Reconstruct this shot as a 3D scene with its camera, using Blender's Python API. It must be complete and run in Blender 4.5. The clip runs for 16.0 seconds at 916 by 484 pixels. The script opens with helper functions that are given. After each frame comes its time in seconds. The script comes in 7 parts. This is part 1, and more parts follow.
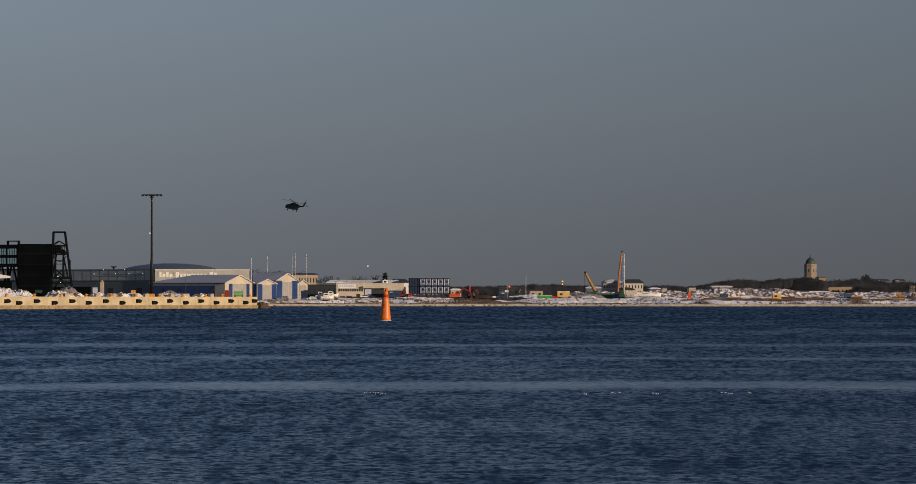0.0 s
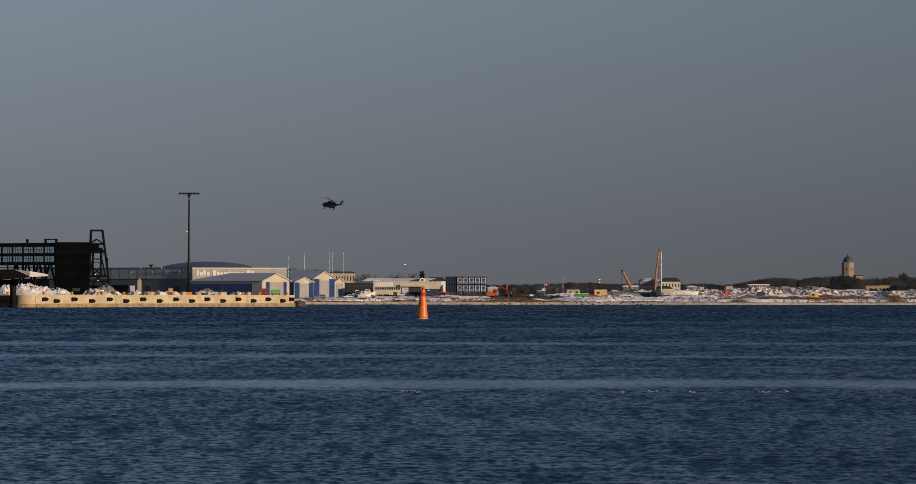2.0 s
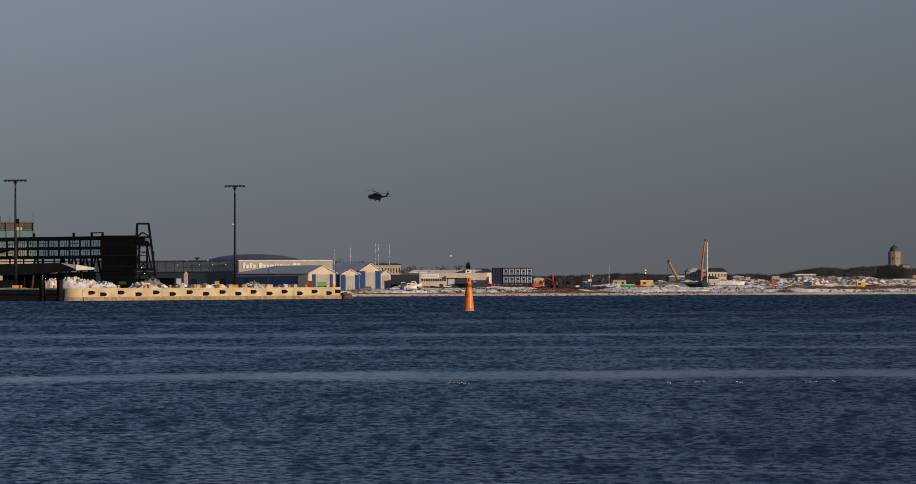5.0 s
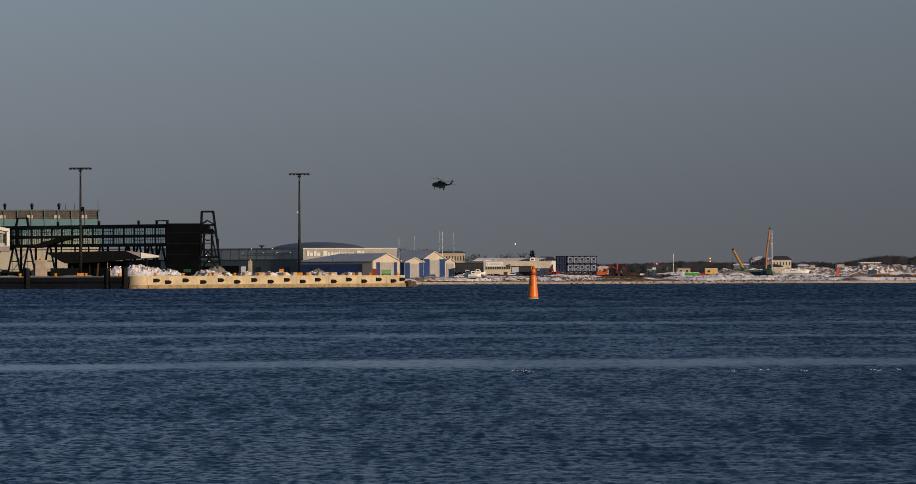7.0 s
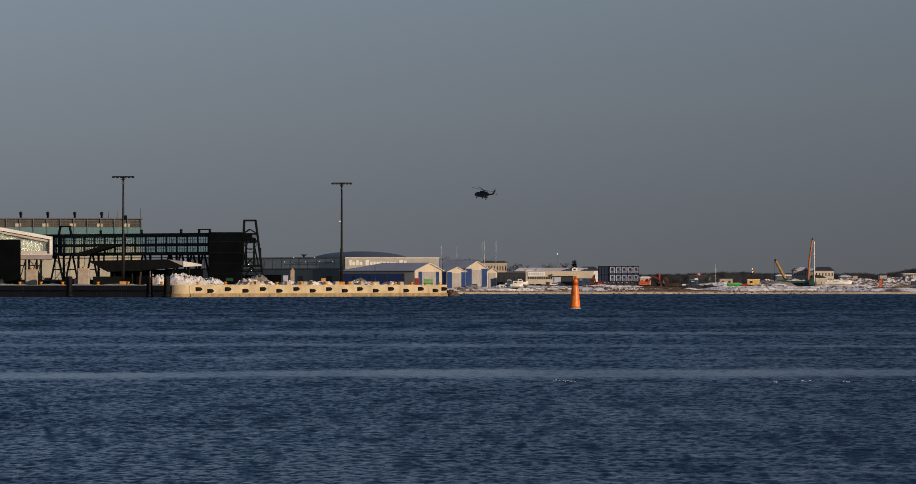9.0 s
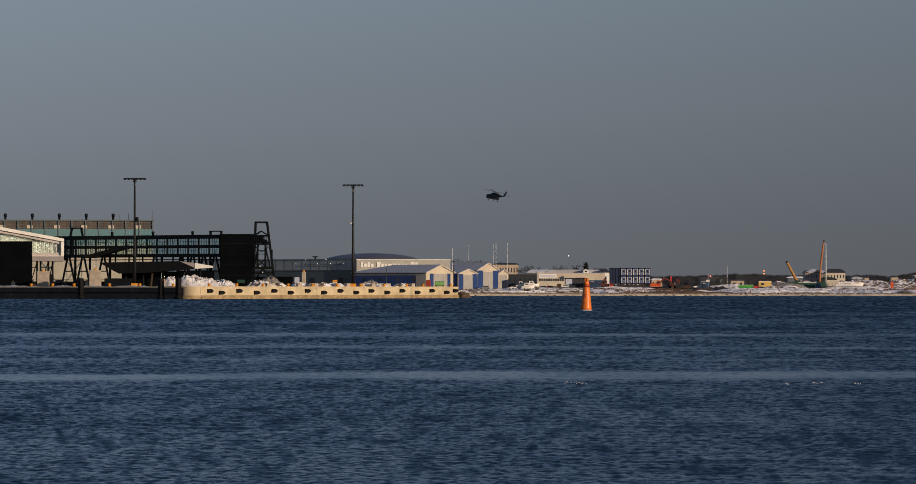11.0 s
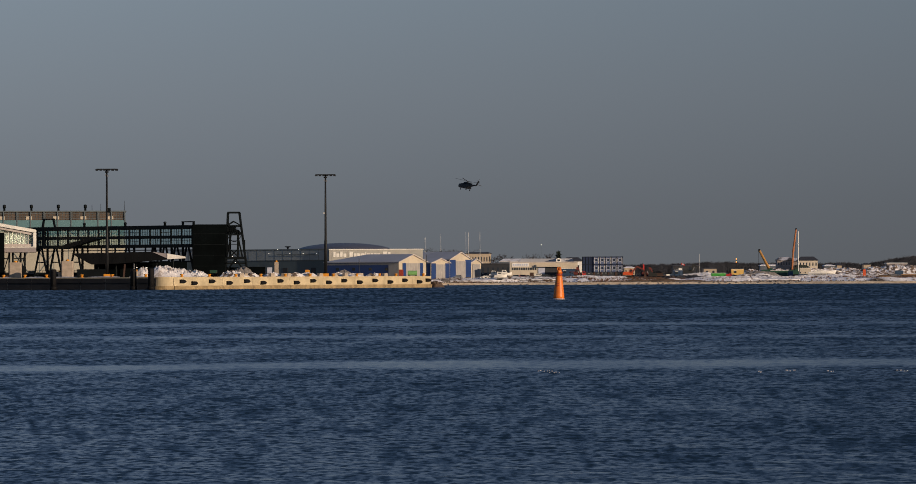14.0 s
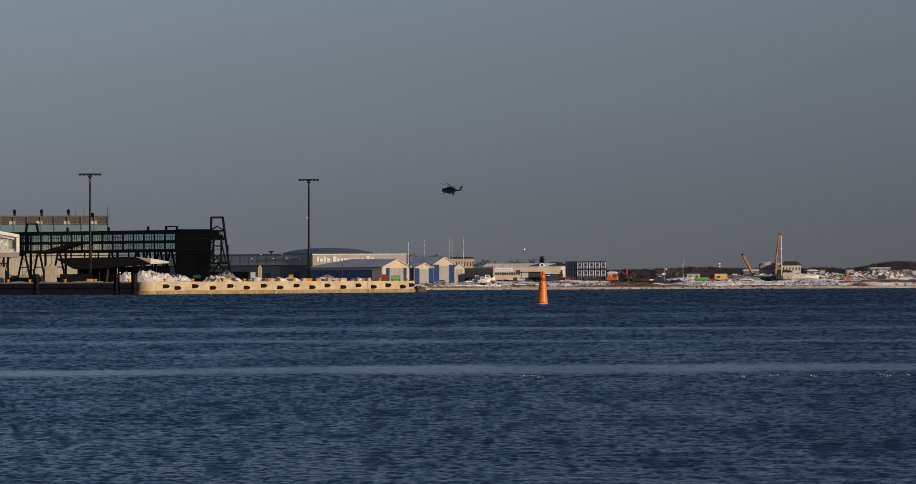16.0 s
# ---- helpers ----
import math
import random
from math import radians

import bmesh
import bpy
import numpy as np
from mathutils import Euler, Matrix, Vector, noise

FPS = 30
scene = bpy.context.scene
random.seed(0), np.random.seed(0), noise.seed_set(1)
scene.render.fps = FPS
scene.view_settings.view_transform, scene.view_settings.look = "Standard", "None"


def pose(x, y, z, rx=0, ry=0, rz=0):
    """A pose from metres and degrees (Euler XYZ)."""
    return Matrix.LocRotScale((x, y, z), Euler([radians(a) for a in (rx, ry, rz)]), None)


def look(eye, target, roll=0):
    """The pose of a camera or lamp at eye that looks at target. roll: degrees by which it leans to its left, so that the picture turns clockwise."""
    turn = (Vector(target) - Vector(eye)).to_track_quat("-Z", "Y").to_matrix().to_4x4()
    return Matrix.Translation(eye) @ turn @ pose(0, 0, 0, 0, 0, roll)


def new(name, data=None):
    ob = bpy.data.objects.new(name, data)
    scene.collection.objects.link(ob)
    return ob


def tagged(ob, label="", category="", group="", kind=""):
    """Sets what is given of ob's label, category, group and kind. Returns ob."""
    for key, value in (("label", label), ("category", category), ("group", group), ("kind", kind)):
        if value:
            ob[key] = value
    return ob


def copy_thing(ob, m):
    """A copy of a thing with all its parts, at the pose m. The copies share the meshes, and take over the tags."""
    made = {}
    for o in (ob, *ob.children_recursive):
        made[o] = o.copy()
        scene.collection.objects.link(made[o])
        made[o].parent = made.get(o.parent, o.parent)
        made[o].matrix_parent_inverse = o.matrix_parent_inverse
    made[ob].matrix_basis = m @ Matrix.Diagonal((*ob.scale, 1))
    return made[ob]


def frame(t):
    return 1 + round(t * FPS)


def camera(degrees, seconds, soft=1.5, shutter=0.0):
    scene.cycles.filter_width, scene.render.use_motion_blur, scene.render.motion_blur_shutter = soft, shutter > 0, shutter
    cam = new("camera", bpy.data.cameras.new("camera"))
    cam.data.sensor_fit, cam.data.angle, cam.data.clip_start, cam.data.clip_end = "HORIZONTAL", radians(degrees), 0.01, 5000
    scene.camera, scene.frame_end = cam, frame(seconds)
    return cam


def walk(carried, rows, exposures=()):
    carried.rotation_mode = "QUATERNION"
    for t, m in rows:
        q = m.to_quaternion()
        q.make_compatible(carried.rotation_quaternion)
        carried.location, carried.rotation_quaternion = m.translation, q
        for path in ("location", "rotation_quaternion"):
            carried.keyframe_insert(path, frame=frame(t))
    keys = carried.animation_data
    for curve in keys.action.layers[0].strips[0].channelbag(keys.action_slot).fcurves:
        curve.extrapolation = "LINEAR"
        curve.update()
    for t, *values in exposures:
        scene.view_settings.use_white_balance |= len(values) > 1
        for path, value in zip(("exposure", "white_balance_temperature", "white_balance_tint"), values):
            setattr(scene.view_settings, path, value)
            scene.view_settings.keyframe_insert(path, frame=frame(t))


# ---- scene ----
# A winter harbour across open water, seen through a long lens from one standing point.
# Bearings b and elevations e are in steps of 1/6200 radian; ranges d and all else in metres.
STEP = 6200.0
EYE = 3.0
cam = camera(14.41, 16.0, soft=0.8)
walk(cam, [
    (0.0, pose(0, 0, 3, 90.8952, -0.0249, -2.9946)),
    (0.5, pose(0, 0, 3, 90.8271, -0.0883, -2.8146)),
    (1.0, pose(0, 0, 3, 90.8171, 0.0200, -2.6317)),
    (1.5, pose(0, 0, 3, 90.8381, -0.0024, -2.5077)),
    (2.0, pose(0, 0, 3, 90.8685, -0.0484, -2.4091)),
    (2.5, pose(0, 0, 3, 90.8633, 0.0911, -2.3378)),
    (3.0, pose(0, 0, 3, 90.8642, 0.2127, -2.2447)),
    (3.5, pose(0, 0, 3, 90.8530, 0.2301, -2.1188)),
    (4.0, pose(0, 0, 3, 90.8227, 0.2128, -1.9730)),
    (6.5, pose(0, 0, 3, 90.5796, 0.2692, -0.9947)),
    (7.0, pose(0, 0, 3, 90.5482, 0.2059, -0.6650)),
    (7.5, pose(0, 0, 3, 90.5814, 0.0956, -0.4028)),
    (8.0, pose(0, 0, 3, 90.6254, 0.0599, -0.1972)),
    (8.5, pose(0, 0, 3, 90.6595, -0.0320, -0.1009)),
    (9.0, pose(0, 0, 3, 90.7023, 0.0000, 0.0000)),
    (11.5, pose(0, 0, 3, 90.7322, -0.0113, 0.1965)),
    (12.0, pose(0, 0, 3, 90.7094, 0.0808, 0.1271)),
    (12.5, pose(0, 0, 3, 90.6811, 0.0820, 0.0566)),
    (13.0, pose(0, 0, 3, 90.6144, 0.2009, -0.0416)),
    (13.5, pose(0, 0, 3, 90.5575, 0.1968, -0.1533)),
    (14.0, pose(0, 0, 3, 90.5623, 0.2454, -0.2514)),
    (14.5, pose(0, 0, 3, 90.5766, 0.1775, -0.3119)),
    (15.0, pose(0, 0, 3, 90.5827, 0.2173, -0.3559)),
    (15.5, pose(0, 0, 3, 90.6035, 0.1821, -0.4245)),
    (16.0, pose(0, 0, 3, 90.6374, 0.2486, -0.5138)),
])

# ---- light ----
SUN_AZ, SUN_EL = 130.0, 10.0
world = bpy.data.worlds.new("winter_sky")
scene.world = world
world.use_nodes = True
wn, wl = world.node_tree.nodes, world.node_tree.links
sky = wn.new("ShaderNodeTexSky")
sky.sky_type = "NISHITA"
sky.sun_disc = False
sky.sun_elevation, sky.sun_rotation = radians(SUN_EL), radians(SUN_AZ)
sky.air_density, sky.dust_density, sky.ozone_density = 1.0, 2.0, 1.5
# low winter haze over the sky: grey-mauve at the horizon, slate blue above
co = wn.new("ShaderNodeTexCoord")
sep = wn.new("ShaderNodeSeparateXYZ")
wl.new(co.outputs["Generated"], sep.inputs[0])
haze = wn.new("ShaderNodeValToRGB")
el = haze.color_ramp.elements
el[0].position, el[0].color = 0.0, (0.118, 0.127, 0.141, 1)
el[1].position, el[1].color = 1.0, (0.050, 0.100, 0.22, 1)
for at_, c_ in ((0.02, (0.129, 0.1435, 0.1625)), (0.05, (0.155, 0.180, 0.208)), (0.08, (0.172, 0.212, 0.253)), (0.2, (0.115, 0.165, 0.255)), (0.45, (0.070, 0.125, 0.24))):
    e_ = el.new(at_)
    e_.color = (*c_, 1)
wl.new(sep.outputs["Z"], haze.inputs["Fac"])
dim = wn.new("ShaderNodeMix")
dim.data_type, dim.blend_type = "RGBA", "MULTIPLY"
dim.inputs[0].default_value = 1.0
dim.inputs[7].default_value = (0.045, 0.045, 0.05, 1)
wl.new(sky.outputs[0], dim.inputs[6])
thin = wn.new("ShaderNodeMapRange")
thin.inputs[1].default_value, thin.inputs[2].default_value = 0.1, 0.7
thin.inputs[3].default_value, thin.inputs[4].default_value = 1.0, 0.6
wl.new(sep.outputs["Z"], thin.inputs[0])
both = wn.new("ShaderNodeMix")
both.data_type = "RGBA"
wl.new(thin.outputs[0], both.inputs[0])
wl.new(dim.outputs[2], both.inputs[6])
side = wn.new("ShaderNodeMapRange")
side.inputs[1].default_value, side.inputs[2].default_value = -0.13, 0.20
side.inputs[3].default_value, side.inputs[4].default_value = 1.22, 0.775
wl.new(sep.outputs["X"], side.inputs[0])
fade = wn.new("ShaderNodeMix")
fade.data_type, fade.blend_type = "RGBA", "MULTIPLY"
fade.inputs[0].default_value = 1.0
wl.new(haze.outputs["Color"], fade.inputs[6])
wl.new(side.outputs[0], fade.inputs[7])
wl.new(fade.outputs[2], both.inputs[7])
wl.new(both.outputs[2], wn["Background"].inputs["Color"])
wn["Background"].inputs["Strength"].default_value = 1.0

sun = new("sun", bpy.data.lights.new("sun", "SUN"))
sun.data.energy, sun.data.angle, sun.data.color = 3.85, radians(0.5), (1.0, 0.765, 0.56)
to_sun = Vector((math.sin(radians(SUN_AZ)) * math.cos(radians(SUN_EL)), math.cos(radians(SUN_AZ)) * math.cos(radians(SUN_EL)), math.sin(radians(SUN_EL))))
sun.matrix_world = look(to_sun * 100, (0, 0, 0))
scene.view_settings.exposure = 0.0


# ---- materials ----
def mat(name, color, rough=0.7, metal=0.0, var=0.25, scale=0.5, fine=6.0, bump=0.0, second=None, spread=(0.4, 0.62), island=False, spec=0.5):
    """A surface with stains at one scale, grain at another and an optional second colour in patches."""
    m = bpy.data.materials.new(name)
    m.use_nodes = True
    n, l = m.node_tree.nodes, m.node_tree.links
    b = n["Principled BSDF"]
    b.inputs["Roughness"].default_value, b.inputs["Metallic"].default_value = rough, metal
    b.inputs["Specular IOR Level"].default_value = spec
    co = n.new("ShaderNodeTexCoord")
    big = n.new("ShaderNodeTexNoise")
    big.inputs["Scale"].default_value, big.inputs["Detail"].default_value = scale, 5
    small = n.new("ShaderNodeTexNoise")
    small.inputs["Scale"].default_value, small.inputs["Detail"].default_value = fine, 4
    l.new(co.outputs["Object"], big.inputs["Vector"])
    l.new(co.outputs["Object"], small.inputs["Vector"])
    ramp = n.new("ShaderNodeValToRGB")
    ramp.color_ramp.elements[0].position, ramp.color_ramp.elements[1].position = spread
    dark = second or tuple(c * (1 - var) for c in color)
    ramp.color_ramp.elements[0].color = (*dark, 1)
    ramp.color_ramp.elements[1].color = (*color, 1)
    l.new(big.outputs["Fac"], ramp.inputs["Fac"])
    mix = n.new("ShaderNodeMix")
    mix.data_type, mix.blend_type = "RGBA", "MULTIPLY"
    mix.inputs[0].default_value = min(1.0, var * 1.6)
    l.new(ramp.outputs["Color"], mix.inputs[6])
    gain = n.new("ShaderNodeMapRange")
    gain.inputs[3].default_value, gain.inputs[4].default_value = 0.55, 1.3
    l.new(small.outputs["Fac"], gain.inputs[0])
    l.new(gain.outputs[0], mix.inputs[7])
    out = mix.outputs[2]
    if island:
        geo = n.new("ShaderNodeNewGeometry")
        mr = n.new("ShaderNodeMapRange")
        mr.inputs[3].default_value, mr.inputs[4].default_value = 0.55, 1.25
        l.new(geo.outputs["Random Per Island"], mr.inputs[0])
        m2 = n.new("ShaderNodeMix")
        m2.data_type, m2.blend_type = "RGBA", "MULTIPLY"
        m2.inputs[0].default_value = 1.0
        l.new(out, m2.inputs[6])
        l.new(mr.outputs[0], m2.inputs[7])
        out = m2.outputs[2]
    l.new(out, b.inputs["Base Color"])
    if bump:
        bp = n.new("ShaderNodeBump")
        bp.inputs["Strength"].default_value, bp.inputs["Distance"].default_value = bump, 0.1
        l.new(small.outputs["Fac"], bp.inputs["Height"])
        l.new(bp.outputs[0], b.inputs["Normal"])
    return m


def glow(name, color, strength):
    m = bpy.data.materials.new(name)
    m.use_nodes = True
    b = m.node_tree.nodes["Principled BSDF"]
    b.inputs["Base Color"].default_value = (*color, 1)
    b.inputs["Emission Color"].default_value = (*color, 1)
    b.inputs["Emission Strength"].default_value = strength
    return m


def glass(name, color, rough=0.05):
    m = bpy.data.materials.new(name)
    m.use_nodes = True
    b = m.node_tree.nodes["Principled BSDF"]
    b.inputs["Base Color"].default_value = (*color, 1)
    b.inputs["Roughness"].default_value = rough
    b.inputs["IOR"].default_value = 1.5
    b.inputs["Transmission Weight"].default_value = 0.9
    return m


M = {
    "concrete": mat("quay_concrete", (0.57, 0.475, 0.30), 0.85, var=0.22, scale=0.25, fine=1.5, bump=0.3),
    "footing": mat("wet_concrete", (0.37, 0.27, 0.135), 0.7, var=0.35, scale=0.6, fine=2.0, bump=0.3),
    # left quay wall: one tone far darker than the quay concrete
    "darkquay": mat("dark_quay_wall", (0.028, 0.026, 0.024), 0.75, var=0.4, scale=0.3, fine=1.5, bump=0.2),
    "pillar": mat("grey_concrete", (0.44, 0.37, 0.29), 0.85, var=0.2, scale=0.7, bump=0.2),
    "rubber": mat("black_rubber", (0.008, 0.008, 0.009), 0.7, var=0.3, spec=0.15),
    "black": mat("black_steel", (0.0045, 0.0075, 0.0088), 0.5, var=0.3, scale=0.3, spec=0.15),
    "blackclad": mat("black_cladding", (0.0026, 0.0044, 0.0050), 0.8, var=0.4, scale=0.2, fine=1.0, spec=0.03),
    "steel": mat("dark_painted_steel", (0.02, 0.022, 0.024), 0.5, metal=0.2, var=0.3, spec=0.2),
    "galv": mat("galvanised_steel", (0.35, 0.36, 0.37), 0.45, metal=0.6, var=0.25),
    "white": mat("white_paint", (0.86, 0.84, 0.76), 0.6, var=0.12, scale=0.3),
    "soffit": mat("soffit_grey", (0.55, 0.50, 0.46), 0.7, var=0.15),
    "cream": mat("cream_cladding", (0.56, 0.49, 0.37), 0.7, var=0.14, scale=0.15, fine=1.2),
    "creamwall": mat("cream_wall", (0.42, 0.40, 0.32), 0.7, var=0.16, scale=0.12, fine=0.8),
    "teal": mat("teal_cladding", (0.105, 0.225, 0.25), 0.6, var=0.15, scale=0.1),
    "louvre": mat("rusty_louvre", (0.105, 0.075, 0.052), 0.7, var=0.4, scale=0.2, fine=1.2),
    "mullion": mat("grey_mullion", (0.105, 0.135, 0.15), 0.6, var=0.15),
    "warelight": mat("pale_warehouse_cladding", (0.235, 0.275, 0.295), 0.65, var=0.12, scale=0.1),
    "waredark": mat("dark_warehouse_cladding", (0.066, 0.095, 0.108), 0.65, var=0.15, scale=0.1),
    "blue": mat("blue_cladding", (0.015, 0.05, 0.18), 0.5, var=0.18, scale=0.2),
    "roofgrey": mat("blue_grey_roof", (0.38, 0.395, 0.43), 0.5, var=0.15, scale=0.1),
    "doorgrey": mat("grey_door", (0.34, 0.33, 0.31), 0.6, var=0.12),
    "dome": mat("dark_dome_sheet", (0.095, 0.095, 0.112), 0.45, var=0.2, scale=0.03),
    "darkroof": mat("dark_roof", (0.05, 0.05, 0.055), 0.7, var=0.3, scale=0.1),
    "darkwall": mat("dark_wall", (0.025, 0.028, 0.033), 0.7, var=0.3, scale=0.1),
    "window": mat("window_dark", (0.03, 0.04, 0.05), 0.15, var=0.2),
    "glass": glass("pale_green_glass", (0.84, 0.95, 0.91)),
    "tealglass": glass("teal_tinted_glass", (0.70, 0.89, 0.87)),
    "innerwall": mat("pale_green_inner_wall", (0.37, 0.385, 0.345), 0.7, var=0.15, scale=0.6),
    "bay": mat("mauve_grey_panel", (0.30, 0.27, 0.27), 0.7, var=0.12, scale=0.5),
    "snow": mat("snow", (0.82, 0.81, 0.81), 0.8, var=0.14, scale=0.4, fine=2.5, bump=0.5, second=(0.50, 0.46, 0.43), spread=(0.36, 0.52)),
    "piersnow": mat("trodden_grey_snow", (0.64, 0.63, 0.64), 0.85, var=0.2, scale=0.7, fine=3.0, bump=0.7, second=(0.36, 0.32, 0.29), spread=(0.38, 0.52)),
    "dirtysnow": mat("dirty_snow", (0.74, 0.73, 0.72), 0.85, var=0.3, scale=0.55, fine=2.0, bump=0.5, second=(0.12, 0.085, 0.06), spread=(0.43, 0.52)),
    "rubblesnow": mat("snow_over_rubble", (0.74, 0.73, 0.74), 0.9, var=0.35, scale=0.6, fine=1.8, bump=0.5, second=(0.16, 0.11, 0.075), spread=(0.47, 0.56)),
    "timber": mat("sawn_timber", (0.40, 0.25, 0.13), 0.8, var=0.3, scale=1.0),
    "snowysoil": mat("soil_with_snow_patches", (0.25, 0.20, 0.16), 0.95, var=0.35, scale=0.5, fine=1.6, bump=0.5, second=(0.62, 0.60, 0.60), spread=(0.42, 0.50)),
    "dirt": mat("brown_soil", (0.11, 0.075, 0.05), 0.95, var=0.35, scale=0.3, fine=2.0, bump=0.5),
    "greydirt": mat("grey_gravel_heap", (0.24, 0.22, 0.20), 0.95, var=0.35, scale=0.5, fine=2.5, bump=0.5),
    "brush": mat("dry_brush", (0.15, 0.078, 0.045), 0.9, var=0.3, island=True),
    "twig": mat("bare_twigs", (0.075, 0.066, 0.064), 0.95, var=0.3, scale=0.02, fine=0.5, island=True, spec=0.0),
    # bare wood with the bluish haze of distance mixed into its colour
    "farwood": mat("hazy_far_wood", (0.060, 0.064, 0.076), 0.95, var=0.4, scale=0.06, fine=0.5, spec=0.0),
    "needle": mat("dark_needles", (0.020, 0.034, 0.020), 0.9, var=0.3, island=True),
    "bark": mat("bark", (0.05, 0.04, 0.033), 0.95, var=0.3),
    "orange": mat("orange_buoy_paint", (0.80, 0.20, 0.018), 0.45, var=0.22, scale=1.2, fine=8.0),
    "darkred": mat("dark_worn_red_paint", (0.15, 0.022, 0.012), 0.65, var=0.35, scale=0.8),
    "palewall": mat("grey_pink_stucco", (0.25, 0.22, 0.20), 0.85, var=0.2, scale=0.1, fine=0.5),
    # canopy sheet: the shade of its underside is put into this near-black colour
    "canopyshade": mat("shaded_canopy_sheet", (0.007, 0.008, 0.009), 0.7, var=0.25, scale=0.4, spec=0.06),
    "redband": mat("weathered_red_paint", (0.34, 0.035, 0.012), 0.55, var=0.3, scale=2.0),
    "safety": mat("yellow_orange_paint", (0.74, 0.30, 0.02), 0.5, var=0.2),
    "excav": mat("orange_machine_paint", (0.62, 0.085, 0.014), 0.55, var=0.25, scale=0.8),
    "digyellow": mat("yellow_machine_paint", (0.42, 0.21, 0.04), 0.55, var=0.25, scale=0.8),
    "boom": mat("rusty_orange_boom", (0.46, 0.165, 0.05), 0.6, var=0.25, scale=0.5),
    "red": mat("red_paint", (0.50, 0.03, 0.02), 0.5, var=0.2),
    "yellow": mat("yellow_cabin_paint", (0.72, 0.47, 0.13), 0.6, var=0.15),
    "palegreen": mat("pale_green_tank_paint", (0.22, 0.48, 0.15), 0.5, var=0.2),
    "green": mat("bright_green_paint", (0.06, 0.38, 0.05), 0.5, var=0.2),
    "olive": mat("dark_olive_tarpaulin", (0.016, 0.024, 0.015), 0.8, var=0.3, scale=0.5),
    "darkgreen": mat("dark_green_paint", (0.012, 0.07, 0.04), 0.5, var=0.25),
    "bluebox": mat("blue_container_paint", (0.022, 0.06, 0.12), 0.5, var=0.2),
    "navy": mat("navy_cabin_frame", (0.012, 0.025, 0.07), 0.5, var=0.2),
    "cabinpanel": mat("blue_grey_cabin_panel", (0.10, 0.14, 0.25), 0.6, var=0.12),
    "snowroof": mat("dark_roof_with_snow_patches", (0.055, 0.052, 0.055), 0.8, var=0.3, scale=0.16, fine=1.0, second=(0.62, 0.62, 0.65), spread=(0.38, 0.44)),
    "paleblue": mat("pale_cabin_panel", (0.48, 0.52, 0.62), 0.6, var=0.1),
    "rustbox": mat("rusty_skip", (0.075, 0.036, 0.022), 0.8, var=0.4),
    "copper": mat("green_copper", (0.05, 0.078, 0.070), 0.6, var=0.2, scale=0.2),
    "palefront": mat("pale_grey_front_sheet", (0.46, 0.45, 0.395), 0.6, var=0.12, scale=0.2, fine=1.0),
    "churchwall": mat("weathered_church_plaster", (0.31, 0.255, 0.19), 0.85, var=0.22, scale=0.15, fine=0.8),
    "plaster": mat("pale_plaster", (0.46, 0.37, 0.255), 0.8, var=0.15, scale=0.1, fine=0.5),
    "fort": mat("tan_fort_wall", (0.36, 0.26, 0.16), 0.8, var=0.2, scale=0.05, fine=0.4),
    "greysheet": mat("grey_blue_shed", (0.10, 0.12, 0.14), 0.7, var=0.2, scale=0.1),
    "army": mat("dark_olive_paint", (0.008, 0.010, 0.008), 0.6, var=0.25, scale=0.6),
    "blade": mat("rotor_grey", (0.03, 0.03, 0.032), 0.6, var=0.2),
    "foam": mat("thin_ice_scraps", (0.46, 0.46, 0.48), 0.6, var=0.2),
    "lampwhite": glow("lit_white_lamp", (1.0, 0.95, 0.85), 1.2),
    "lampamber": glow("lit_amber_lamp", (1.0, 0.30, 0.06), 2.5),
    "plainrock": mat("shore_rock", (0.22, 0.19, 0.16), 0.9, var=0.35, scale=0.8, bump=0.5, island=True),
}


# ---- builders ----
def X(b, d):
    return b * d / STEP


def Z(e, d):
    return EYE + e * d / STEP


def part(name, bm, material, parent, label=""):
    me = bpy.data.meshes.new(name)
    bmesh.ops.recalc_face_normals(bm, faces=bm.faces)
    bm.to_mesh(me)
    bm.free()
    me.materials.append(M[material])
    ob = new(name, me)
    ob.parent = parent
    if material in ("glass", "tealglass"):
        ob.visible_shadow = False
    return tagged(ob, label)


def thing(name, x, y, z, label, category, group="", kind="", turn=0.0):
    ob = new(name)
    ob.matrix_world = pose(x, y, z, 0, 0, turn)
    ob.empty_display_size = 0.5
    return tagged(ob, label, category, group, kind)


def solid(name, bm, material, label, category, group="", kind="", m=None):
    ob = part(name, bm, material, None)
    if m is not None:
        ob.matrix_world = m
    return tagged(ob, label, category, group, kind)


def box(x0, x1, y0, y1, z0, z1, bm=None):
    bm = bm or bmesh.new()
    v = [bm.verts.new((x, y, z)) for z in (z0, z1) for y in (y0, y1) for x in (x0, x1)]
    for f in ((0, 2, 3, 1), (4, 5, 7, 6), (0, 1, 5, 4), (1, 3, 7, 5), (3, 2, 6, 7), (2, 0, 4, 6)):
        bm.faces.new([v[i] for i in f])
    return bm


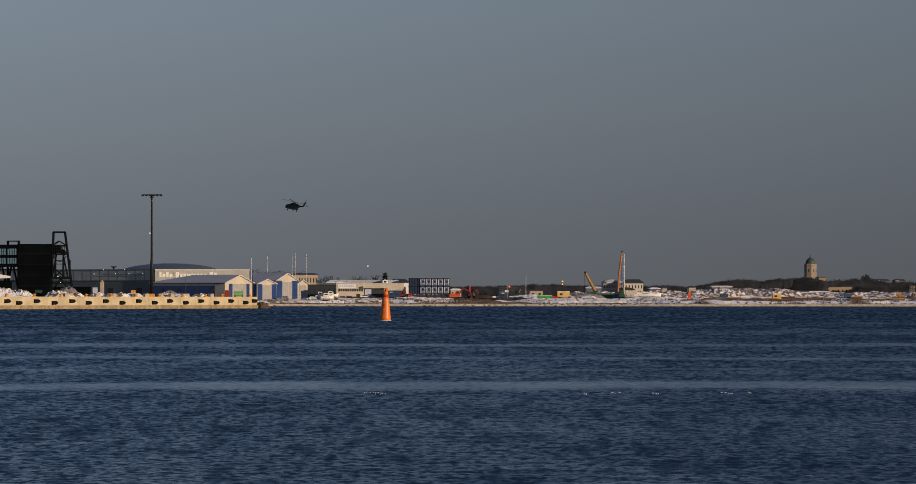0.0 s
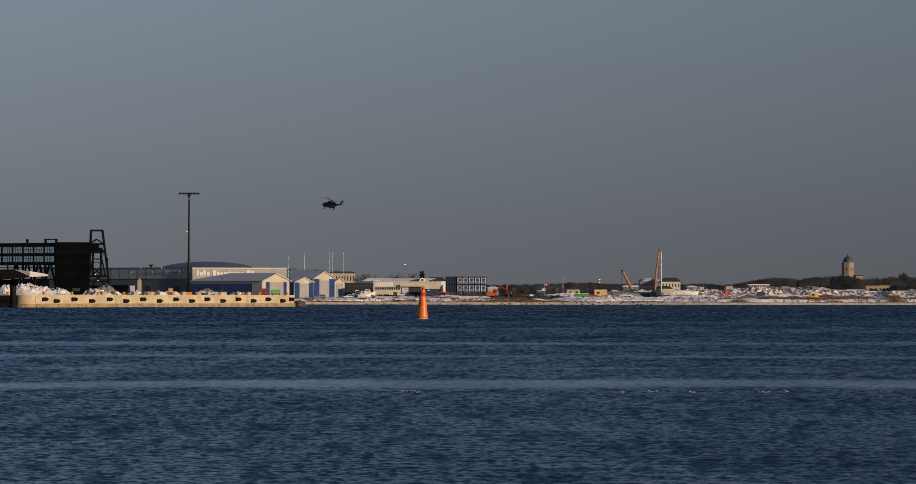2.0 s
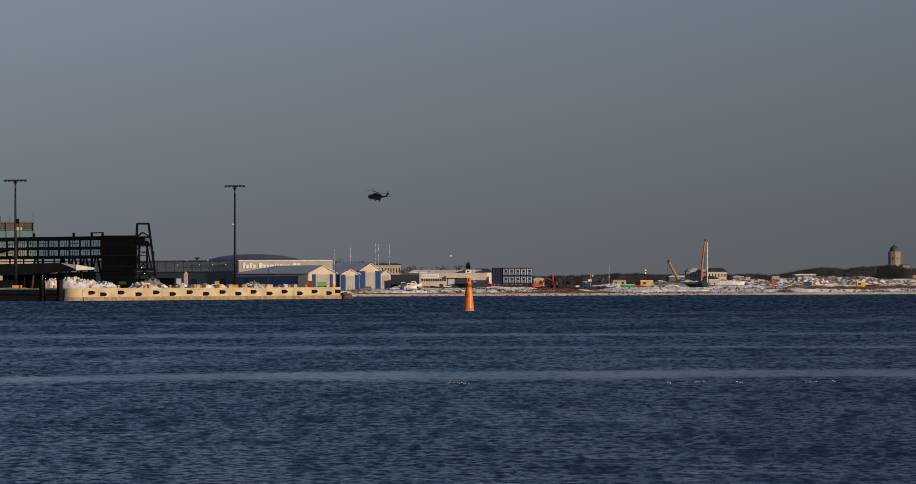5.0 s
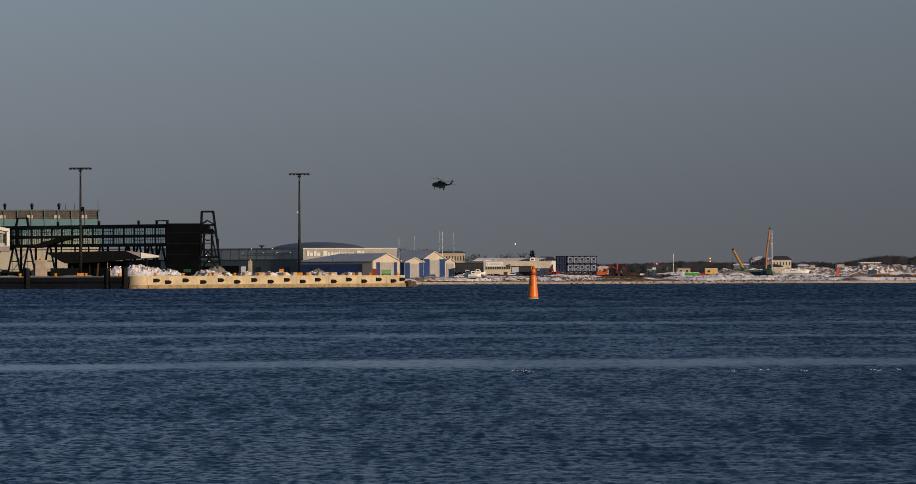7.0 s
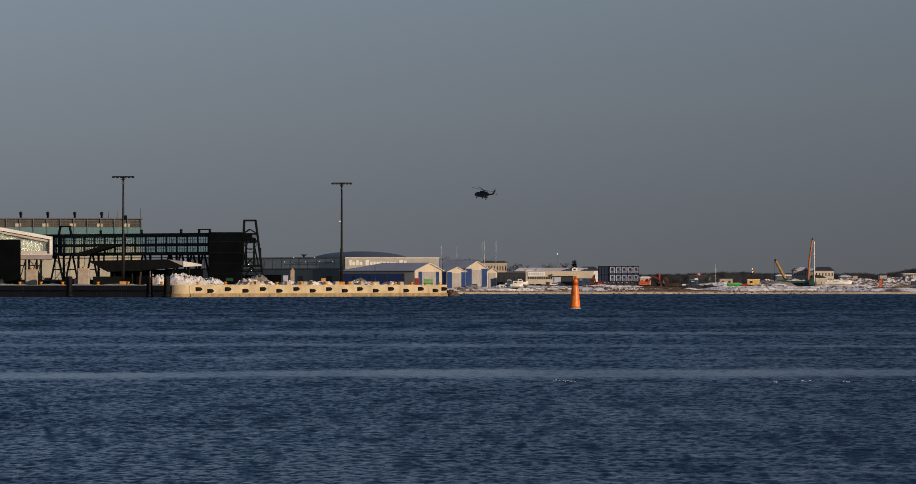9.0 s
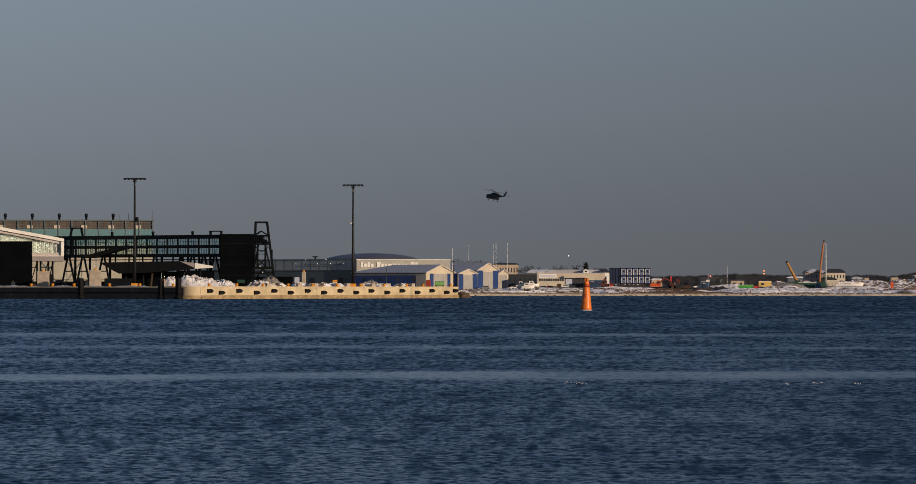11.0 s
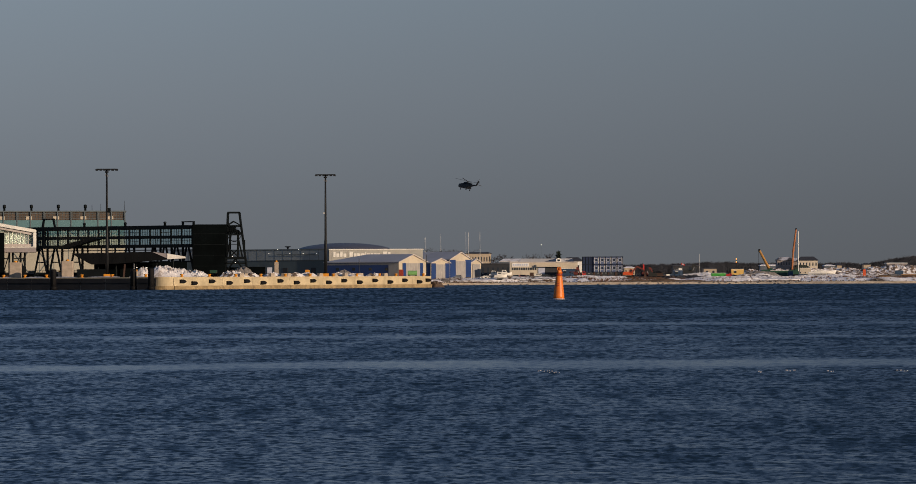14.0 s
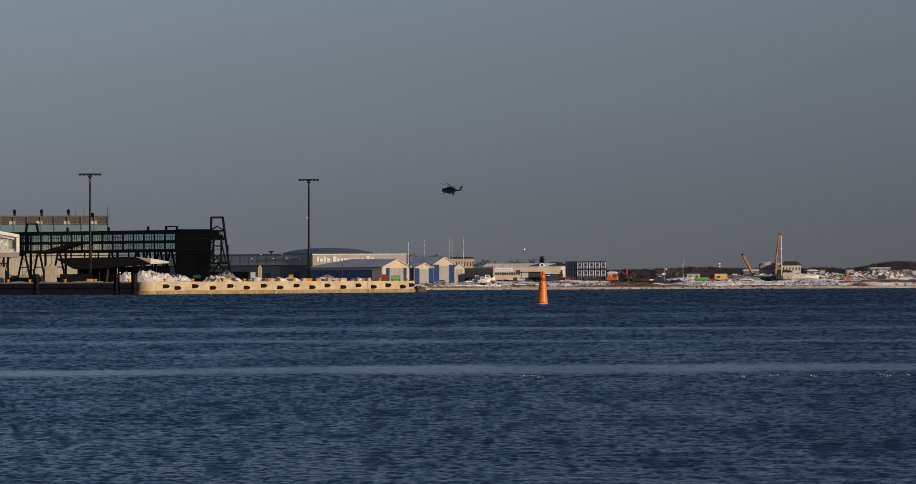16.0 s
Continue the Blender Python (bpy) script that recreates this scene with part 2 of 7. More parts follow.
def bar(p, q, w, h=None, bm=None):
    """A square bar from p to q."""
    bm = bm or bmesh.new()
    p, q = Vector(p), Vector(q)
    h = h or w
    a = (q - p).normalized()
    side = a.cross(Vector((0, 1, 0)) if abs(a.y) < 0.9 else Vector((1, 0, 0))).normalized()
    up = side.cross(a)
    r = []
    for c in (p, q):
        r.append([bm.verts.new(c + side * sx * w / 2 + up * sy * h / 2) for sx, sy in ((-1, -1), (1, -1), (1, 1), (-1, 1))])
    for i in range(4):
        bm.faces.new((r[0][i], r[0][(i + 1) % 4], r[1][(i + 1) % 4], r[1][i]))
    bm.faces.new(r[0][::-1])
    bm.faces.new(r[1])
    return bm


def tube(p, q, r0, r1=None, n=10, bm=None):
    bm = bm or bmesh.new()
    p, q = Vector(p), Vector(q)
    r1 = r0 if r1 is None else r1
    a = (q - p).normalized()
    side = a.cross(Vector((0, 1, 0)) if abs(a.y) < 0.9 else Vector((1, 0, 0))).normalized()
    up = side.cross(a)
    rings = []
    for c, r in ((p, r0), (q, r1)):
        rings.append([bm.verts.new(c + (side * math.cos(k * math.tau / n) + up * math.sin(k * math.tau / n)) * max(r, 0.001)) for k in range(n)])
    for i in range(n):
        bm.faces.new((rings[0][i], rings[0][(i + 1) % n], rings[1][(i + 1) % n], rings[1][i]))
    bm.faces.new(rings[0][::-1])
    bm.faces.new(rings[1])
    return bm


def lathe(profile, n=20, bm=None, cx=0.0, cy=0.0):
    """A turned body from rows of (radius, height)."""
    bm = bm or bmesh.new()
    rings = [[bm.verts.new((cx + max(r, 0.002) * math.cos(k * math.tau / n), cy + max(r, 0.002) * math.sin(k * math.tau / n), z)) for k in range(n)] for r, z in profile]
    for a, c in zip(rings, rings[1:]):
        for i in range(n):
            f = bm.faces.new((a[i], a[(i + 1) % n], c[(i + 1) % n], c[i]))
            f.smooth = n > 8
    bm.faces.new(rings[0][::-1])
    bm.faces.new(rings[-1])
    return bm


def slab(points, a, c, axis="y", bm=None):
    """A flat outline drawn out between a and c along an axis."""
    bm = bm or bmesh.new()

    def at(p, t):
        return {"y": (p[0], t, p[1]), "x": (t, p[0], p[1]), "z": (p[0], p[1], t)}[axis]
    lo = [bm.verts.new(at(p, a)) for p in points]
    hi = [bm.verts.new(at(p, c)) for p in points]
    k = len(points)
    for i in range(k):
        bm.faces.new((lo[i], lo[(i + 1) % k], hi[(i + 1) % k], hi[i]))
    bm.faces.new(lo[::-1])
    bm.faces.new(hi)
    return bm


def heap(rx, ry, h, seed, rough=0.25, n=30, freq=0.5, chunk=0.2):
    """An uneven heap of lumps and hollows, resting on its base."""
    bm = bmesh.new()
    rings = max(8, int(min(rx, ry) * (4.5 if chunk > 0.6 else 2.6)))
    n = max(24, int(rx * (10 if chunk > 0.6 else 5)))
    rows = []
    for j in range(rings + 1):
        t = j / rings
        ring = []
        for i in range(n if j < rings else 1):
            a = i * math.tau / n
            edge = 1 + 0.3 * noise.noise(Vector((math.cos(a) * 1.3 + seed, math.sin(a) * 1.3, seed)))
            x, y = math.cos(a) * rx * (1 - t) * edge, math.sin(a) * ry * (1 - t) * edge
            big = noise.noise(Vector((x * freq * 0.55 + seed, y * freq * 0.55, seed * 1.7)))
            lump = 1 - 2 * abs(noise.noise(Vector((x * freq * 1.5 + seed, y * freq * 1.5, seed * 0.7))))
            fine = 0.35 - abs(noise.noise(Vector((x * 1.1, y * 1.1, seed)))) - 0.5 * abs(noise.noise(Vector((x * 2.6, y * 2.6, seed + 9))))
            rise = min(1.0, t * 1.7)
            rise = rise * rise * (3 - 2 * rise) * 0.8 + 0.2 * t
            z = h * rise * (0.8 + rough * (1.5 * big + 0.7 * lump)) + rise * chunk * fine * 1.6
            ring.append(bm.verts.new((x, y, z if j else -0.5)))
        rows.append(ring)
    for a, c in zip(rows, rows[1:]):
        for i in range(n):
            bm.faces.new((a[i], a[(i + 1) % n], c[(i + 1) % n], c[i]) if len(c) > 1 else (a[i], a[(i + 1) % n], c[0]))
    return bm


# The harbour's two building directions: the lit faces look along (0.83, -0.56), the shaded ones along (-0.56, -0.83).
TURN = -34.0
CA, SA = math.cos(radians(34)), math.sin(radians(34))
PIER = 3.5


# ---- water ----
def slick(x, y):
    """Calm streaks on the water, 0 to 1."""
    s = np.zeros_like(x)
    for yc, w, k, slope, seed in ((124.0, 7.2, 0.92, 0.05, 1.0), (153.0, 1.8, 0.4, 0.05, 4.0), (183.0, 5.6, 0.66, -0.04, 2.0), (234.0, 9.0, 0.72, 0.06, 3.0), (330.0, 20.0, 0.45, 0.0, 5.0), (420.0, 25.0, 0.4, 0.1, 6.0)):
        mid = yc + slope * x + yc * 0.012 * np.sin(x * 0.11 * 130 / yc + seed) + yc * 0.006 * np.sin(x * 0.31 * 130 / yc + seed * 2.3)
        wide = w * (1 + 0.25 * np.sin(x * 0.07 * 130 / yc + seed * 5.1) + 0.15 * np.sin(x * 0.19 * 130 / yc + seed))
        s = np.maximum(s, k * np.clip((1.35 - np.abs(y - mid) / np.maximum(wide, 0.5)) * 1.25, 0, 1))
    return np.clip(s, 0, 1)


def make_water():
    cols, rows = 640, 1600
    tx = np.linspace(-0.145, 0.195, cols)
    yy = 48.0 * (640.0 / 48.0) ** np.linspace(0, 1, rows)
    gx, gy = np.meshgrid(tx, yy)
    gx = gx * gy
    calm = slick(gx, gy)
    rng = np.random.default_rng(7)
    z, dx, dy = np.zeros_like(gx), np.zeros_like(gx), np.zeros_like(gx)
    # wind waves of many lengths with pointed crests; short ones die out where the sheet is coarse
    for i in range(84):
        lam = 0.40 * (2.6 / 0.40) ** rng.random()
        ang = radians(262) + rng.normal(0, 0.62)
        amp = 0.0016 * lam ** 0.8
        k = math.tau / lam
        ca, sa = math.cos(ang), math.sin(ang)
        ph = k * (gx * ca + gy * sa) + rng.random() * math.tau
        keep = np.clip((lam - 2.6 * (gy * 0.00162)) / lam, 0, 1) * (1 - 0.93 * calm * min(1, 2.6 / lam))
        s, c = np.sin(ph) * amp * keep, np.cos(ph) * amp * keep
        z += s
        dx += 0.8 * ca * c
        dy += 0.8 * sa * c
    # gusts: patches of higher and lower waves
    gust = 0.82 + 0.30 * np.sin(gx * 0.21 + 0.4 * np.sin(gy * 0.07)) * np.sin(gy * 0.13 + 0.5 * np.sin(gx * 0.09)) + 0.18 * np.sin(gx * 0.57 + gy * 0.31)
    edge = np.minimum(1, np.minimum(np.arange(cols), cols - 1 - np.arange(cols)) / 8.0)[None, :] * np.minimum(1, np.minimum(np.arange(rows) / 8.0, (rows - 1 - np.arange(rows)) / 120.0))[:, None]
    gust = gust * edge
    z, gx, gy = z * gust, gx + dx * gust, gy + dy * gust
    n = cols * rows
    co = np.stack([gx, gy, z], -1).reshape(-1, 3)
    far = 9000.0
    outer = np.array([(-far, -far, 0), (far, -far, 0), (far, far, 0), (-far, far, 0)], float)
    co = np.vstack([co, outer])
    i = np.arange(n).reshape(rows, cols)
    quads = np.stack([i[:-1, :-1], i[:-1, 1:], i[1:, 1:], i[1:, :-1]], -1).reshape(-1, 4)
    a, b, c, d = i[0, 0], i[0, -1], i[-1, -1], i[-1, 0]
    ring = np.array([(n, n + 1, b, a), (n + 1, n + 2, c, b), (n + 2, n + 3, d, c), (n + 3, n, a, d)])
    quads = np.vstack([quads, ring])
    me = bpy.data.meshes.new("water")
    me.vertices.add(len(co))
    me.vertices.foreach_set("co", co.ravel())
    me.loops.add(quads.size)
    me.loops.foreach_set("vertex_index", quads.ravel().astype(np.int32))
    me.polygons.add(len(quads))
    me.polygons.foreach_set("loop_start", np.arange(0, quads.size, 4, dtype=np.int32))
    me.polygons.foreach_set("use_smooth", np.ones(len(quads), bool))
    me.update(calc_edges=True)
    at = me.attributes.new("calm", "FLOAT", "POINT")
    at.data.foreach_set("value", np.concatenate([calm.ravel(), np.zeros(4)]).astype(np.float32))
    m = bpy.data.materials.new("sea_water")
    m.use_nodes = True
    nn, l = m.node_tree.nodes, m.node_tree.links
    p = nn["Principled BSDF"]
    p.inputs["Base Color"].default_value = (0.008, 0.021, 0.040, 1)
    p.inputs["IOR"].default_value = 1.333
    p.inputs["Roughness"].default_value = 0.09
    geo = nn.new("ShaderNodeTexCoord")
    at = nn.new("ShaderNodeAttribute")
    at.attribute_name = "calm"

    place = nn.new("ShaderNodeSeparateXYZ")
    l.new(geo.outputs["Object"], place.inputs[0])
    turned = nn.new("ShaderNodeMath")
    turned.operation = "DIVIDE"
    l.new(place.outputs["X"], turned.inputs[0])
    l.new(place.outputs["Y"], turned.inputs[1])

    def grain(sx, sy, scale, detail, turn=6, reach=0):
        """Noise stretched over the water; with a reach, its grain fans out across the bay."""
        mp = nn.new("ShaderNodeMapping")
        mp.inputs["Scale"].default_value = (sx, sy, 1)
        mp.inputs["Rotation"].default_value = (0, 0, radians(turn))
        if reach:
            fan = nn.new("ShaderNodeCombineXYZ")
            l.new(rng_(turned.outputs[0], -1.0, 1.0, -float(reach), float(reach)), fan.inputs[0])
            l.new(place.outputs["Y"], fan.inputs[1])
            l.new(fan.outputs[0], mp.inputs["Vector"])
        else:
            l.new(geo.outputs["Object"], mp.inputs["Vector"])
        t = nn.new("ShaderNodeTexNoise")
        t.inputs["Scale"].default_value, t.inputs["Detail"].default_value = scale, detail
        t.inputs["Distortion"].default_value = 0.35
        l.new(mp.outputs[0], t.inputs["Vector"])
        return t

    def vec(op, a, c):
        v = nn.new("ShaderNodeVectorMath")
        v.operation = op
        for i, s in enumerate((a, c)):
            if isinstance(s, tuple):
                v.inputs[i].default_value = s
            else:
                l.new(s, v.inputs[i])
        return v.outputs[0]

    def rng_(src, a0, a1, b0, b1):
        r = nn.new("ShaderNodeMapRange")
        r.inputs[1].default_value, r.inputs[2].default_value = a0, a1
        r.inputs[3].default_value, r.inputs[4].default_value = b0, b1
        l.new(src, r.inputs[0])
        return r.outputs[0]

    def mul(a, c):
        r = nn.new("ShaderNodeMath")
        r.operation = "MULTIPLY"
        l.new(a, r.inputs[0])
        l.new(c, r.inputs[1])
        return r.outputs[0]
    def span(y0, y1, y2, y3):
        """Grows in from y0 to y1 metres off the near shore and dies out from y2 to y3."""
        return mul(rng_(place.outputs["Y"], y0, y1, 0.0, 1.0), rng_(place.outputs["Y"], y2, y3, 1.0, 0.0))

    # wavelets show steep dark near faces with sharp edges, between long flat backs
    def faces(sx, sy, detail, lo, hi, steep, across, where, turn=0, reach=0):
        tex = grain(sx, sy, 1.0, detail, turn, reach)
        cut = nn.new("ShaderNodeSeparateXYZ")
        l.new(tex.outputs["Color"], cut.inputs[0])
        made = nn.new("ShaderNodeCombineXYZ")
        l.new(rng_(cut.outputs["X"], 0.2, 0.8, -across, across), made.inputs[0])
        l.new(rng_(tex.outputs["Fac"], lo, hi, 0.0, -steep), made.inputs[1])
        sized = nn.new("ShaderNodeVectorMath")
        sized.operation = "SCALE"
        l.new(made.outputs[0], sized.inputs[0])
        l.new(where, sized.inputs["Scale"])
        return sized.outputs[0]
    tilts = [
        faces(6.5, 4.0, 4, 0.48, 0.78, 0.36, 0.10, span(10, 20, 80, 150), 4),
        faces(3.6, 1.8, 4, 0.51, 0.71, 0.32, 0.08, span(40, 60, 130, 240), 5),
        faces(2.5, 0.72, 4, 0.50, 0.73, 0.32, 0.08, span(60, 120, 230, 400), 0, 150),
        faces(2.0, 0.19, 4, 0.51, 0.71, 0.40, 0.06, span(120, 240, 420, 700), 0, 280),
        faces(1.3, 0.060, 4, 0.51, 0.70, 0.44, 0.05, span(240, 420, 900, 1400), 0, 500),
        faces(0.70, 0.018, 4, 0.49, 0.69, 0.44, 0.04, span(420, 700, 2000, 3000), 0, 900),
        faces(0.70, 0.16, 4, 0.52, 0.70, 0.14, 0.04, span(40, 60, 300, 500), 0, 150),
        faces(0.25, 0.030, 4, 0.50, 0.66, 0.16, 0.04, span(200, 300, 900, 1400), 0, 400),
    ]
    streak = rng_(grain(0.16, 0.046, 1.0, 5, 0.6).outputs["Fac"], 0.36, 0.64, 0.80, 1.20)
    gust = mul(rng_(grain(0.08, 0.10, 1.0, 6).outputs["Fac"], 0.36, 0.64, 0.90, 1.10), streak)
    amount = mul(gust, rng_(at.outputs["Fac"], 0.0, 1.0, 1.0, 0.62))
    # every part leans a little to the near shore, whence the breeze comes
    lean = nn.new("ShaderNodeCombineXYZ")
    l.new(rng_(place.outputs["Y"], 50.0, 400.0, -0.055, -0.185), lean.inputs[1])
    chop = tilts[0]
    for each in tilts[1:]:
        chop = vec("ADD", chop, each)
    still = nn.new("ShaderNodeVectorMath")
    still.operation = "SCALE"
    l.new(chop, still.inputs[0])
    l.new(rng_(at.outputs["Fac"], 0.0, 1.0, 1.0, 0.16), still.inputs["Scale"])
    total = vec("ADD", lean.outputs[0], still.outputs[0])
    tilt = nn.new("ShaderNodeVectorMath")
    tilt.operation = "SCALE"
    l.new(total, tilt.inputs[0])
    l.new(amount, tilt.inputs["Scale"])
    g2 = nn.new("ShaderNodeNewGeometry")
    nrm = nn.new("ShaderNodeVectorMath")
    nrm.operation = "NORMALIZE"
    l.new(vec("ADD", g2.outputs["Normal"], tilt.outputs[0]), nrm.inputs[0])
    l.new(nrm.outputs[0], p.inputs["Normal"])
    me.materials.append(m)
    tagged(new("water", me), "dark blue choppy sea with paler calm streaks", "water", kind="structure")


make_water()


# ---- land ----
def shore_y(x):
    return 1428 + 5 * math.sin(x * 0.021) + 3 * math.sin(x * 0.06 + 1) + 2.0 * noise.noise(Vector((x * 0.05, 3, 0)))


def land_z(x, y):
    s = y - shore_y(x)
    k = noise.noise(Vector((x * 0.06, y * 0.02, 1.3)))
    k2 = noise.noise(Vector((x * 0.22, y * 0.06, 5.3)))
    if s < 0:
        return max(-2.0, s * 0.4)
    z = 0.85 * min(1, s / 1.5)
    foot = 15 + 7 * k + 2.5 * k2
    up = min(1, max(0, (s - foot) / 5.0))
    z += (1.35 + 0.5 * k2 + 0.35 * noise.noise(Vector((x * 0.5, y * 0.2, 2.1)))) * up * up * (3 - 2 * up)
    z += 0.6 * min(1, max(0, (s - 24) / 30)) + 0.12 * k2 * min(1, s / 6)
    return z + 0.1 * k


def make_ground():
    xs = np.arange(-520, 620, 2.2)
    ss = np.concatenate([np.arange(-6, 0, 1.5), np.arange(0, 12, 0.75), np.arange(12, 34, 0.8), np.arange(34, 75, 3), np.arange(75, 200, 20), np.arange(200, 1101, 100)])
    verts, faces = [], []
    for x in xs:
        for s in ss:
            y = shore_y(x) + s
            verts.append((x, y, land_z(x, y)))
    k = len(ss)
    for i in range(len(xs) - 1):
        for j in range(k - 1):
            faces.append((i * k + j, (i + 1) * k + j, (i + 1) * k + j + 1, i * k + j + 1))
    me = bpy.data.meshes.new("ground")
    me.from_pydata(verts, [], faces)
    m = bpy.data.materials.new("snowy_shore")
    m.use_nodes = True
    n, l = m.node_tree.nodes, m.node_tree.links
    p = n["Principled BSDF"]
    p.inputs["Roughness"].default_value = 0.9
    co = n.new("ShaderNodeTexCoord")
    sep = n.new("ShaderNodeSeparateXYZ")
    l.new(co.outputs["Object"], sep.inputs[0])

    def tex(scale, sx, sy, sz, detail=5):
        mp = n.new("ShaderNodeMapping")
        mp.inputs["Scale"].default_value = (sx, sy, sz)
        l.new(co.outputs["Object"], mp.inputs["Vector"])
        t = n.new("ShaderNodeTexNoise")
        t.inputs["Scale"].default_value, t.inputs["Detail"].default_value = scale, detail
        l.new(mp.outputs[0], t.inputs["Vector"])
        return t

    def ramp(src, p0, c0, p1, c1):
        r = n.new("ShaderNodeValToRGB")
        r.color_ramp.elements[0].position, r.color_ramp.elements[0].color = p0, (*c0, 1)
        r.color_ramp.elements[1].position, r.color_ramp.elements[1].color = p1, (*c1, 1)
        l.new(src, r.inputs["Fac"])
        return r

    def mixed(fac, a, c):
        x = n.new("ShaderNodeMix")
        x.data_type = "RGBA"
        l.new(fac, x.inputs[0])
        l.new(a, x.inputs[6])
        l.new(c, x.inputs[7])
        return x.outputs[2]
    soil = ramp(tex(0.9, 1, 1, 1).outputs["Fac"], 0.35, (0.06, 0.042, 0.03), 0.7, (0.17, 0.125, 0.09))
    snow = ramp(tex(1.4, 1, 1, 1).outputs["Fac"], 0.3, (0.66, 0.65, 0.66), 0.6, (0.84, 0.83, 0.84))
    ice = ramp(tex(0.5, 1, 1, 3).outputs["Fac"], 0.35, (0.40, 0.31, 0.20), 0.65, (0.68, 0.57, 0.42))
    patch = ramp(tex(0.055, 1, 0.8, 1.5, 7).outputs["Fac"], 0.38, (0, 0, 0), 0.45, (1, 1, 1))
    land = mixed(patch.outputs["Color"], soil.outputs["Color"], snow.outputs["Color"])
    edge = n.new("ShaderNodeMapRange")
    edge.inputs[1].default_value, edge.inputs[2].default_value = 0.80, 1.05
    wob = n.new("ShaderNodeMath")
    wob.operation = "MULTIPLY_ADD"
    l.new(tex(0.3, 1, 1, 1).outputs["Fac"], wob.inputs[0])
    wob.inputs[1].default_value = 0.5
    l.new(sep.outputs["Z"], wob.inputs[2])
    off = n.new("ShaderNodeMath")
    off.operation = "SUBTRACT"
    off.inputs[1].default_value = 0.25
    l.new(wob.outputs[0], off.inputs[0])
    l.new(off.outputs[0], edge.inputs[0])
    l.new(mixed(edge.outputs[0], ice.outputs["Color"], land), p.inputs["Base Color"])
    me.materials.append(m)
    tagged(new("ground", me), "snow-patched brown shore with a pale icy edge", "ground", kind="structure")


make_ground()


def ground_z(x, y):
    return land_z(x, y)


# ---- pier with its lit and shaded quay walls ----
QA = Vector((-76.3, 1000.0))
RD, LD = Vector((0.564, 0.826)), Vector((-0.826, 0.564))
QL = 129.0
QTURN = math.degrees(math.atan2(RD.y, RD.x))


def pier_point(s, inward=0.0):
    return QA + RD * s + LD * inward


def along(b):
    """How far along the lit quay wall a bearing meets it."""
    return (b * QA.y - QA.x * STEP) / (STEP * 0.564 - b * 0.826)


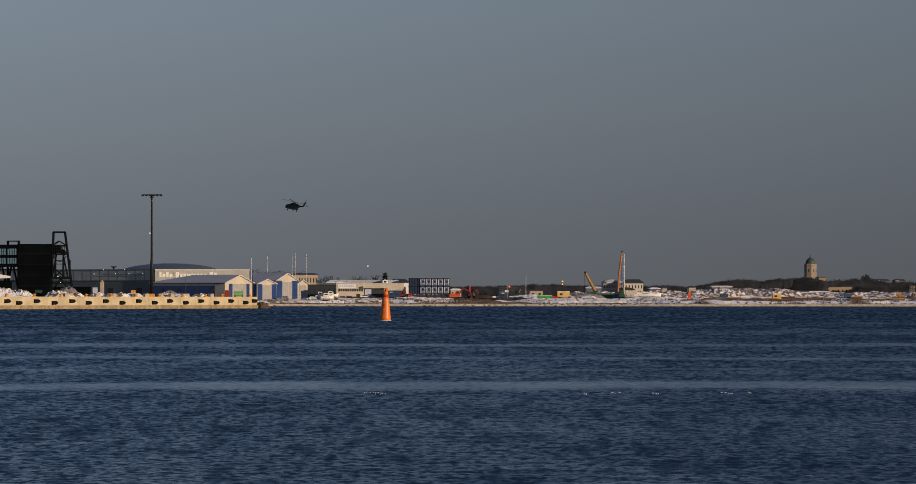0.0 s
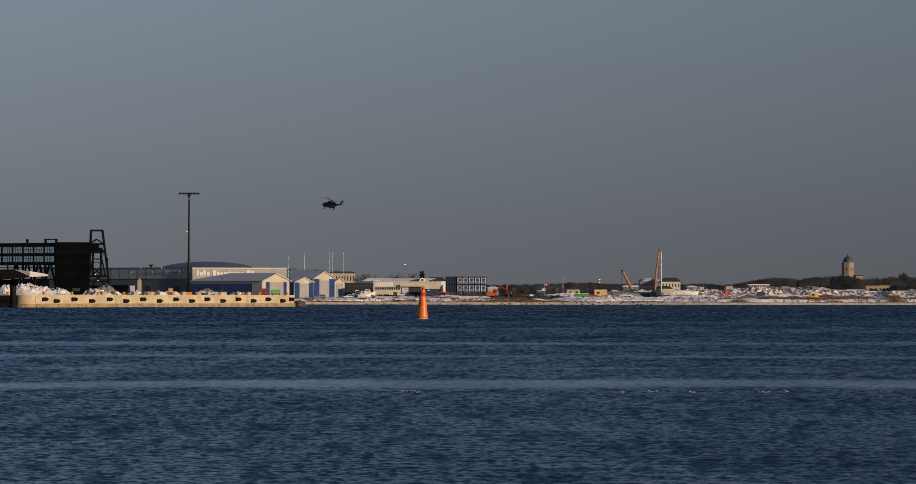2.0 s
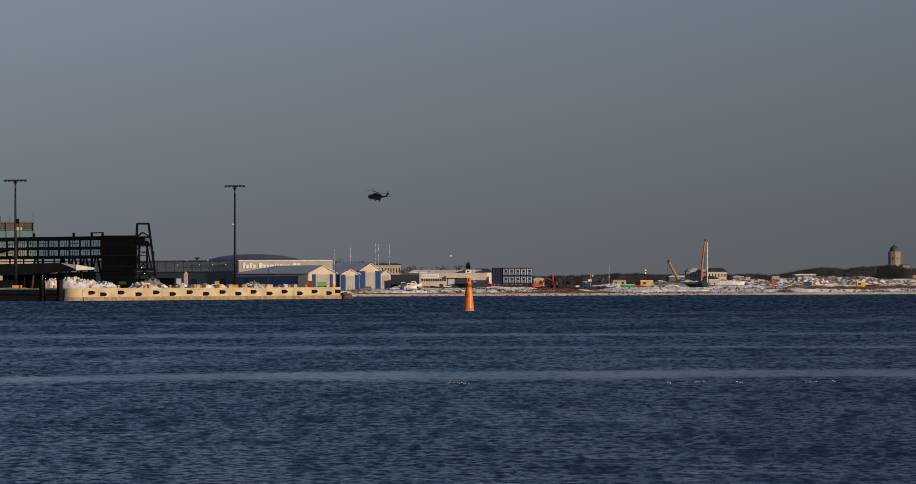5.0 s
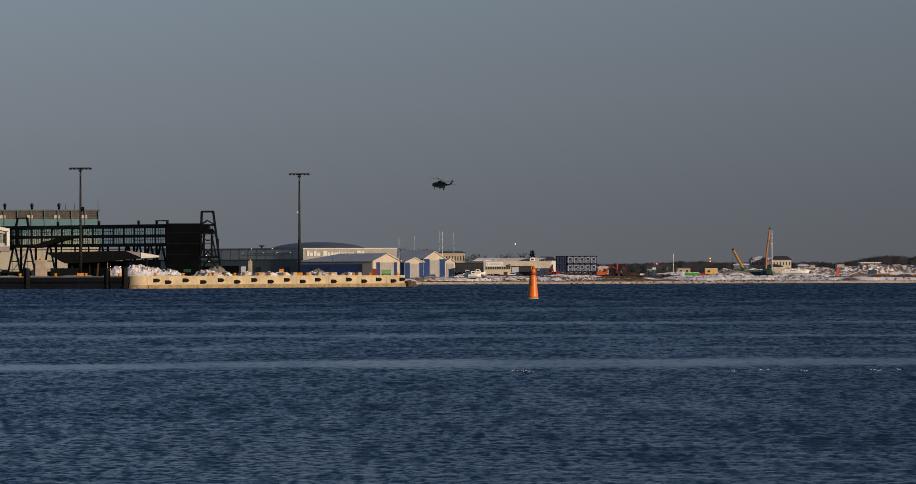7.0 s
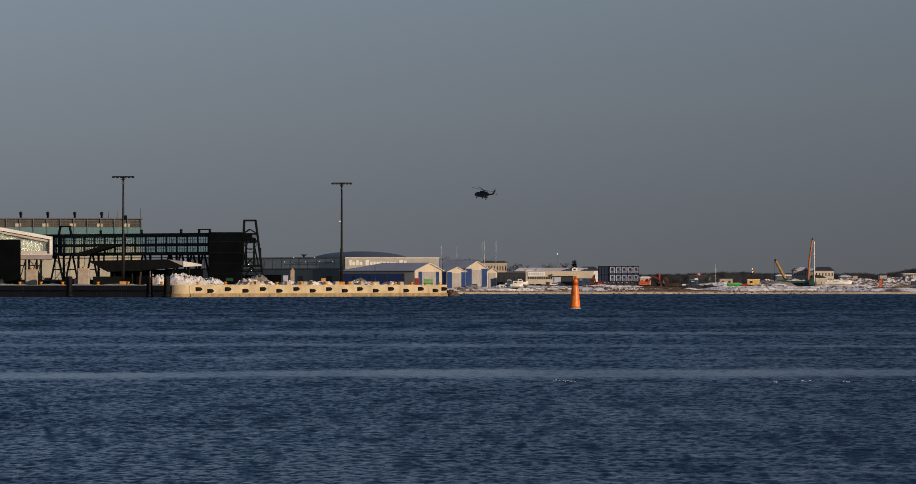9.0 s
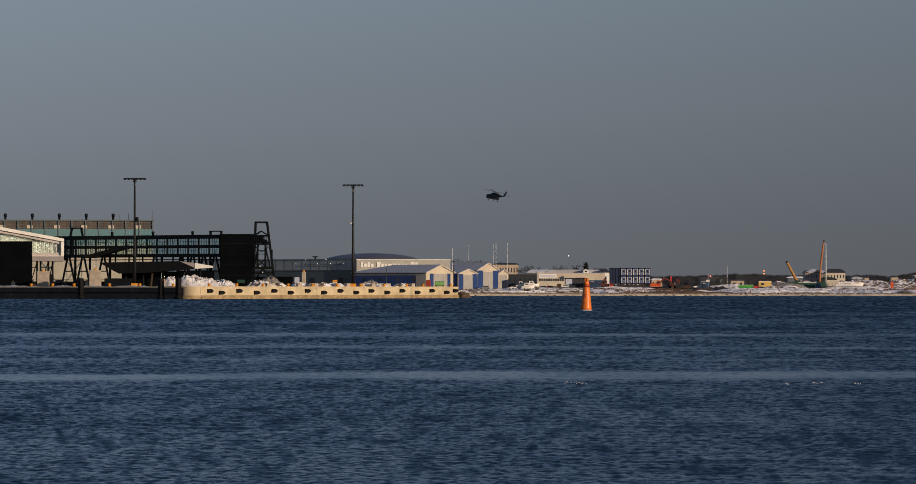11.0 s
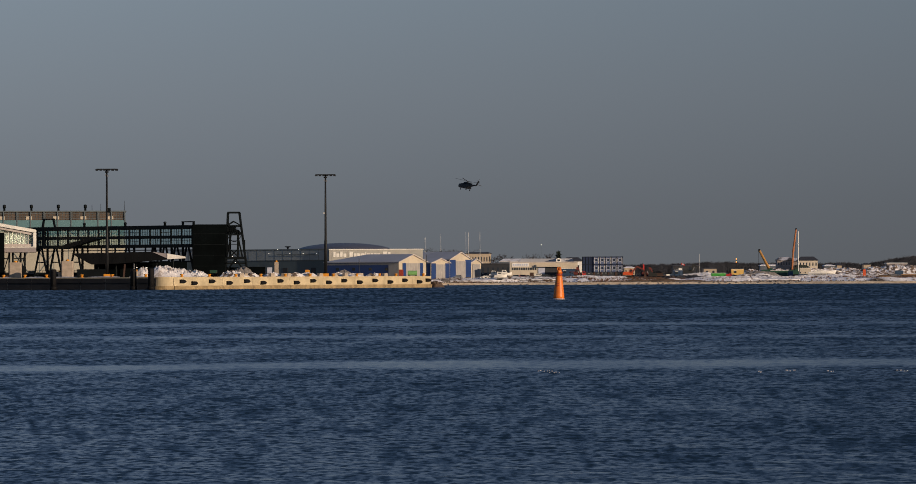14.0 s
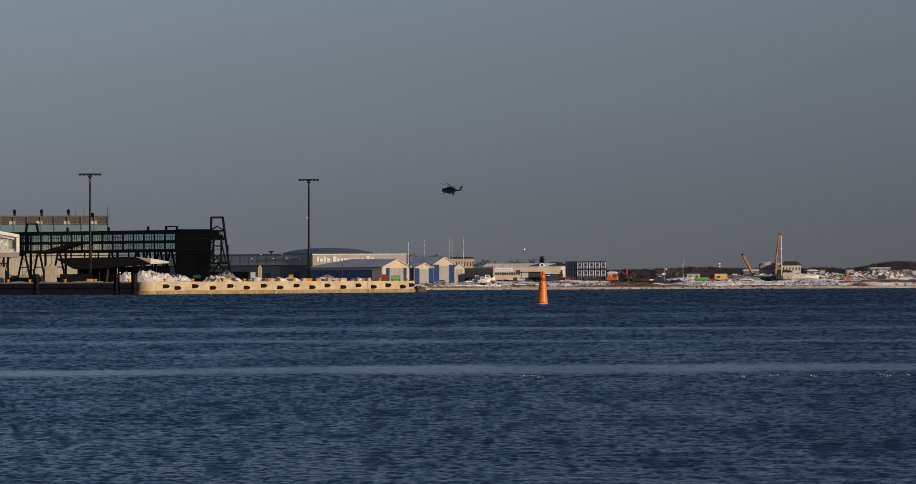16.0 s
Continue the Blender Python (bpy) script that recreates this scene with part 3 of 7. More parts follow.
def make_pier():
    R = 3.2
    arc = [QA + LD * R + RD * R + R * (-LD * math.sin(a) - RD * math.cos(a)) for a in [radians(k * 9) for k in range(11)]]
    # from the shaded wall round to the lit one
    c = QA + LD * R + RD * R
    outline = [QA + LD * 300] + arc + [QA + RD * QL, Vector((-6, 1500)), Vector((-330, 1500))]
    pier = thing("pier", QA.x, QA.y, 0, "concrete pier deck with a bright lit quay wall", "pier", kind="structure")
    bm = slab([(v.x - QA.x, v.y - QA.y) for v in outline], -2.5, PIER - 0.35, "z")
    part("pier_core", bm, "pillar", pier)
    # coping that oversails the wall
    grow = [QA + LD * 300 - RD * 0.15] + [c + (v - c) * ((R + 0.18) / R) for v in arc] + [QA + RD * (QL + 0.15) - LD * 0.18, Vector((-5.8, 1500)), Vector((-330, 1500))]
    part("coping", slab([(v.x - QA.x, v.y - QA.y) for v in grow], PIER - 0.35, PIER, "z"), "concrete", pier)

    def strip(s0, s1, out, z0, z1, name, material, label=""):
        pts = [QA + RD * s0 - LD * 0.0, QA + RD * s1, QA + RD * s1 - LD * out, QA + RD * s0 - LD * out]
        return part(name, slab([(v.x - QA.x, v.y - QA.y) for v in pts], z0, z1, "z"), material, pier, label)
    cuts = [3.4] + [along(b) for b in (-376, -325, -262, -205, -150, -100, -51)] + [QL]
    for s0, s1 in zip(cuts, cuts[1:]):
        strip(s0 + 0.03, s1 - 0.03, 0.12, 1.05, PIER - 0.36, "wall_panel", "concrete")
    for s0, s1 in zip(cuts[:-1], cuts[1:]):
        strip(s0, s1 - 0.06, 0.55, -1.5, 1.0, "footing", "footing", "stained concrete footing at the waterline")
    # round corner panels
    for a, v in zip(arc, arc[1:]):
        o1, o2 = c + (a - c) * ((R + 0.1) / R), c + (v - c) * ((R + 0.1) / R)
        pts = [a, v, o2, o1]
        f1, f2 = c + (a - c) * ((R + 0.5) / R), c + (v - c) * ((R + 0.5) / R)
        part("footing", slab([(p.x - QA.x, p.y - QA.y) for p in (o1, o2, f2, f1)], -1.5, 1.0, "z"), "footing", pier, "stained concrete footing at the waterline")
        part("corner_panel", slab([(p.x - QA.x, p.y - QA.y) for p in pts], -1.5, PIER - 0.36, "z"), "concrete", pier)
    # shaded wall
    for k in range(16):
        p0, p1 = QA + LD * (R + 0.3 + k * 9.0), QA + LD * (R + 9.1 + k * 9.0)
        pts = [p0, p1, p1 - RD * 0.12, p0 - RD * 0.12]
        part("wall_panel", slab([(p.x - QA.x, p.y - QA.y) for p in pts], -1.5, PIER - 0.36, "z"), "darkquay", pier)
    for k in range(8):
        p0, p1 = QA + LD * (R + 0.4 + k * 18.0), QA + LD * (R + 18.2 + k * 18.0)
        pts = [p0 - RD * 0.13, p1 - RD * 0.13, p1 - RD * 0.34, p0 - RD * 0.34]
        part("wale", slab([(p.x - QA.x, p.y - QA.y) for p in pts], 1.9, 2.25, "z"), "darkquay", pier, "dark wale along the quay wall")
    # arrow-shaped rubber fenders, by turns high and low
    bear = (-445, -425, -395, -365, -335, -307, -278, -250, -222, -195, -169, -142, -116, -90, -65, -40, -25)
    for i, b in enumerate(bear):
        s, z = along(b), (2.25 if i % 2 == 0 else 1.75)
        w = 1.25
        o = QA + RD * s - LD * 0.12
        bm = bmesh.new()
        shape = [(-w, -0.55), (w * 0.45, -0.55), (w, 0.0), (w * 0.45, 0.55), (-w, 0.55)]
        fr, bk = [], []
        for u, v in shape:
            q = o + RD * u
            bk.append(bm.verts.new((q.x - QA.x, q.y - QA.y, z + v)))
            q = q - LD * 0.55
            fr.append(bm.verts.new((q.x - QA.x, q.y - QA.y, z + v * 0.85)))
        for k in range(5):
            bm.faces.new((bk[k], bk[(k + 1) % 5], fr[(k + 1) % 5], fr[k]))
        bm.faces.new(fr)
        bm.faces.new(bk[::-1])
        part("fender", bm, "rubber", pier, "black rubber fender on the quay wall")
    # strips of snow on the shaded side's edge
    for s0, s1 in ((9, 14), (17, 29), (33, 41), (44, 52), (57, 80)):
        p0, p1 = QA + LD * s0 + RD * 0.6, QA + LD * s1 + RD * 0.6
        bm = bmesh.new()
        n = 12
        prev = None
        for i in range(n + 1):
            q = p0.lerp(p1, i / n)
            h = 0.30 * math.sin(math.pi * i / n) ** 0.5 * (0.7 + 0.5 * noise.noise(Vector((i * 0.9, s0, 0)))) + 0.02
            ring = [bm.verts.new((q.x - QA.x + RD.x * u, q.y - QA.y + RD.y * u, PIER + v * h)) for u, v in ((0, 0), (0.3, 1), (1.2, 0.9), (2.0, 0))]
            if prev:
                for k in range(3):
                    bm.faces.new((prev[k], prev[k + 1], ring[k + 1], ring[k]))
            prev = ring
        part("snow_strip", bm, "snow", pier, "low strip of ploughed snow")


make_pier()


def make_bollard(x, y, z):
    t = thing("bollard", x, y, z, "yellow-orange mooring bollard on the quay edge", "bollard", "quay bollards")
    part("base", lathe([(0.62, 0), (0.62, 0.1), (0.42, 0.14)], 14), "safety", t)
    part("post", lathe([(0.36, 0.12), (0.32, 0.45), (0.5, 0.58), (0.55, 0.72), (0.4, 0.82), (0.1, 0.85)], 14), "safety", t)
    return t


p0 = pier_point(along(-439), 1.3)
first_bollard = make_bollard(p0.x, p0.y, PIER)
for b in (-392, -347, -304, -262, -220, -180, -140, -101, -73, -26):
    q = pier_point(along(b), 1.3)
    copy_thing(first_bollard, pose(q.x, q.y, PIER))
for s in (8.0, 20.0, 31.0, 44.0, 52.0, 60.0):
    q = QA + LD * s + RD * 1.2
    copy_thing(first_bollard, pose(q.x, q.y, PIER))

# small concrete blocks left along the quay
blk = slab([(-0.9, 0), (0.9, 0), (0.7, 0.95), (-0.7, 0.95)], -0.5, 0.5)
first_block = solid("concrete_block", blk, "pillar", "grey concrete barrier block on the quay", "block", "quay blocks", m=pose(*pier_point(along(-278), 3), PIER, 0, 0, QTURN))
for i, b in enumerate((-330, -318, -268, -256, -245, -232, -213, -190, -160, -152, -124, -116, -84)):
    q = pier_point(along(b), 3 + (i % 3))
    copy_thing(first_block, pose(q.x, q.y, PIER, 0, 0, QTURN + (i * 37 % 23) - 11))


def snow_pile(b, d, rx, ry, h, seed, base, material="piersnow", label="heap of ploughed greyish-white snow on the pier", rough=0.35, freq=0.5):
    bm = heap(rx, ry, h, seed, rough, 40, freq, 0.95)
    return solid("snow_bank", bm, material, label, "snow bank", "snow banks on the pier", m=pose(X(b, d), d, base))


snow_pile(-512, 1020, 2.6, 3, 2.9, 3.1, PIER, rough=0.3)
snow_pile(-476, 1026, 4.8, 4, 2.9, 5.7, PIER, rough=0.3)
snow_pile(-456, 1029, 6.0, 5, 2.3, 9.2, PIER, rough=0.35)
snow_pile(-430, 1036, 6.5, 5, 1.5, 11.9, PIER, "dirtysnow", "low heap of dirty grey snow on the pier")
snow_pile(-344, 1060, 5.0, 5, 2.6, 14.3, PIER, "greydirt", "heap of grey gravel on the pier")
snow_pile(-356, 1058, 5.0, 4, 1.4, 17.3, PIER, "dirtysnow", "low heap of dirty grey snow on the pier")
snow_pile(-170, 1100, 4.0, 4, 1.6, 21.3, PIER, "greydirt", "small heap of grey gravel on the pier")


for i, (b, ln) in enumerate(((-325, 5.0), (-300, 4.0), (-262, 5.5), (-228, 4.5), (-205, 5.0), (-150, 4.0), (-128, 5.0), (-92, 4.5))):
    q = pier_point(along(b), 4.5 + (i % 3) * 0.7)
    ridge = heap(ln, 1.6, 0.95, 40.0 + i * 3.3, 0.4, 30, 0.6, 0.4)
    solid("snow_ridge", ridge, "dirtysnow" if i % 2 else "piersnow", "low ridge of trodden dirty snow along the quay", "snow bank", "snow banks on the pier", m=pose(q.x, q.y, PIER, 0, 0, QTURN))


def mooring_pile(b, d, top):
    t = thing("mooring_pile", X(b, d), d, -2.0, "black round mooring pile standing in the water", "pile", "mooring piles")
    part("shaft", lathe([(0.85, 0), (0.85, top + 1.7), (0.78, top + 1.95), (0.6, top + 2.0)], 18), "rubber", t)
    part("collar", lathe([(0.95, 2.0), (0.98, 2.5), (0.95, 3.0)], 18), "rubber", t)
    part("ladder", bar((0.0, -0.95, 2.2), (0.0, -0.95, top + 1.6), 0.12), "steel", t)


for b, top in ((-498, 5.9), (-528, 5.7), (-665, 5.8)):
    mooring_pile(b, 999.5 + max(0, -488 - b) * 0.119 - 3.0, top)

# upright concrete pillars on the shaded quay
for b0, b1, e1 in ((-739, -720, 29), (-650, -631, 31), (-657, -652, 12), (-525, -520, 13), (-287, -280, 28), (-784, -778, 10)):
    d = 1000 + (-488 - b0) * 0.17 + 6 if b0 < -500 else 1085
    w = (b1 - b0) * d / STEP
    t = thing("concrete_pillar", X((b0 + b1) / 2, d), d, PIER, "tall square concrete pillar on the quay", "pillar", "quay pillars")
    h = Z(e1, d) - PIER
    part("shaft", slab([(-w / 2, -w / 2 + 0.1), (-w / 2 + 0.1, -w / 2), (w / 2 - 0.1, -w / 2), (w / 2, -w / 2 + 0.1), (w / 2, w / 2), (-w / 2, w / 2)], 0, h, "z"), "pillar", t)
    part("cap", lathe([(min(0.5, w * 0.3), h), (min(0.5, w * 0.3), h + 0.35), (0.15, h + 0.5)], 10), "safety", t, "yellow lamp cap")


# ---- tall light masts ----
def light_mast(b, d, e_top, e_head, boxed=True):
    base = PIER
    top = Z(e_top, d) - base
    t = thing("light_mast", X(b, d), d, base, "tall dark steel light mast with a crossbar of floodlights", "light mast", "harbour light masts")
    part("foot", box(-0.9, 0.9, -0.9, 0.9, 0, 0.9), "safety", t, "yellow-painted concrete foot")
    part("pole", lathe([(0.48, 0.9), (0.44, top * 0.35), (0.36, top * 0.36), (0.30, top * 0.7), (0.22, top)], 14), "steel", t)
    half = e_head * d / STEP / 2
    part("crossbar", slab([(-half, top - 0.1), (half, top - 0.1), (half * 0.9, top + 0.22), (-half * 0.9, top + 0.22)], -0.35, 0.35), "steel", t)
    for k in range(6):
        x = -half + (k + 0.5) * half / 3
        lamp = slab([(x - 0.38, top - 0.35), (x + 0.38, top - 0.35), (x + 0.3, top + 0.05), (x - 0.3, top + 0.05)], -0.55, 0.45)
        part("floodlight", lamp, "steel", t)
    part("ring", lathe([(0.5, top - 0.9), (0.55, top - 0.7), (0.5, top - 0.5)], 12), "steel", t)
    part("spotlight", box(-0.45, -0.15, -0.6, -0.3, top - 1.9, top - 1.4), "galv", t, "small pale spotlight")
    part("spotlight", box(0.1, 0.5, -0.6, -0.3, top - 2.1, top - 1.5), "galv", t, "small pale spotlight")
    if boxed:
        part("junction_box", box(0.3, 1.05, -0.4, 0.4, top * 0.60, top * 0.60 + 1.3), "black", t)
    else:
        part("spotlight", box(-0.75, -0.3, -0.5, -0.1, top * 0.62, top * 0.62 + 0.3), "white", t, "small pale spotlight")
    return t


light_mast(-573, 1018, 187.5, 40)
light_mast(-199, 1085, 176.5, 37, boxed=False)


# ---- large hall behind the terminal ----
def make_great_hall():
    d = 1250.0
    bx, top = X(-541, d), Z(117, d) - PIER
    t = thing("industrial_hall", bx, d, PIER, "huge hall with brown louvres, teal bands and cream lower walls", "hall", turn=6)
    L, W = 90.0, 60.0
    z = [0, Z(74, d) - PIER, Z(85, d) - PIER, Z(101, d) - PIER, Z(115, d) - PIER, top]
    part("lower_wall", box(-L, 0, 0, W, 0, z[1]), "creamwall", t, "cream lower wall")
    part("teal_band", box(-L, 0, 0.05, W, z[1], z[3]), "teal", t, "pale teal cladding band")
    part("louvre_band", box(-L + 0.2, -0.2, 0.4, W - 0.3, z[3], z[4]), "louvre", t, "rusty brown louvre band")
    part("roof", slab([(-L - 0.3, z[4]), (0.3, z[4]), (0.3, top), (-L - 0.3, top)], -0.3, W + 0.3), "mullion", t, "grey flat roof edge")
    for i in range(20):
        x = -0.25 - i * 4.62
        part("mullion", box(x - 0.18, x + 0.18, -0.12, 0.42, z[1], z[4]), "mullion", t)
    for i in range(78):
        part("louvre_bar", box(-0.9 - i * 1.155, -0.82 - i * 1.155, 0.31, 0.4, z[3], z[4]), "mullion", t)
    for i in range(3):
        zz = z[3] + (i + 0.5) * (z[4] - z[3]) / 3
        part("rail", box(-L + 0.2, -0.3, 0.3, 0.4, zz - 0.08, zz + 0.08), "mullion", t)
    for i in range(8):
        x = -5.2 - i * 9.3
        part("vent_hatch", box(x - 1.0, x + 1.0, 0.15, 0.42, z[3] + 0.2, z[3] + 1.3), "cream", t, "cream hatch in the louvres")
    for i in range(7):
        x = -13.8 - i * 9.25
        pot = lathe([(0.4, top), (0.36, top + 0.9), (0.52, top + 1.0), (0.58, top + 1.8), (0.42, top + 2.1), (0.2, top + 2.2)], 12, cx=x, cy=3)
        part("roof_fan", pot, "black", t, "dark roof exhaust fan")
    for x, h in ((-0.4, 3.5), (-8.5, 2.4), (-11.5, 2.0)):
        part("antenna", tube((x, 2, top), (x, 2, top + h), 0.08, 0.05, 6), "steel", t)
    for x in (-60, -50, -36, -27):
        for s in (-1, 1):
            part("brace", bar((x - 3 * s, -0.1, 1.5), (x + 3 * s, -0.1, 9.5), 0.2), "mullion", t)
    for x in (-24.5, -26, -42, -58):
        part("steel_door", box(x - 0.8, x + 0.8, -0.08, 0.02, 0.0, 2.4), "darkwall", t)
    for i in range(18):
        part("wall_seam", box(-4.7 - i * 5.0, -4.55 - i * 5.0, -0.06, 0.02, 0, z[1]), "mullion", t)


make_great_hall()


# ---- terminal with its white roof frame ----
def make_terminal():
    d = 1030.0
    k = d / STEP
    t = thing("ferry_terminal", X(-694, d), d, PIER, "ferry terminal end with a white sloping roof frame", "terminal", turn=7)

    def h(e):
        return Z(e, d) - PIER
    L = 36.0
    slope = (101 - 85) / 88.0
    part("roof_frame", slab([(-L, h(85 + slope * L / k)), (0, h(85)), (0, h(79.5)), (-L, h(79.5 + slope * L / k))], -1.2, 16), "white", t, "white sloping roof edge")
    part("eaves_soffit", slab([(-L, h(79.5 + slope * L / k)), (-0.86, h(79.5)), (-0.86, h(75.5)), (-L, h(75.5 + slope * L / k))], -0.6, 15.8), "soffit", t, "pale grey inner eaves")
    part("balustrade", box(-9.0, -0.9, -0.5, -0.42, h(56.2), h(60.8)), "soffit", t, "pale balustrade panel")
    part("sill", box(-63 * k, 0.0, -1.1, -0.9, h(54.6), h(56)), "white", t)
    part("end_frame", slab([(-0.85, h(56)), (0, h(56)), (0, h(79.5)), (-0.85, h(79.5))], -1.2, 16), "white", t, "white end post of the frame")
    part("soffit", box(-63 * k, -0.05, -1.0, 15, h(46.5), h(54.6)), "bay", t, "mauve-grey panelled band")
    n = 7
    for i in range(n):
        x0, x1 = -9.0 + i * 8.0 / n, -9.0 + (i + 1) * 8.0 / n
        part("pane", box(x0 + 0.03, x1 - 0.03, 0.0, 0.06, h(57), h(79)), "glass", t)
        part("post", box(x1 - 0.05, x1 + 0.05, -0.1, 0.1, h(56), h(81)), "white", t)
    part("inner_wall", slab([(-L, h(56)), (-1.0, h(56)), (-1.0, h(81)), (-L, h(81 + slope * L / k))], 0.9, 1.2), "innerwall", t, "pale green wall behind the glass")
    part("upper_pane", slab([(-L, h(81)), (-9.0, h(81)), (-9.0, h(86.5)), (-L, h(101))], 0.0, 0.06), "glass", t)
    part("upper_wall", box(-L, -9.1, 0.2, 0.8, h(56), h(80)), "soffit", t)
    part("boarding_block", slab([(-L, 0.0), (-54 * k, 0.0), (-54 * k, h(80)), (-L, h(80))], -5.0, -0.4), "blackclad", t, "black boarding tower")
    for x in (-9.5, -7.6, -6.6, -4.4, -3.2):
        part("leg", box(x - 0.28, x + 0.28, 3.0, 3.6, 0, h(46.5)), "black", t)
    for x0, x1 in ((-9.5, -7.6), (-6.6, -4.4), (-4.4, -3.2)):
        part("brace", bar((x0, 3.2, 0.5), (x1, 3.2, h(46)), 0.25), "black", t)
        part("brace", bar((x0, 3.2, h(36)), (x1, 3.2, h(36)), 0.25), "black", t)
    part("service_box", box(-4.3, -2.9, 1.0, 2.6, 0, 3.4), "black", t, "black service box")
    t.matrix_world = pose(X(-694, 1085), 1085, PIER, 0, 0, 7) @ Matrix.Scale(1085 / d, 4)


make_terminal()


# ---- glazed boarding bridge ----
def make_bridge():
    d = 1012.0
    t = thing("boarding_bridge", X(-427, d), d, PIER, "black two-deck glazed passenger boarding bridge", "bridge", turn=TURN)

    def h(e):
        return Z(e, d) - PIER
    L, W = 60.0, 5.0
    part("roof_deck", box(-L, 0, -0.3, W, h(85.5), h(92)), "black", t)
    part("middle_deck", box(-L, 0, -0.2, W, h(69.5), h(74.5)), "black", t)
    part("lower_deck", box(-L, 0, -0.3, W, h(54), h(59.5)), "black", t)
    n = 16
    for i in range(n + 1):
        x = -L + i * L / n
        for y in (-0.1, W - 0.2):
            part("post", box(x - 0.18, x + 0.18, y - 0.15, y + 0.15, h(59), h(86)), "black", t)
    for lo, hi in ((59.5, 69.5), (74.5, 85.5)):
        for i in range(n):
            x0, x1 = -L + i * L / n + 0.24, -L + (i + 1) * L / n - 0.24
            part("pane", box(x0, x1, -0.02, 0.02, h(lo) + 0.02, h(hi) - 0.02), "tealglass", t)
            part("rail_post", box(x0 + 0.9, x0 + 0.98, 1.2, 1.28, h(lo), h(lo) + 1.05), "black", t)
            for k in range(1, 4):
                xm = x0 + (x1 - x0) * k / 4
                part("mullion", box(xm - 0.035, xm + 0.035, -0.1, 0.1, h(lo), h(hi)), "black", t)
            if i % 3 == 1:
                part("transom", box(x0, x1, -0.1, 0.1, h((lo + hi) / 2) - 0.05, h((lo + hi) / 2) + 0.05), "black", t)
        part("handrail", box(-L, 0, 1.2, 1.3, h(lo) + 1.0, h(lo) + 1.08), "black", t)
    part("service_rail", box(-L, 0, 0.1, 0.4, h(49), h(50.5)), "black", t, "pipe rail under the deck")
    for x in (-56.0, -50.5, -43.0, -24.0, -14.5, -10.5, -6.5, -2.5):
        part("truss_leg", bar((x - 2.6, 1, 0), (x - 0.4, 1, h(54)), 0.42), "black", t)
        part("truss_leg", bar((x + 2.6, 1, 0), (x + 0.4, 1, h(54)), 0.42), "black", t)
        part("truss_leg", bar((x, 4, 0), (x, 4, h(54)), 0.5), "black", t)
        part("truss_tie", bar((x - 1.7, 1, h(30)), (x + 1.7, 1, h(30)), 0.3), "black", t)
    for x in (-47.5, -38.0, -33.0, -28.0, -17.0, -14.0):
        part("hanger", box(x - 0.18, x + 0.18, 0.2, 0.5, h(40), h(54)), "black", t)
    for i, x in enumerate((-11.7, -26.0, -41.0)):
        part("roof_fan", lathe([(0.35, h(92)), (0.35, h(96)), (0.5, h(97)), (0.25, h(99))], 10, cx=x, cy=2.5), "black", t)
    part("end_block", box(-L - 0.9, -L + 0.6, -0.5, W, h(50), h(91)), "black", t, "black closed end of the bridge")
    part("wide_post", box(-54.6, -53.4, -0.35, 0.4, h(54), h(91)), "black", t)
    # hatch frame on the roof
    hx = -2.2
    for x in (hx - 1.9, hx + 1.9):
        part("hatch_post", bar((x, 1, h(91.5)), (x, 1, h(97.5)), 0.5), "black", t)
    part("hatch_top", box(hx - 2.1, hx + 2.1, 0.6, 1.4, h(97), h(98.8)), "black", t)
    # second hatch towards the terminal
    hx = -53.0
    for s in (-1, 1):
        part("hatch_post", bar((hx + s * 2.3, 1, h(92)), (hx + s * 1.7, 1, h(107)), 0.5), "black", t)
    part("hatch_top", box(hx - 1.9, hx + 1.9, 0.6, 1.6, h(105), h(107)), "black", t)
    # sloping gangway in front
    part("gangway", slab([(-47.5, h(53)), (-46.5, h(57)), (-33.5, h(74)), (-31.5, h(70)), (-44.0, h(53))], -3.0, -0.6), "black", t, "black sloping gangway")
    # black end tower
    W2 = 6.0
    tower = part("end_tower", slab([(0.02, 0.0), (9.0, 0.0), (9.5, h(93)), (0.02, h(93))], -0.6, W2), "blackclad", t, "matt black clad end tower")
    tower.matrix_basis = pose(0, 0, 0, 0, 0, 38.5)
    for i in range(4):
        z = 3 + i * 3.0
        part("tower_seam", box(0.3, 9.1, -0.66, -0.61, z, z + 0.1), "black", tower)
    t.matrix_world = pose(X(-427, 1075), 1075, PIER, 0, 0, TURN) @ Matrix.Scale(1075 / d, 4)


make_bridge()


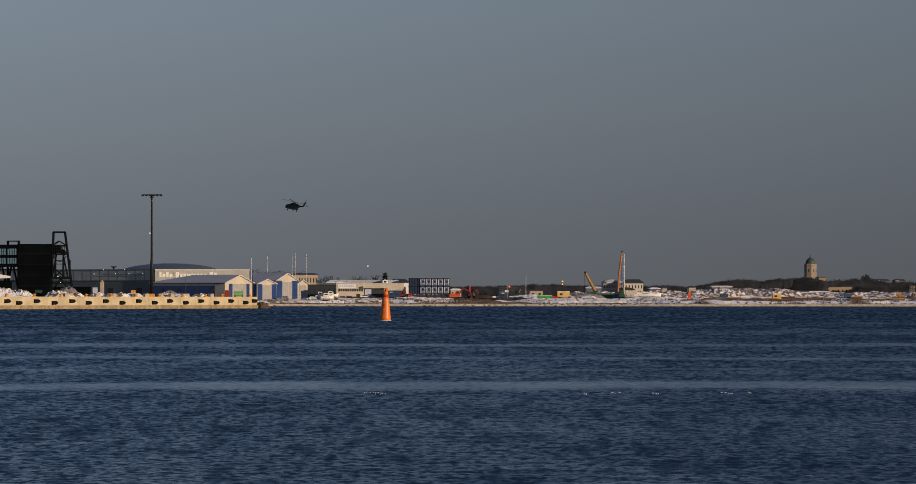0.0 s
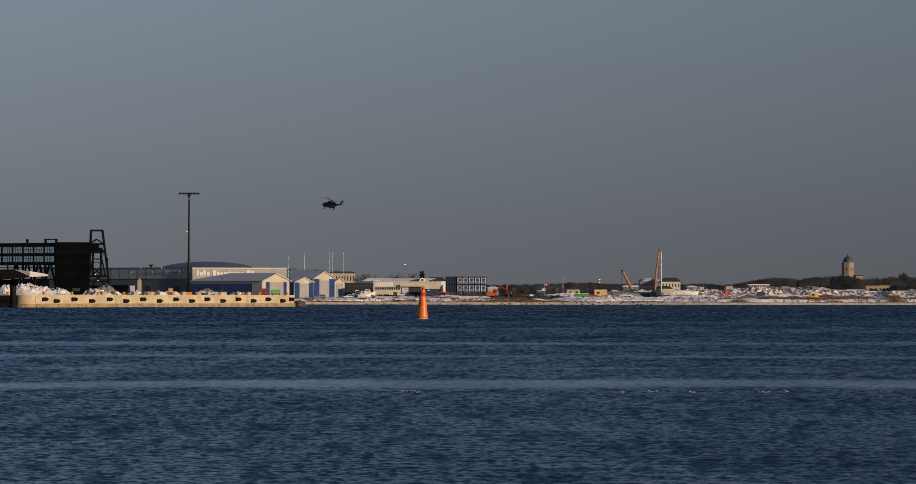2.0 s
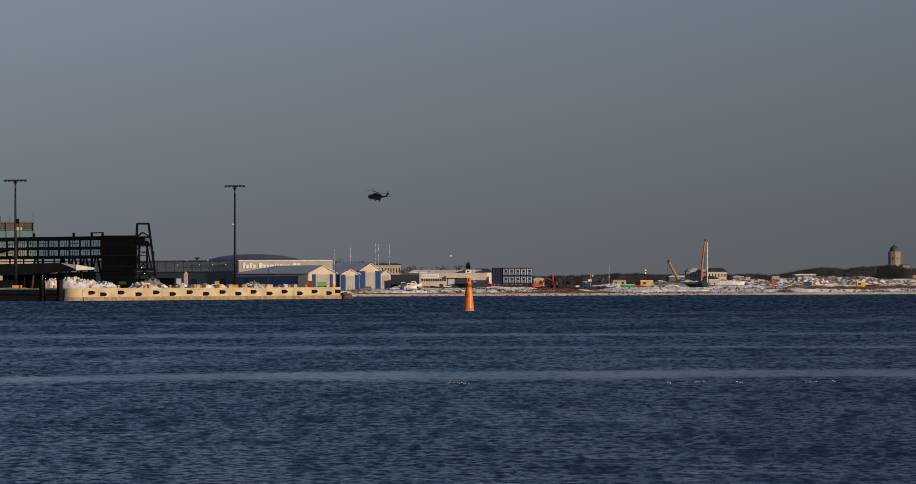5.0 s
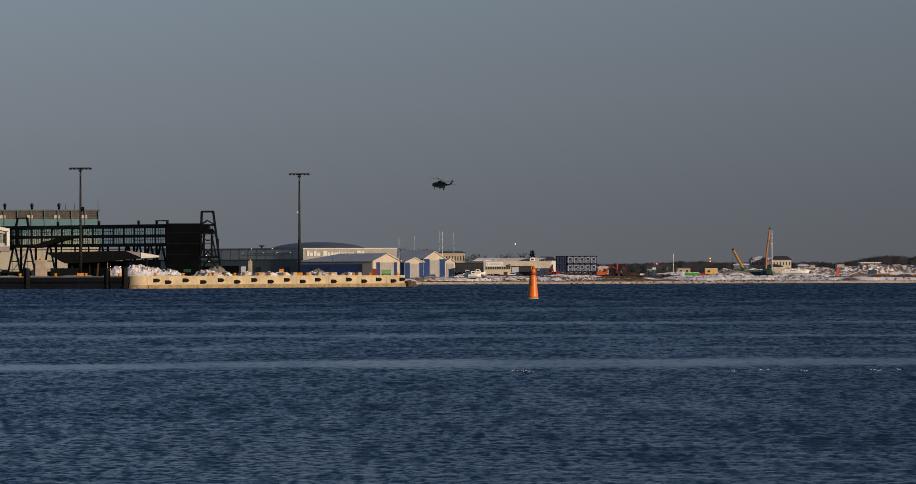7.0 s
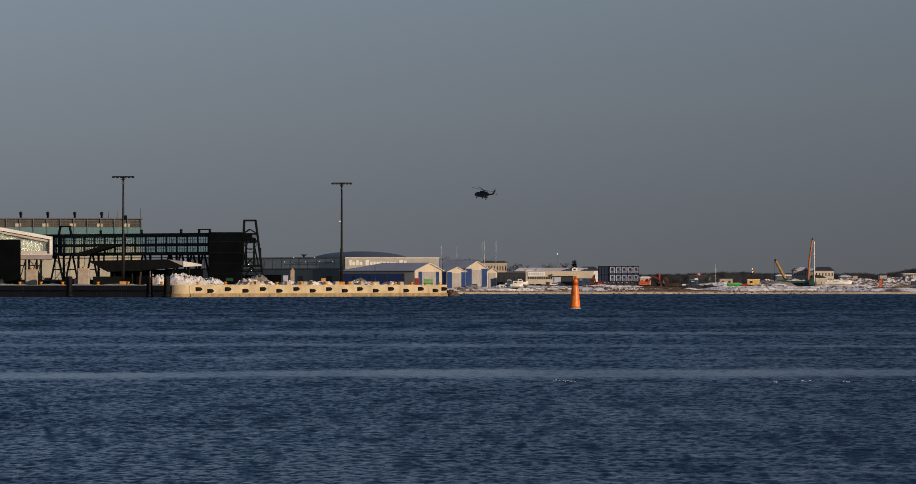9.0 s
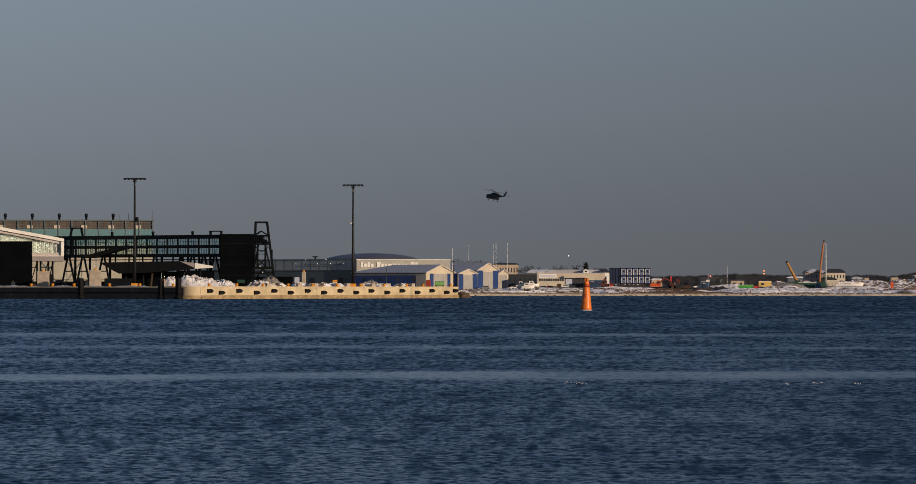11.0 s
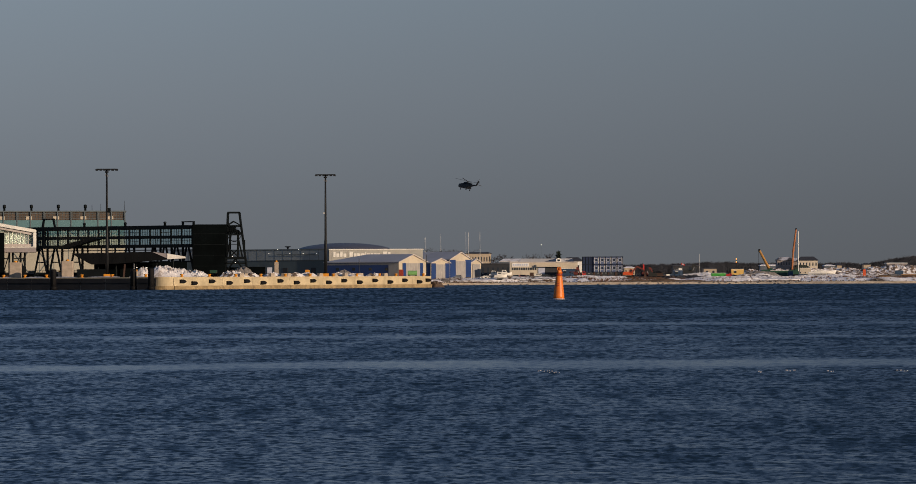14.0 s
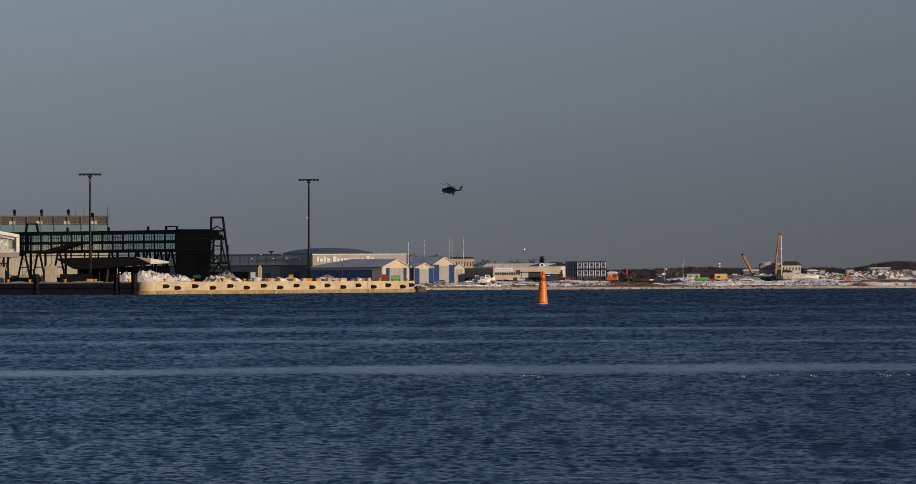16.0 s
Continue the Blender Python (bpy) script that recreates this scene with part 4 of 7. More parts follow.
def make_canopy():
    d = 1052.0
    k = d / STEP
    t = thing("canopy", X(-470, d), d, PIER, "dark low canopy with a bright white end fascia", "canopy")

    def q(b, e):
        return ((b + 470) * k, Z(e, d) - PIER)
    # upright face with the underside's shade in its colour
    part("roof", slab([q(-634, 44), q(-496, 46.5), q(-470, 43.2), q(-470, 33.5), q(-545, 27), q(-600, 25), q(-606, 28)], 0.0, 9.0), "canopyshade", t, "sloping canopy roof coloured dark like its shaded underside")
    part("end_fascia", slab([q(-470, 43.4), q(-439, 38), q(-438.5, 35), q(-470, 33.4)], -0.3, -0.05), "white", t, "white wedge-shaped fascia")
    # grey wedge laid on for the roof's reflective sheen, no separate part
    part("roof_sheen", slab([q(-496, 46.2), q(-470.3, 43.2), q(-470.3, 35)], -0.12, -0.02), "bay", t, "grey wedge for the sheen on the canopy roof")
    for b in (-590, -560, -525, -490, -462):
        part("post", tube((q(b, 0)[0], 4, 0), (q(b, 0)[0], 4, q(b, 30)[1]), 0.2), "black", t)
    for b in (-596, -585, -574, -563, -552, -541, -530, -519, -508, -497):
        part("roof_rib", box(q(b, 0)[0] - 0.05, q(b, 0)[0] + 0.05, -0.05, 0.0, q(b, 29)[1], q(b, 42)[1]), "black", t)
    # black sheet added to give the dark shade under the canopy
    part("back_wall", box(q(-600, 0)[0], q(-440, 0)[0], 8.6, 8.9, 0, q(0, 29)[1]), "blackclad", t)
    part("kiosk", box(q(-626, 0)[0], q(-578, 0)[0], 2.0, 5.0, 0, q(0, 17)[1]), "black", t, "black kiosk under the roof")
    for b in (-522, -505):
        part("lamp", box(q(b, 0)[0] - 0.12, q(b, 0)[0] + 0.12, -0.1, 0.1, q(b, 19)[1], q(b, 20)[1]), "lampwhite", t, "small lit lamp")


make_canopy()
bm = bar((0.2, 0, 0), (0.6, 0, 3.6), 0.45)
solid("timber_post", bm, "rustbox", "leaning brown timber post on the quay", "post", m=pose(X(-546, 1014), 1014, PIER))
bm = tube((0, 0, 0), (0, 0, 3.8), 0.12, 0.1)
solid("steel_post", bm, "galv", "thin pale steel post on the quay", "post", m=pose(X(-527, 1012), 1012, PIER))


# ---- steel gantry tower ----
def make_gantry():
    d = 1095.0
    k = d / STEP
    t = thing("gantry_tower", X(-355, d), d, PIER, "black steel lattice gantry tower", "gantry")

    def h(e):
        return Z(e, d) - PIER

    def px(b):
        return (b + 355) * k
    for y in (0.0, 4.0):
        part("leg", bar((px(-371), y, 0), (px(-366.5), y, h(113)), 0.5), "black", t)
        part("leg", bar((px(-333), y, 0), (px(-347), y, h(113)), 0.5), "black", t)
        part("inner_leg", bar((px(-350), y, h(36)), (px(-349.5), y, h(78)), 0.4), "black", t)
        part("inner_leg", bar((px(-363.5), y, h(36)), (px(-363), y, h(78)), 0.4), "black", t)
        part("base_beam", bar((px(-372), y, h(35)), (px(-337), y, h(35)), 0.8), "black", t)
        part("brace", bar((px(-354), y, h(34)), (px(-368), y, h(14)), 0.3), "black", t)
        part("brace", bar((px(-354), y, h(34)), (px(-340), y, h(14)), 0.3), "black", t)
        part("brace", bar((px(-363), y, h(38)), (px(-350), y, h(50)), 0.2), "black", t)
        part("brace", bar((px(-350), y, h(38)), (px(-363), y, h(50)), 0.2), "black", t)
        for e, a, c in ((36, -370, -337), (26, -371, -336), (78, -368, -343), (90, -368, -344), (113, -367, -346)):
            part("cross_beam", bar((px(a), y, h(e)), (px(c), y, h(e)), 0.5), "black", t)
        part("brace", bar((px(-369), y, h(36)), (px(-361), y, h(78)), 0.25), "black", t)
        part("brace", bar((px(-342), y, h(36)), (px(-351), y, h(78)), 0.25), "black", t)
        part("arch", bar((px(-366), y, h(92)), (px(-357), y, h(98)), 0.3), "black", t)
        part("arch", bar((px(-347), y, h(92)), (px(-357), y, h(98)), 0.3), "black", t)
    part("platform", box(px(-371), px(-345), -0.5, 4.5, h(74), h(76)), "black", t)
    for i in range(8):
        x = px(-371) + i * (px(-347) - px(-371)) / 7
        part("rail_post", box(x - 0.06, x + 0.06, -0.5, -0.38, h(76), h(90)), "black", t)
    for e in (81, 86):
        part("rail", box(px(-371), px(-345), -0.5, -0.4, h(e), h(e + 0.6)), "black", t)
    part("machine_house", box(px(-370), px(-353), 0.4, 3.6, h(77), h(91)), "black", t, "black machine house on the platform")
    part("winch", tube((px(-351), 0.5, h(79)), (px(-351), 3.5, h(79)), 0.9, n=12), "black", t)
    for e in (58, 64):
        part("side_platform", box(px(-363), px(-346), -0.4, 0.4, h(e), h(e + 1)), "black", t)
    part("ladder", box(px(-368.5), px(-366.5), -0.6, -0.4, h(36), h(74)), "black", t)
    part("link_span", box(px(-380), px(-366), 0.5, 3.5, h(77), h(91)), "blackclad", t, "black closed link to the bridge tower")
    prev = None
    for i in range(9):
        s = i / 8
        q = (px(-366 + 22 * s), -0.6, h(72 - 18 * (4 * s * (1 - s)) * 0.5))
        if prev:
            part("hanging_cable", tube(prev, q, 0.12, n=6), "black", t)
        prev = q
    part("hoist", box(px(-341), px(-337), -0.3, 1.5, h(52), h(66)), "black", t)
    part("lamp", box(px(-358.5), px(-357.5), -0.7, -0.4, h(37), h(38)), "lampwhite", t, "small lit lamp")
    part("lamp", box(px(-354), px(-353), -0.7, -0.4, h(27), h(28)), "lampwhite", t, "small lit lamp")


make_gantry()


# ---- parked trailers on the pier ----
def trailer(b, d, length, height, material, label):
    t = thing("trailer", X(b, d), d, PIER, label, "trailer", "parked trailers")
    part("body", box(-length / 2, length / 2, -1.2, 1.2, 1.1, 1.1 + height), material, t)
    part("chassis", box(-length / 2, length / 2, -0.5, 0.5, 0.8, 1.08), "black", t)
    for x in (-length * 0.38, -length * 0.3, length * 0.33):
        part("wheel", tube((x, -1.25, 0.5), (x, 1.25, 0.5), 0.5, n=14), "rubber", t)
    part("rear_lamp", box(length / 2, length / 2 + 0.05, -1.0, -0.7, 1.2, 1.4), "red", t)


trailer(-352, 1100, 7.5, 1.8, "blackclad", "dark covered trailer parked behind the gravel heap")
trailer(-322, 1120, 7.0, 2.0, "blackclad", "dark covered trailer parked on the pier")
# stand-in for a small green sign, added with the trailer's parts
trailer(-391, 1066, 2.0, 0.9, "darkgreen", "small green sign by the black tower, built as a short trailer")

# notice boards and lamps
for b, d, w, h, material, lab in ((-295, 1120, 0.75, 1.7, "paleblue", "pale notice board on posts"), (-230, 1130, 0.7, 0.9, "safety", "small orange sign on a post")):
    t = thing("notice_board", X(b, d), d, PIER, lab, "sign")
    part("panel", box(-w, w, -0.06, 0.06, 1.2, 1.2 + h), material, t)
    part("post", box(-w * 0.8, -w * 0.8 + 0.15, 0.08, 0.2, 0, 1.4), "steel", t)
    part("post", box(w * 0.8 - 0.15, w * 0.8, 0.08, 0.2, 0, 1.4), "steel", t)


# ---- grey warehouse and lettered front ----
def make_warehouse():
    d = 1420.0
    k = d / STEP
    t = thing("warehouse", X(-194, d), d, PIER, "long two-tone grey warehouse with a flat roof", "warehouse", turn=TURN)

    def h(e):
        return Z(e, d) - PIER
    L = 78.0
    part("upper_wall", box(-L, 0, 0.0, 20, h(31), h(49)), "warelight", t, "pale grey upper cladding")
    part("lower_wall", box(-L, 0, 0.3, 19.7, 0, h(31)), "waredark", t, "dark grey lower wall")
    part("roof", box(-L - 0.3, 0.3, -0.3, 20.3, h(49), h(50.3)), "mullion", t)
    for i in range(18):
        part("wall_seam", box(-L + 4.3 * i, -L + 4.3 * i + 0.16, -0.06, -0.01, h(31), h(49)), "mullion", t)
    for i in (1, 4, 7, 9):
        x = -3 - i * 4.6
        part("loading_door", box(x - 1.2, x + 1.2, 0.2, 0.29, 0, 3.6), "darkwall", t)
    for i, x in enumerate((-29, -24.5, -18.5, -14.2, -5.6, -1.2, -12.0)):
        part("wall_lamp", lathe([(0.08, 0), (0.14, 0.08), (0.03, 0.2)], 10, cx=x, cy=-0.5), "lampwhite", t, "small lit wall lamp").location.z = h(49 if i % 2 else 42.0)
    g = box(-25.0, -6.0, -0.5, -0.35, h(40.6), h(41.5))
    part("ledge", g, "mullion", t)
    part("roof_sign", slab([(-23.2, h(50)), (-22.8, h(50)), (-22.8, h(53)), (-21.6, h(54.4)), (-21.9, h(55.4)), (-24.1, h(55.4)), (-24.4, h(54.4)), (-23.2, h(53))], 4, 4.6), "steel", t, "dark roof louvre box")
    # lit cream front with plain pale bars in place of lettering
    f = thing("freight_building", X(-193, 1418), 1418, PIER, "freight building with a cream front and pale lettering", "building")
    W = 160 * 1418 / STEP
    part("front_wall", box(0, W, 0, 18, 0, h(48)), "palefront", f)
    part("parapet", box(-0.1, W + 0.2, -0.2, 18.2, h(48), h(49.5)), "white", f)
    for i in range(16):
        part("wall_seam", box(1 + i * 2.05, 1.1 + i * 2.05, -0.05, 0, h(20), h(48)), "soffit", f)
    x = 1.6
    for w, hh in ((0.9, 9), (1.2, 6), (1.0, 9), (1.1, 6), (0, 0), (1.4, 9), (1.1, 6), (1.0, 6), (1.6, 6), (0.4, 8), (1.1, 6), (1.1, 6), (1.0, 6), (1.0, 6), (0, 0), (1.5, 9), (1.1, 8)):
        if w:
            part("sign_bar", box(x, x + w, -0.18, -0.06, h(36), h(36 + hh)), "white", f, "plain pale sign bar")
        x += (w or 0.7) + 0.28


make_warehouse()


def make_arena():
    d = 1900.0
    k = d / STEP
    t = thing("arena", X(-167, d), d, PIER, "low dark domed arena roof on the skyline", "arena")
    h = Z(60, d) - PIER
    base = Z(44, d) - PIER
    rx, ry = 86 * k, 30
    bm = bmesh.new()
    rings = []
    for j in range(11):
        a = j / 10 * math.pi / 2
        rings.append([bm.verts.new((rx * math.cos(a) * math.cos(i * math.tau / 40), ry * math.cos(a) * math.sin(i * math.tau / 40), base + (h - base) * math.sin(a))) for i in range(40)] if j < 10 else [bm.verts.new((0, 0, h))])
    for a, c in zip(rings, rings[1:]):
        for i in range(40):
            f = bm.faces.new((a[i], a[(i + 1) % 40], c[(i + 1) % 40], c[i]) if len(c) > 1 else (a[i], a[(i + 1) % 40], c[0]))
            f.smooth = True
    part("dome", bm, "dome", t)
    part("drum", lathe([(rx * 0.55, 0), (rx * 0.55, base + 0.5)], 30), "waredark", t)


make_arena()


# ---- boat halls ----
def gable_hall(b_left, b_mid, b_right, d, e_eave, e_peak, side, ends, door, label, panels=0.05, strip=False, roof="roofgrey", hip=0.0, base=PIER):
    """A hall with its long shaded side on the one hand and a lit gable with a tall door on the other."""
    L = (b_mid - b_left) * d / STEP / CA
    W = (b_right - b_mid) * d / STEP / SA
    he, hp = Z(e_eave, d) - base, Z(e_peak, d) - base
    t = thing("boat_hall", X(b_mid, d), d, base, label, "boat hall", "boat halls", turn=TURN)
    part("side_wall", box(-L, -0.1, 0.1, 0.5, 0, he), side, t)
    part("far_wall", box(-L, -0.1, W - 0.5, W - 0.1, 0, he), side, t)
    part("back_wall", slab([(0.1, 0), (W - 0.1, 0), (W - 0.1, he)] + ([] if hip > 0.5 else [(W / 2, hp - 0.2)]) + [(0.1, he)], -L, -L + 0.4, "x"), side, t)
    part("gable_wall", slab([(0, 0), (W, 0), (W, he), (W / 2, hp), (0, he)], -0.4, 0.0, "x"), ends, t, "pale lit gable wall")
    for s in (0, 1):
        y0, y1 = (-0.5, W / 2) if s == 0 else (W + 0.5, W / 2)
        z0 = he - (hp - he) * 0.5 / (W / 2)
        bm = bmesh.new()
        lo = [bm.verts.new(v) for v in ((-L - 0.4, y0, z0), (0.5, y0, z0), (0.5, y1, hp), (-L + hip, y1, hp))]
        hi = [bm.verts.new((v.co.x, v.co.y, v.co.z + 0.3)) for v in lo]
        for i in range(4):
            bm.faces.new((lo[i], lo[(i + 1) % 4], hi[(i + 1) % 4], hi[i]))
        bm.faces.new(lo[::-1])
        bm.faces.new(hi)
        part("roof_slope", bm, roof, t, "pale blue-grey sheet roof slope")
        part("verge", slab([(y0, z0 - 0.05), (y1, hp - 0.05), (y1, hp + 0.3), (y0, z0 + 0.3)], 0.5, 0.56, "x"), "soffit", t, "pale verge board")
        for i in range(1, int(L / 4)):
            x = -L + hip + i * (L - hip) / int(L / 4)
            part("roof_seam", bar((x, y0, z0 + 0.30), (x, y1, hp + 0.30), 0.05), roof, t)
    if hip > 0.5:
        bm = bmesh.new()
        bm.faces.new([bm.verts.new(v) for v in ((-L - 0.4, -0.5, z0 + 0.28), (-L + hip, W / 2, hp + 0.28), (-L - 0.4, W + 0.5, z0 + 0.28))])
        part("roof_hip", bm, roof, t)
    dw = W * door
    part("door", box(0.02, 0.2, W / 2 - dw / 2, W / 2 + dw / 2, 0, he * 0.92), "doorgrey", t, "tall grey sliding door")
    for i in range(1, 5):
        y = W / 2 - dw / 2 + dw * i / 5
        part("door_seam", box(0.2, 0.24, y - 0.05, y + 0.05, 0, he * 0.92), "soffit", t)
    if panels:
        for y0, y1 in ((W * panels, W / 2 - dw / 2 - 0.05), (W / 2 + dw / 2 + 0.05, W * (1 - panels))):
            part("gable_panel", box(0.02, 0.14, y0, y1, 0, he * (0.93 if panels > 0.02 else 0.985)), "blue", t, "blue panel beside the door")
    if strip:
        part("side_door", box(-4.6, -0.4, -0.02, 0.09, 0, he * 0.9), "doorgrey", t, "tall grey door in the long side")
        part("light_strip", box(-L + 0.5, -0.5, 0.02, 0.09, he * 0.80, he * 0.92), "doorgrey", t, "pale strip under the eaves")
        for i in range(4):
            x = -L + 5 + i * L / 4.5
            part("window", box(x, x + 1.3, 0.03, 0.09, he * 0.42, he * 0.62), "window", t)
    return t


gable_hall(-203, -74, -27, 1330, 27, 39.5, "blue", "cream", 0.5, "long blue boat hall with a cream gable and grey door", panels=0.13, strip=True, hip=13.0)
gable_hall(-36, -19, 13, 1462, 25, 32.5, "blue", "cream", 0.5, "small blue boat shed with a cream gable", panels=0.01, base=2.3)
gable_hall(-50, 13, 50, 1484, 31, 43, "blue", "cream", 0.46, "tall blue boat hall with a cream gable", panels=0.01, base=2.4)
gable_hall(46.5, 49, 67, 1510, 25, 31.5, "cream", "cream", 0.7, "narrow cream boat shed with a grey door", panels=0, base=2.5)

# red box and green tank at the end of the pier
q = pier_point(along(-58), 2.6)
t = thing("fuel_tank", q.x + 3.4, q.y + 2.5, PIER, "bright green ribbed tank lying on the pier", "tank")
part("shell", tube((-1.4, 0, 0.9), (1.4, 0, 0.9), 0.75, n=18), "palegreen", t)
for x in (-1.2, 0, 1.2):
    part("band", tube((x - 0.08, 0, 0.9), (x + 0.08, 0, 0.9), 0.79, n=18), "palegreen", t)
for x in (-1.1, 1.1):
    part("saddle", box(x - 0.15, x + 0.15, -0.7, 0.7, 0, 0.35), "steel", t)
t = thing("tool_locker", q.x, q.y, PIER, "dark red steel locker standing on the pier", "locker")
part("body", box(-0.7, 0.7, -0.6, 0.6, 0.1, 2.0), "redband", t)
part("door", box(-0.62, -0.05, -0.66, -0.6, 0.2, 1.9), "redband", t)
part("door", box(0.05, 0.62, -0.66, -0.6, 0.2, 1.9), "redband", t)
part("plinth", box(-0.75, 0.75, -0.6, 0.65, 0, 0.1), "steel", t)

# dark mesh fence and stacked goods before the great hall
t = thing("fence", X(-660, 1190), 1190, PIER, "dark mesh fence along the great hall", "fence")
for i in range(34):
    part("post", box(-24.1 + i * 1.5, -24.0 + i * 1.5, -0.05, 0.05, 0, 2.4), "black", t)
part("mesh", box(-24.1, 25.5, 0.06, 0.1, 0.1, 1.7), "black", t, "dense dark mesh")
for i in range(5):
    part("rail", box(-24.1, 25.5, -0.04, 0.04, 0.3 + i * 0.5, 0.38 + i * 0.5), "black", t)
rr = random.Random(12)
for i in range(16):
    b = -775 + i * 15.2
    w, hh = rr.uniform(0.9, 2.2), rr.uniform(0.9, 2.3)
    t = thing("crate_stack", X(b, 1120), 1120 + rr.uniform(-3, 3), PIER, "dark stacked crates on the pier", "crates", "stacked crates")
    part("crate", box(-w, w, -0.8, 0.8, 0, hh * 0.55), rr.choice(("black", "darkwall", "rustbox")), t)
    part("crate", box(-w * 0.8, w * 0.7, -0.7, 0.7, hh * 0.55, hh), rr.choice(("black", "darkwall", "greysheet")), t)

bm = heap(3.6, 6.0, 1.9, 31.0, 0.5, 30, 0.5, 0.9)
solid("rubble_mound", bm, "dirt", "dark rubble tipped against the quay's end", "heap", m=pose(X(-13, 1124), 1124, -0.4))


# ---- yacht masts and thin poles ----
def pole(b, d, e0, e1, r, material, label, name="yacht_mast", base=None):
    z0 = ground_z(X(b, d), d) if base is None else base
    h = Z(e1, d) - z0
    t = thing(name, X(b, d), d, z0, label, "mast", "thin masts")
    part("pole", tube((0, 0, 0), (0, 0, h), r, r * 0.7, 8), material, t)
    part("spreader", box(-r * 2.5, r * 2.5, -0.05, 0.05, h * 0.72, h * 0.72 + 0.1), material, t)
    part("foot", lathe([(r * 2.4, 0), (r * 2.4, 0.25), (r * 1.2, 0.35)], 8), "steel", t)
    return t


for b, d, e1, r, m in ((-29, 1475, 69, 0.11, "galv"), (-2, 1520, 74, 0.09, "galv"), (41, 1540, 78, 0.07, "galv"), (45.5, 1540, 77, 0.11, "galv"), (65, 1540, 77, 0.1, "galv"), (441, 1520, 38, 0.1, "galv"), (610, 1505, 77, 0.20, "white")):
    pole(b, d, 3, e1, r, m, "white yacht mast standing ashore" if m == "white" else "thin grey mast standing ashore")
pole(-27, 1180, 3, 40, 0.14, "steel", "dark flag pole on the quay", "flag_pole", PIER)
pole(-142, 1120, 3, 34, 0.13, "steel", "dark lamp pole on the quay", "lamp_pole", PIER)
pole(-286, 1120, 3, 30, 0.10, "steel", "dark lamp pole on the quay", "lamp_pole", PIER)

# lit lamp high on a slim mast
d = 1700.0
t = thing("street_lamp", X(170, d), d, 3.0, "slim tall mast with a single bright lamp", "lamp")
h = Z(55, d) - 3
part("pole", tube((0, 0, 0), (0, 0, h), 0.06, 0.04, 6), "mullion", t)
part("lamp", lathe([(0.06, h - 0.1), (0.2, h), (0.2, h + 0.3), (0.06, h + 0.45)], 10), "lampwhite", t, "bright white lamp")


# ---- houses and sheds ----
def house(b0, b1, d, e0, e1, e_roof, wall, roof, label, bays=0, storeys=1, name="house", depth=9.0, hip=1.5, snow=False):
    x0, x1 = X(b0, d), X(b1, d)
    z0 = ground_z((x0 + x1) / 2, d) if d < 2500 else 4.2
    w, h, hr = x1 - x0, Z(e1, d) - z0, Z(e_roof, d) - z0
    t = thing(name, (x0 + x1) / 2, d, z0, label, "building")
    part("wall", box(-w / 2, w / 2, 0, depth, 0, h), wall, t)
    bm = bmesh.new()
    o = 0.4
    lo = [bm.verts.new(v) for v in ((-w / 2 - o, -o, h), (w / 2 + o, -o, h), (w / 2 + o, depth + o, h), (-w / 2 - o, depth + o, h))]
    lo2 = [bm.verts.new((v.co.x, v.co.y, h + 0.25)) for v in lo]
    hi = [bm.verts.new((-w / 2 + hip, depth / 2, max(hr, h + 0.3))), bm.verts.new((w / 2 - hip, depth / 2, max(hr, h + 0.3)))]
    for i in range(4):
        bm.faces.new((lo[i], lo[(i + 1) % 4], lo2[(i + 1) % 4], lo2[i]))
    bm.faces.new(lo[::-1])
    bm.faces.new((lo2[0], lo2[1], hi[1], hi[0]))
    bm.faces.new((lo2[2], lo2[3], hi[0], hi[1]))
    bm.faces.new((lo2[1], lo2[2], hi[1]))
    bm.faces.new((lo2[3], lo2[0], hi[0]))
    part("roof", bm, "snow" if snow else roof, t)
    for s in range(storeys):
        zc = h * (s + 0.55) / storeys
        for i in range(bays):
            xc = -w / 2 + (i + 0.5) * w / bays
            ww, hh = w / bays * 0.17, h / storeys * 0.2
            win = part("window", box(xc - ww, xc + ww, -0.05, 0.05, zc - hh, zc + hh), "window", t)
            part("sill", box(xc - ww - 0.05, xc + ww + 0.05, -0.15, 0.0, zc - hh - 0.12, zc - hh), "white", win)
    return t


house(41, 84, 1800, 22, 40.5, 43.5, "plaster", "darkroof", "old tan two-storey building with rows of windows", 9, 2)
t = house(66, 117, 1535, 6, 23, 24, "darkwall", "darkroof", "long dark low shed behind the boats", 6, 1)
house(100, 210, 1700, 20, 27, 32, "greysheet", "darkroof", "long low shed with a snow-covered roof", 0, 1, snow=True)
# cream workshop
d = 1500.0
t = thing("workshop", X(116, d), d, ground_z(X(116, d), d), "long cream workshop with dark bays and a sign", "building")
w, h = 116 * d / STEP, Z(25, d) - ground_z(X(116, d), d)
part("wall", box(0, w, 0, 14, 0, h), "cream", t)
part("parapet", box(-0.15, w + 0.15, -0.15, 14.1, h, h + 0.35), "soffit", t)
for i in range(11):
    part("window", box(0.8 + i * 0.95, 1.5 + i * 0.95, -0.06, 0.04, h * 0.52, h * 0.68), "window", t)
part("sign_board", box(0.8, 8.0, -0.14, -0.02, h * 0.74, h * 0.98), "white", t, "white sign board")
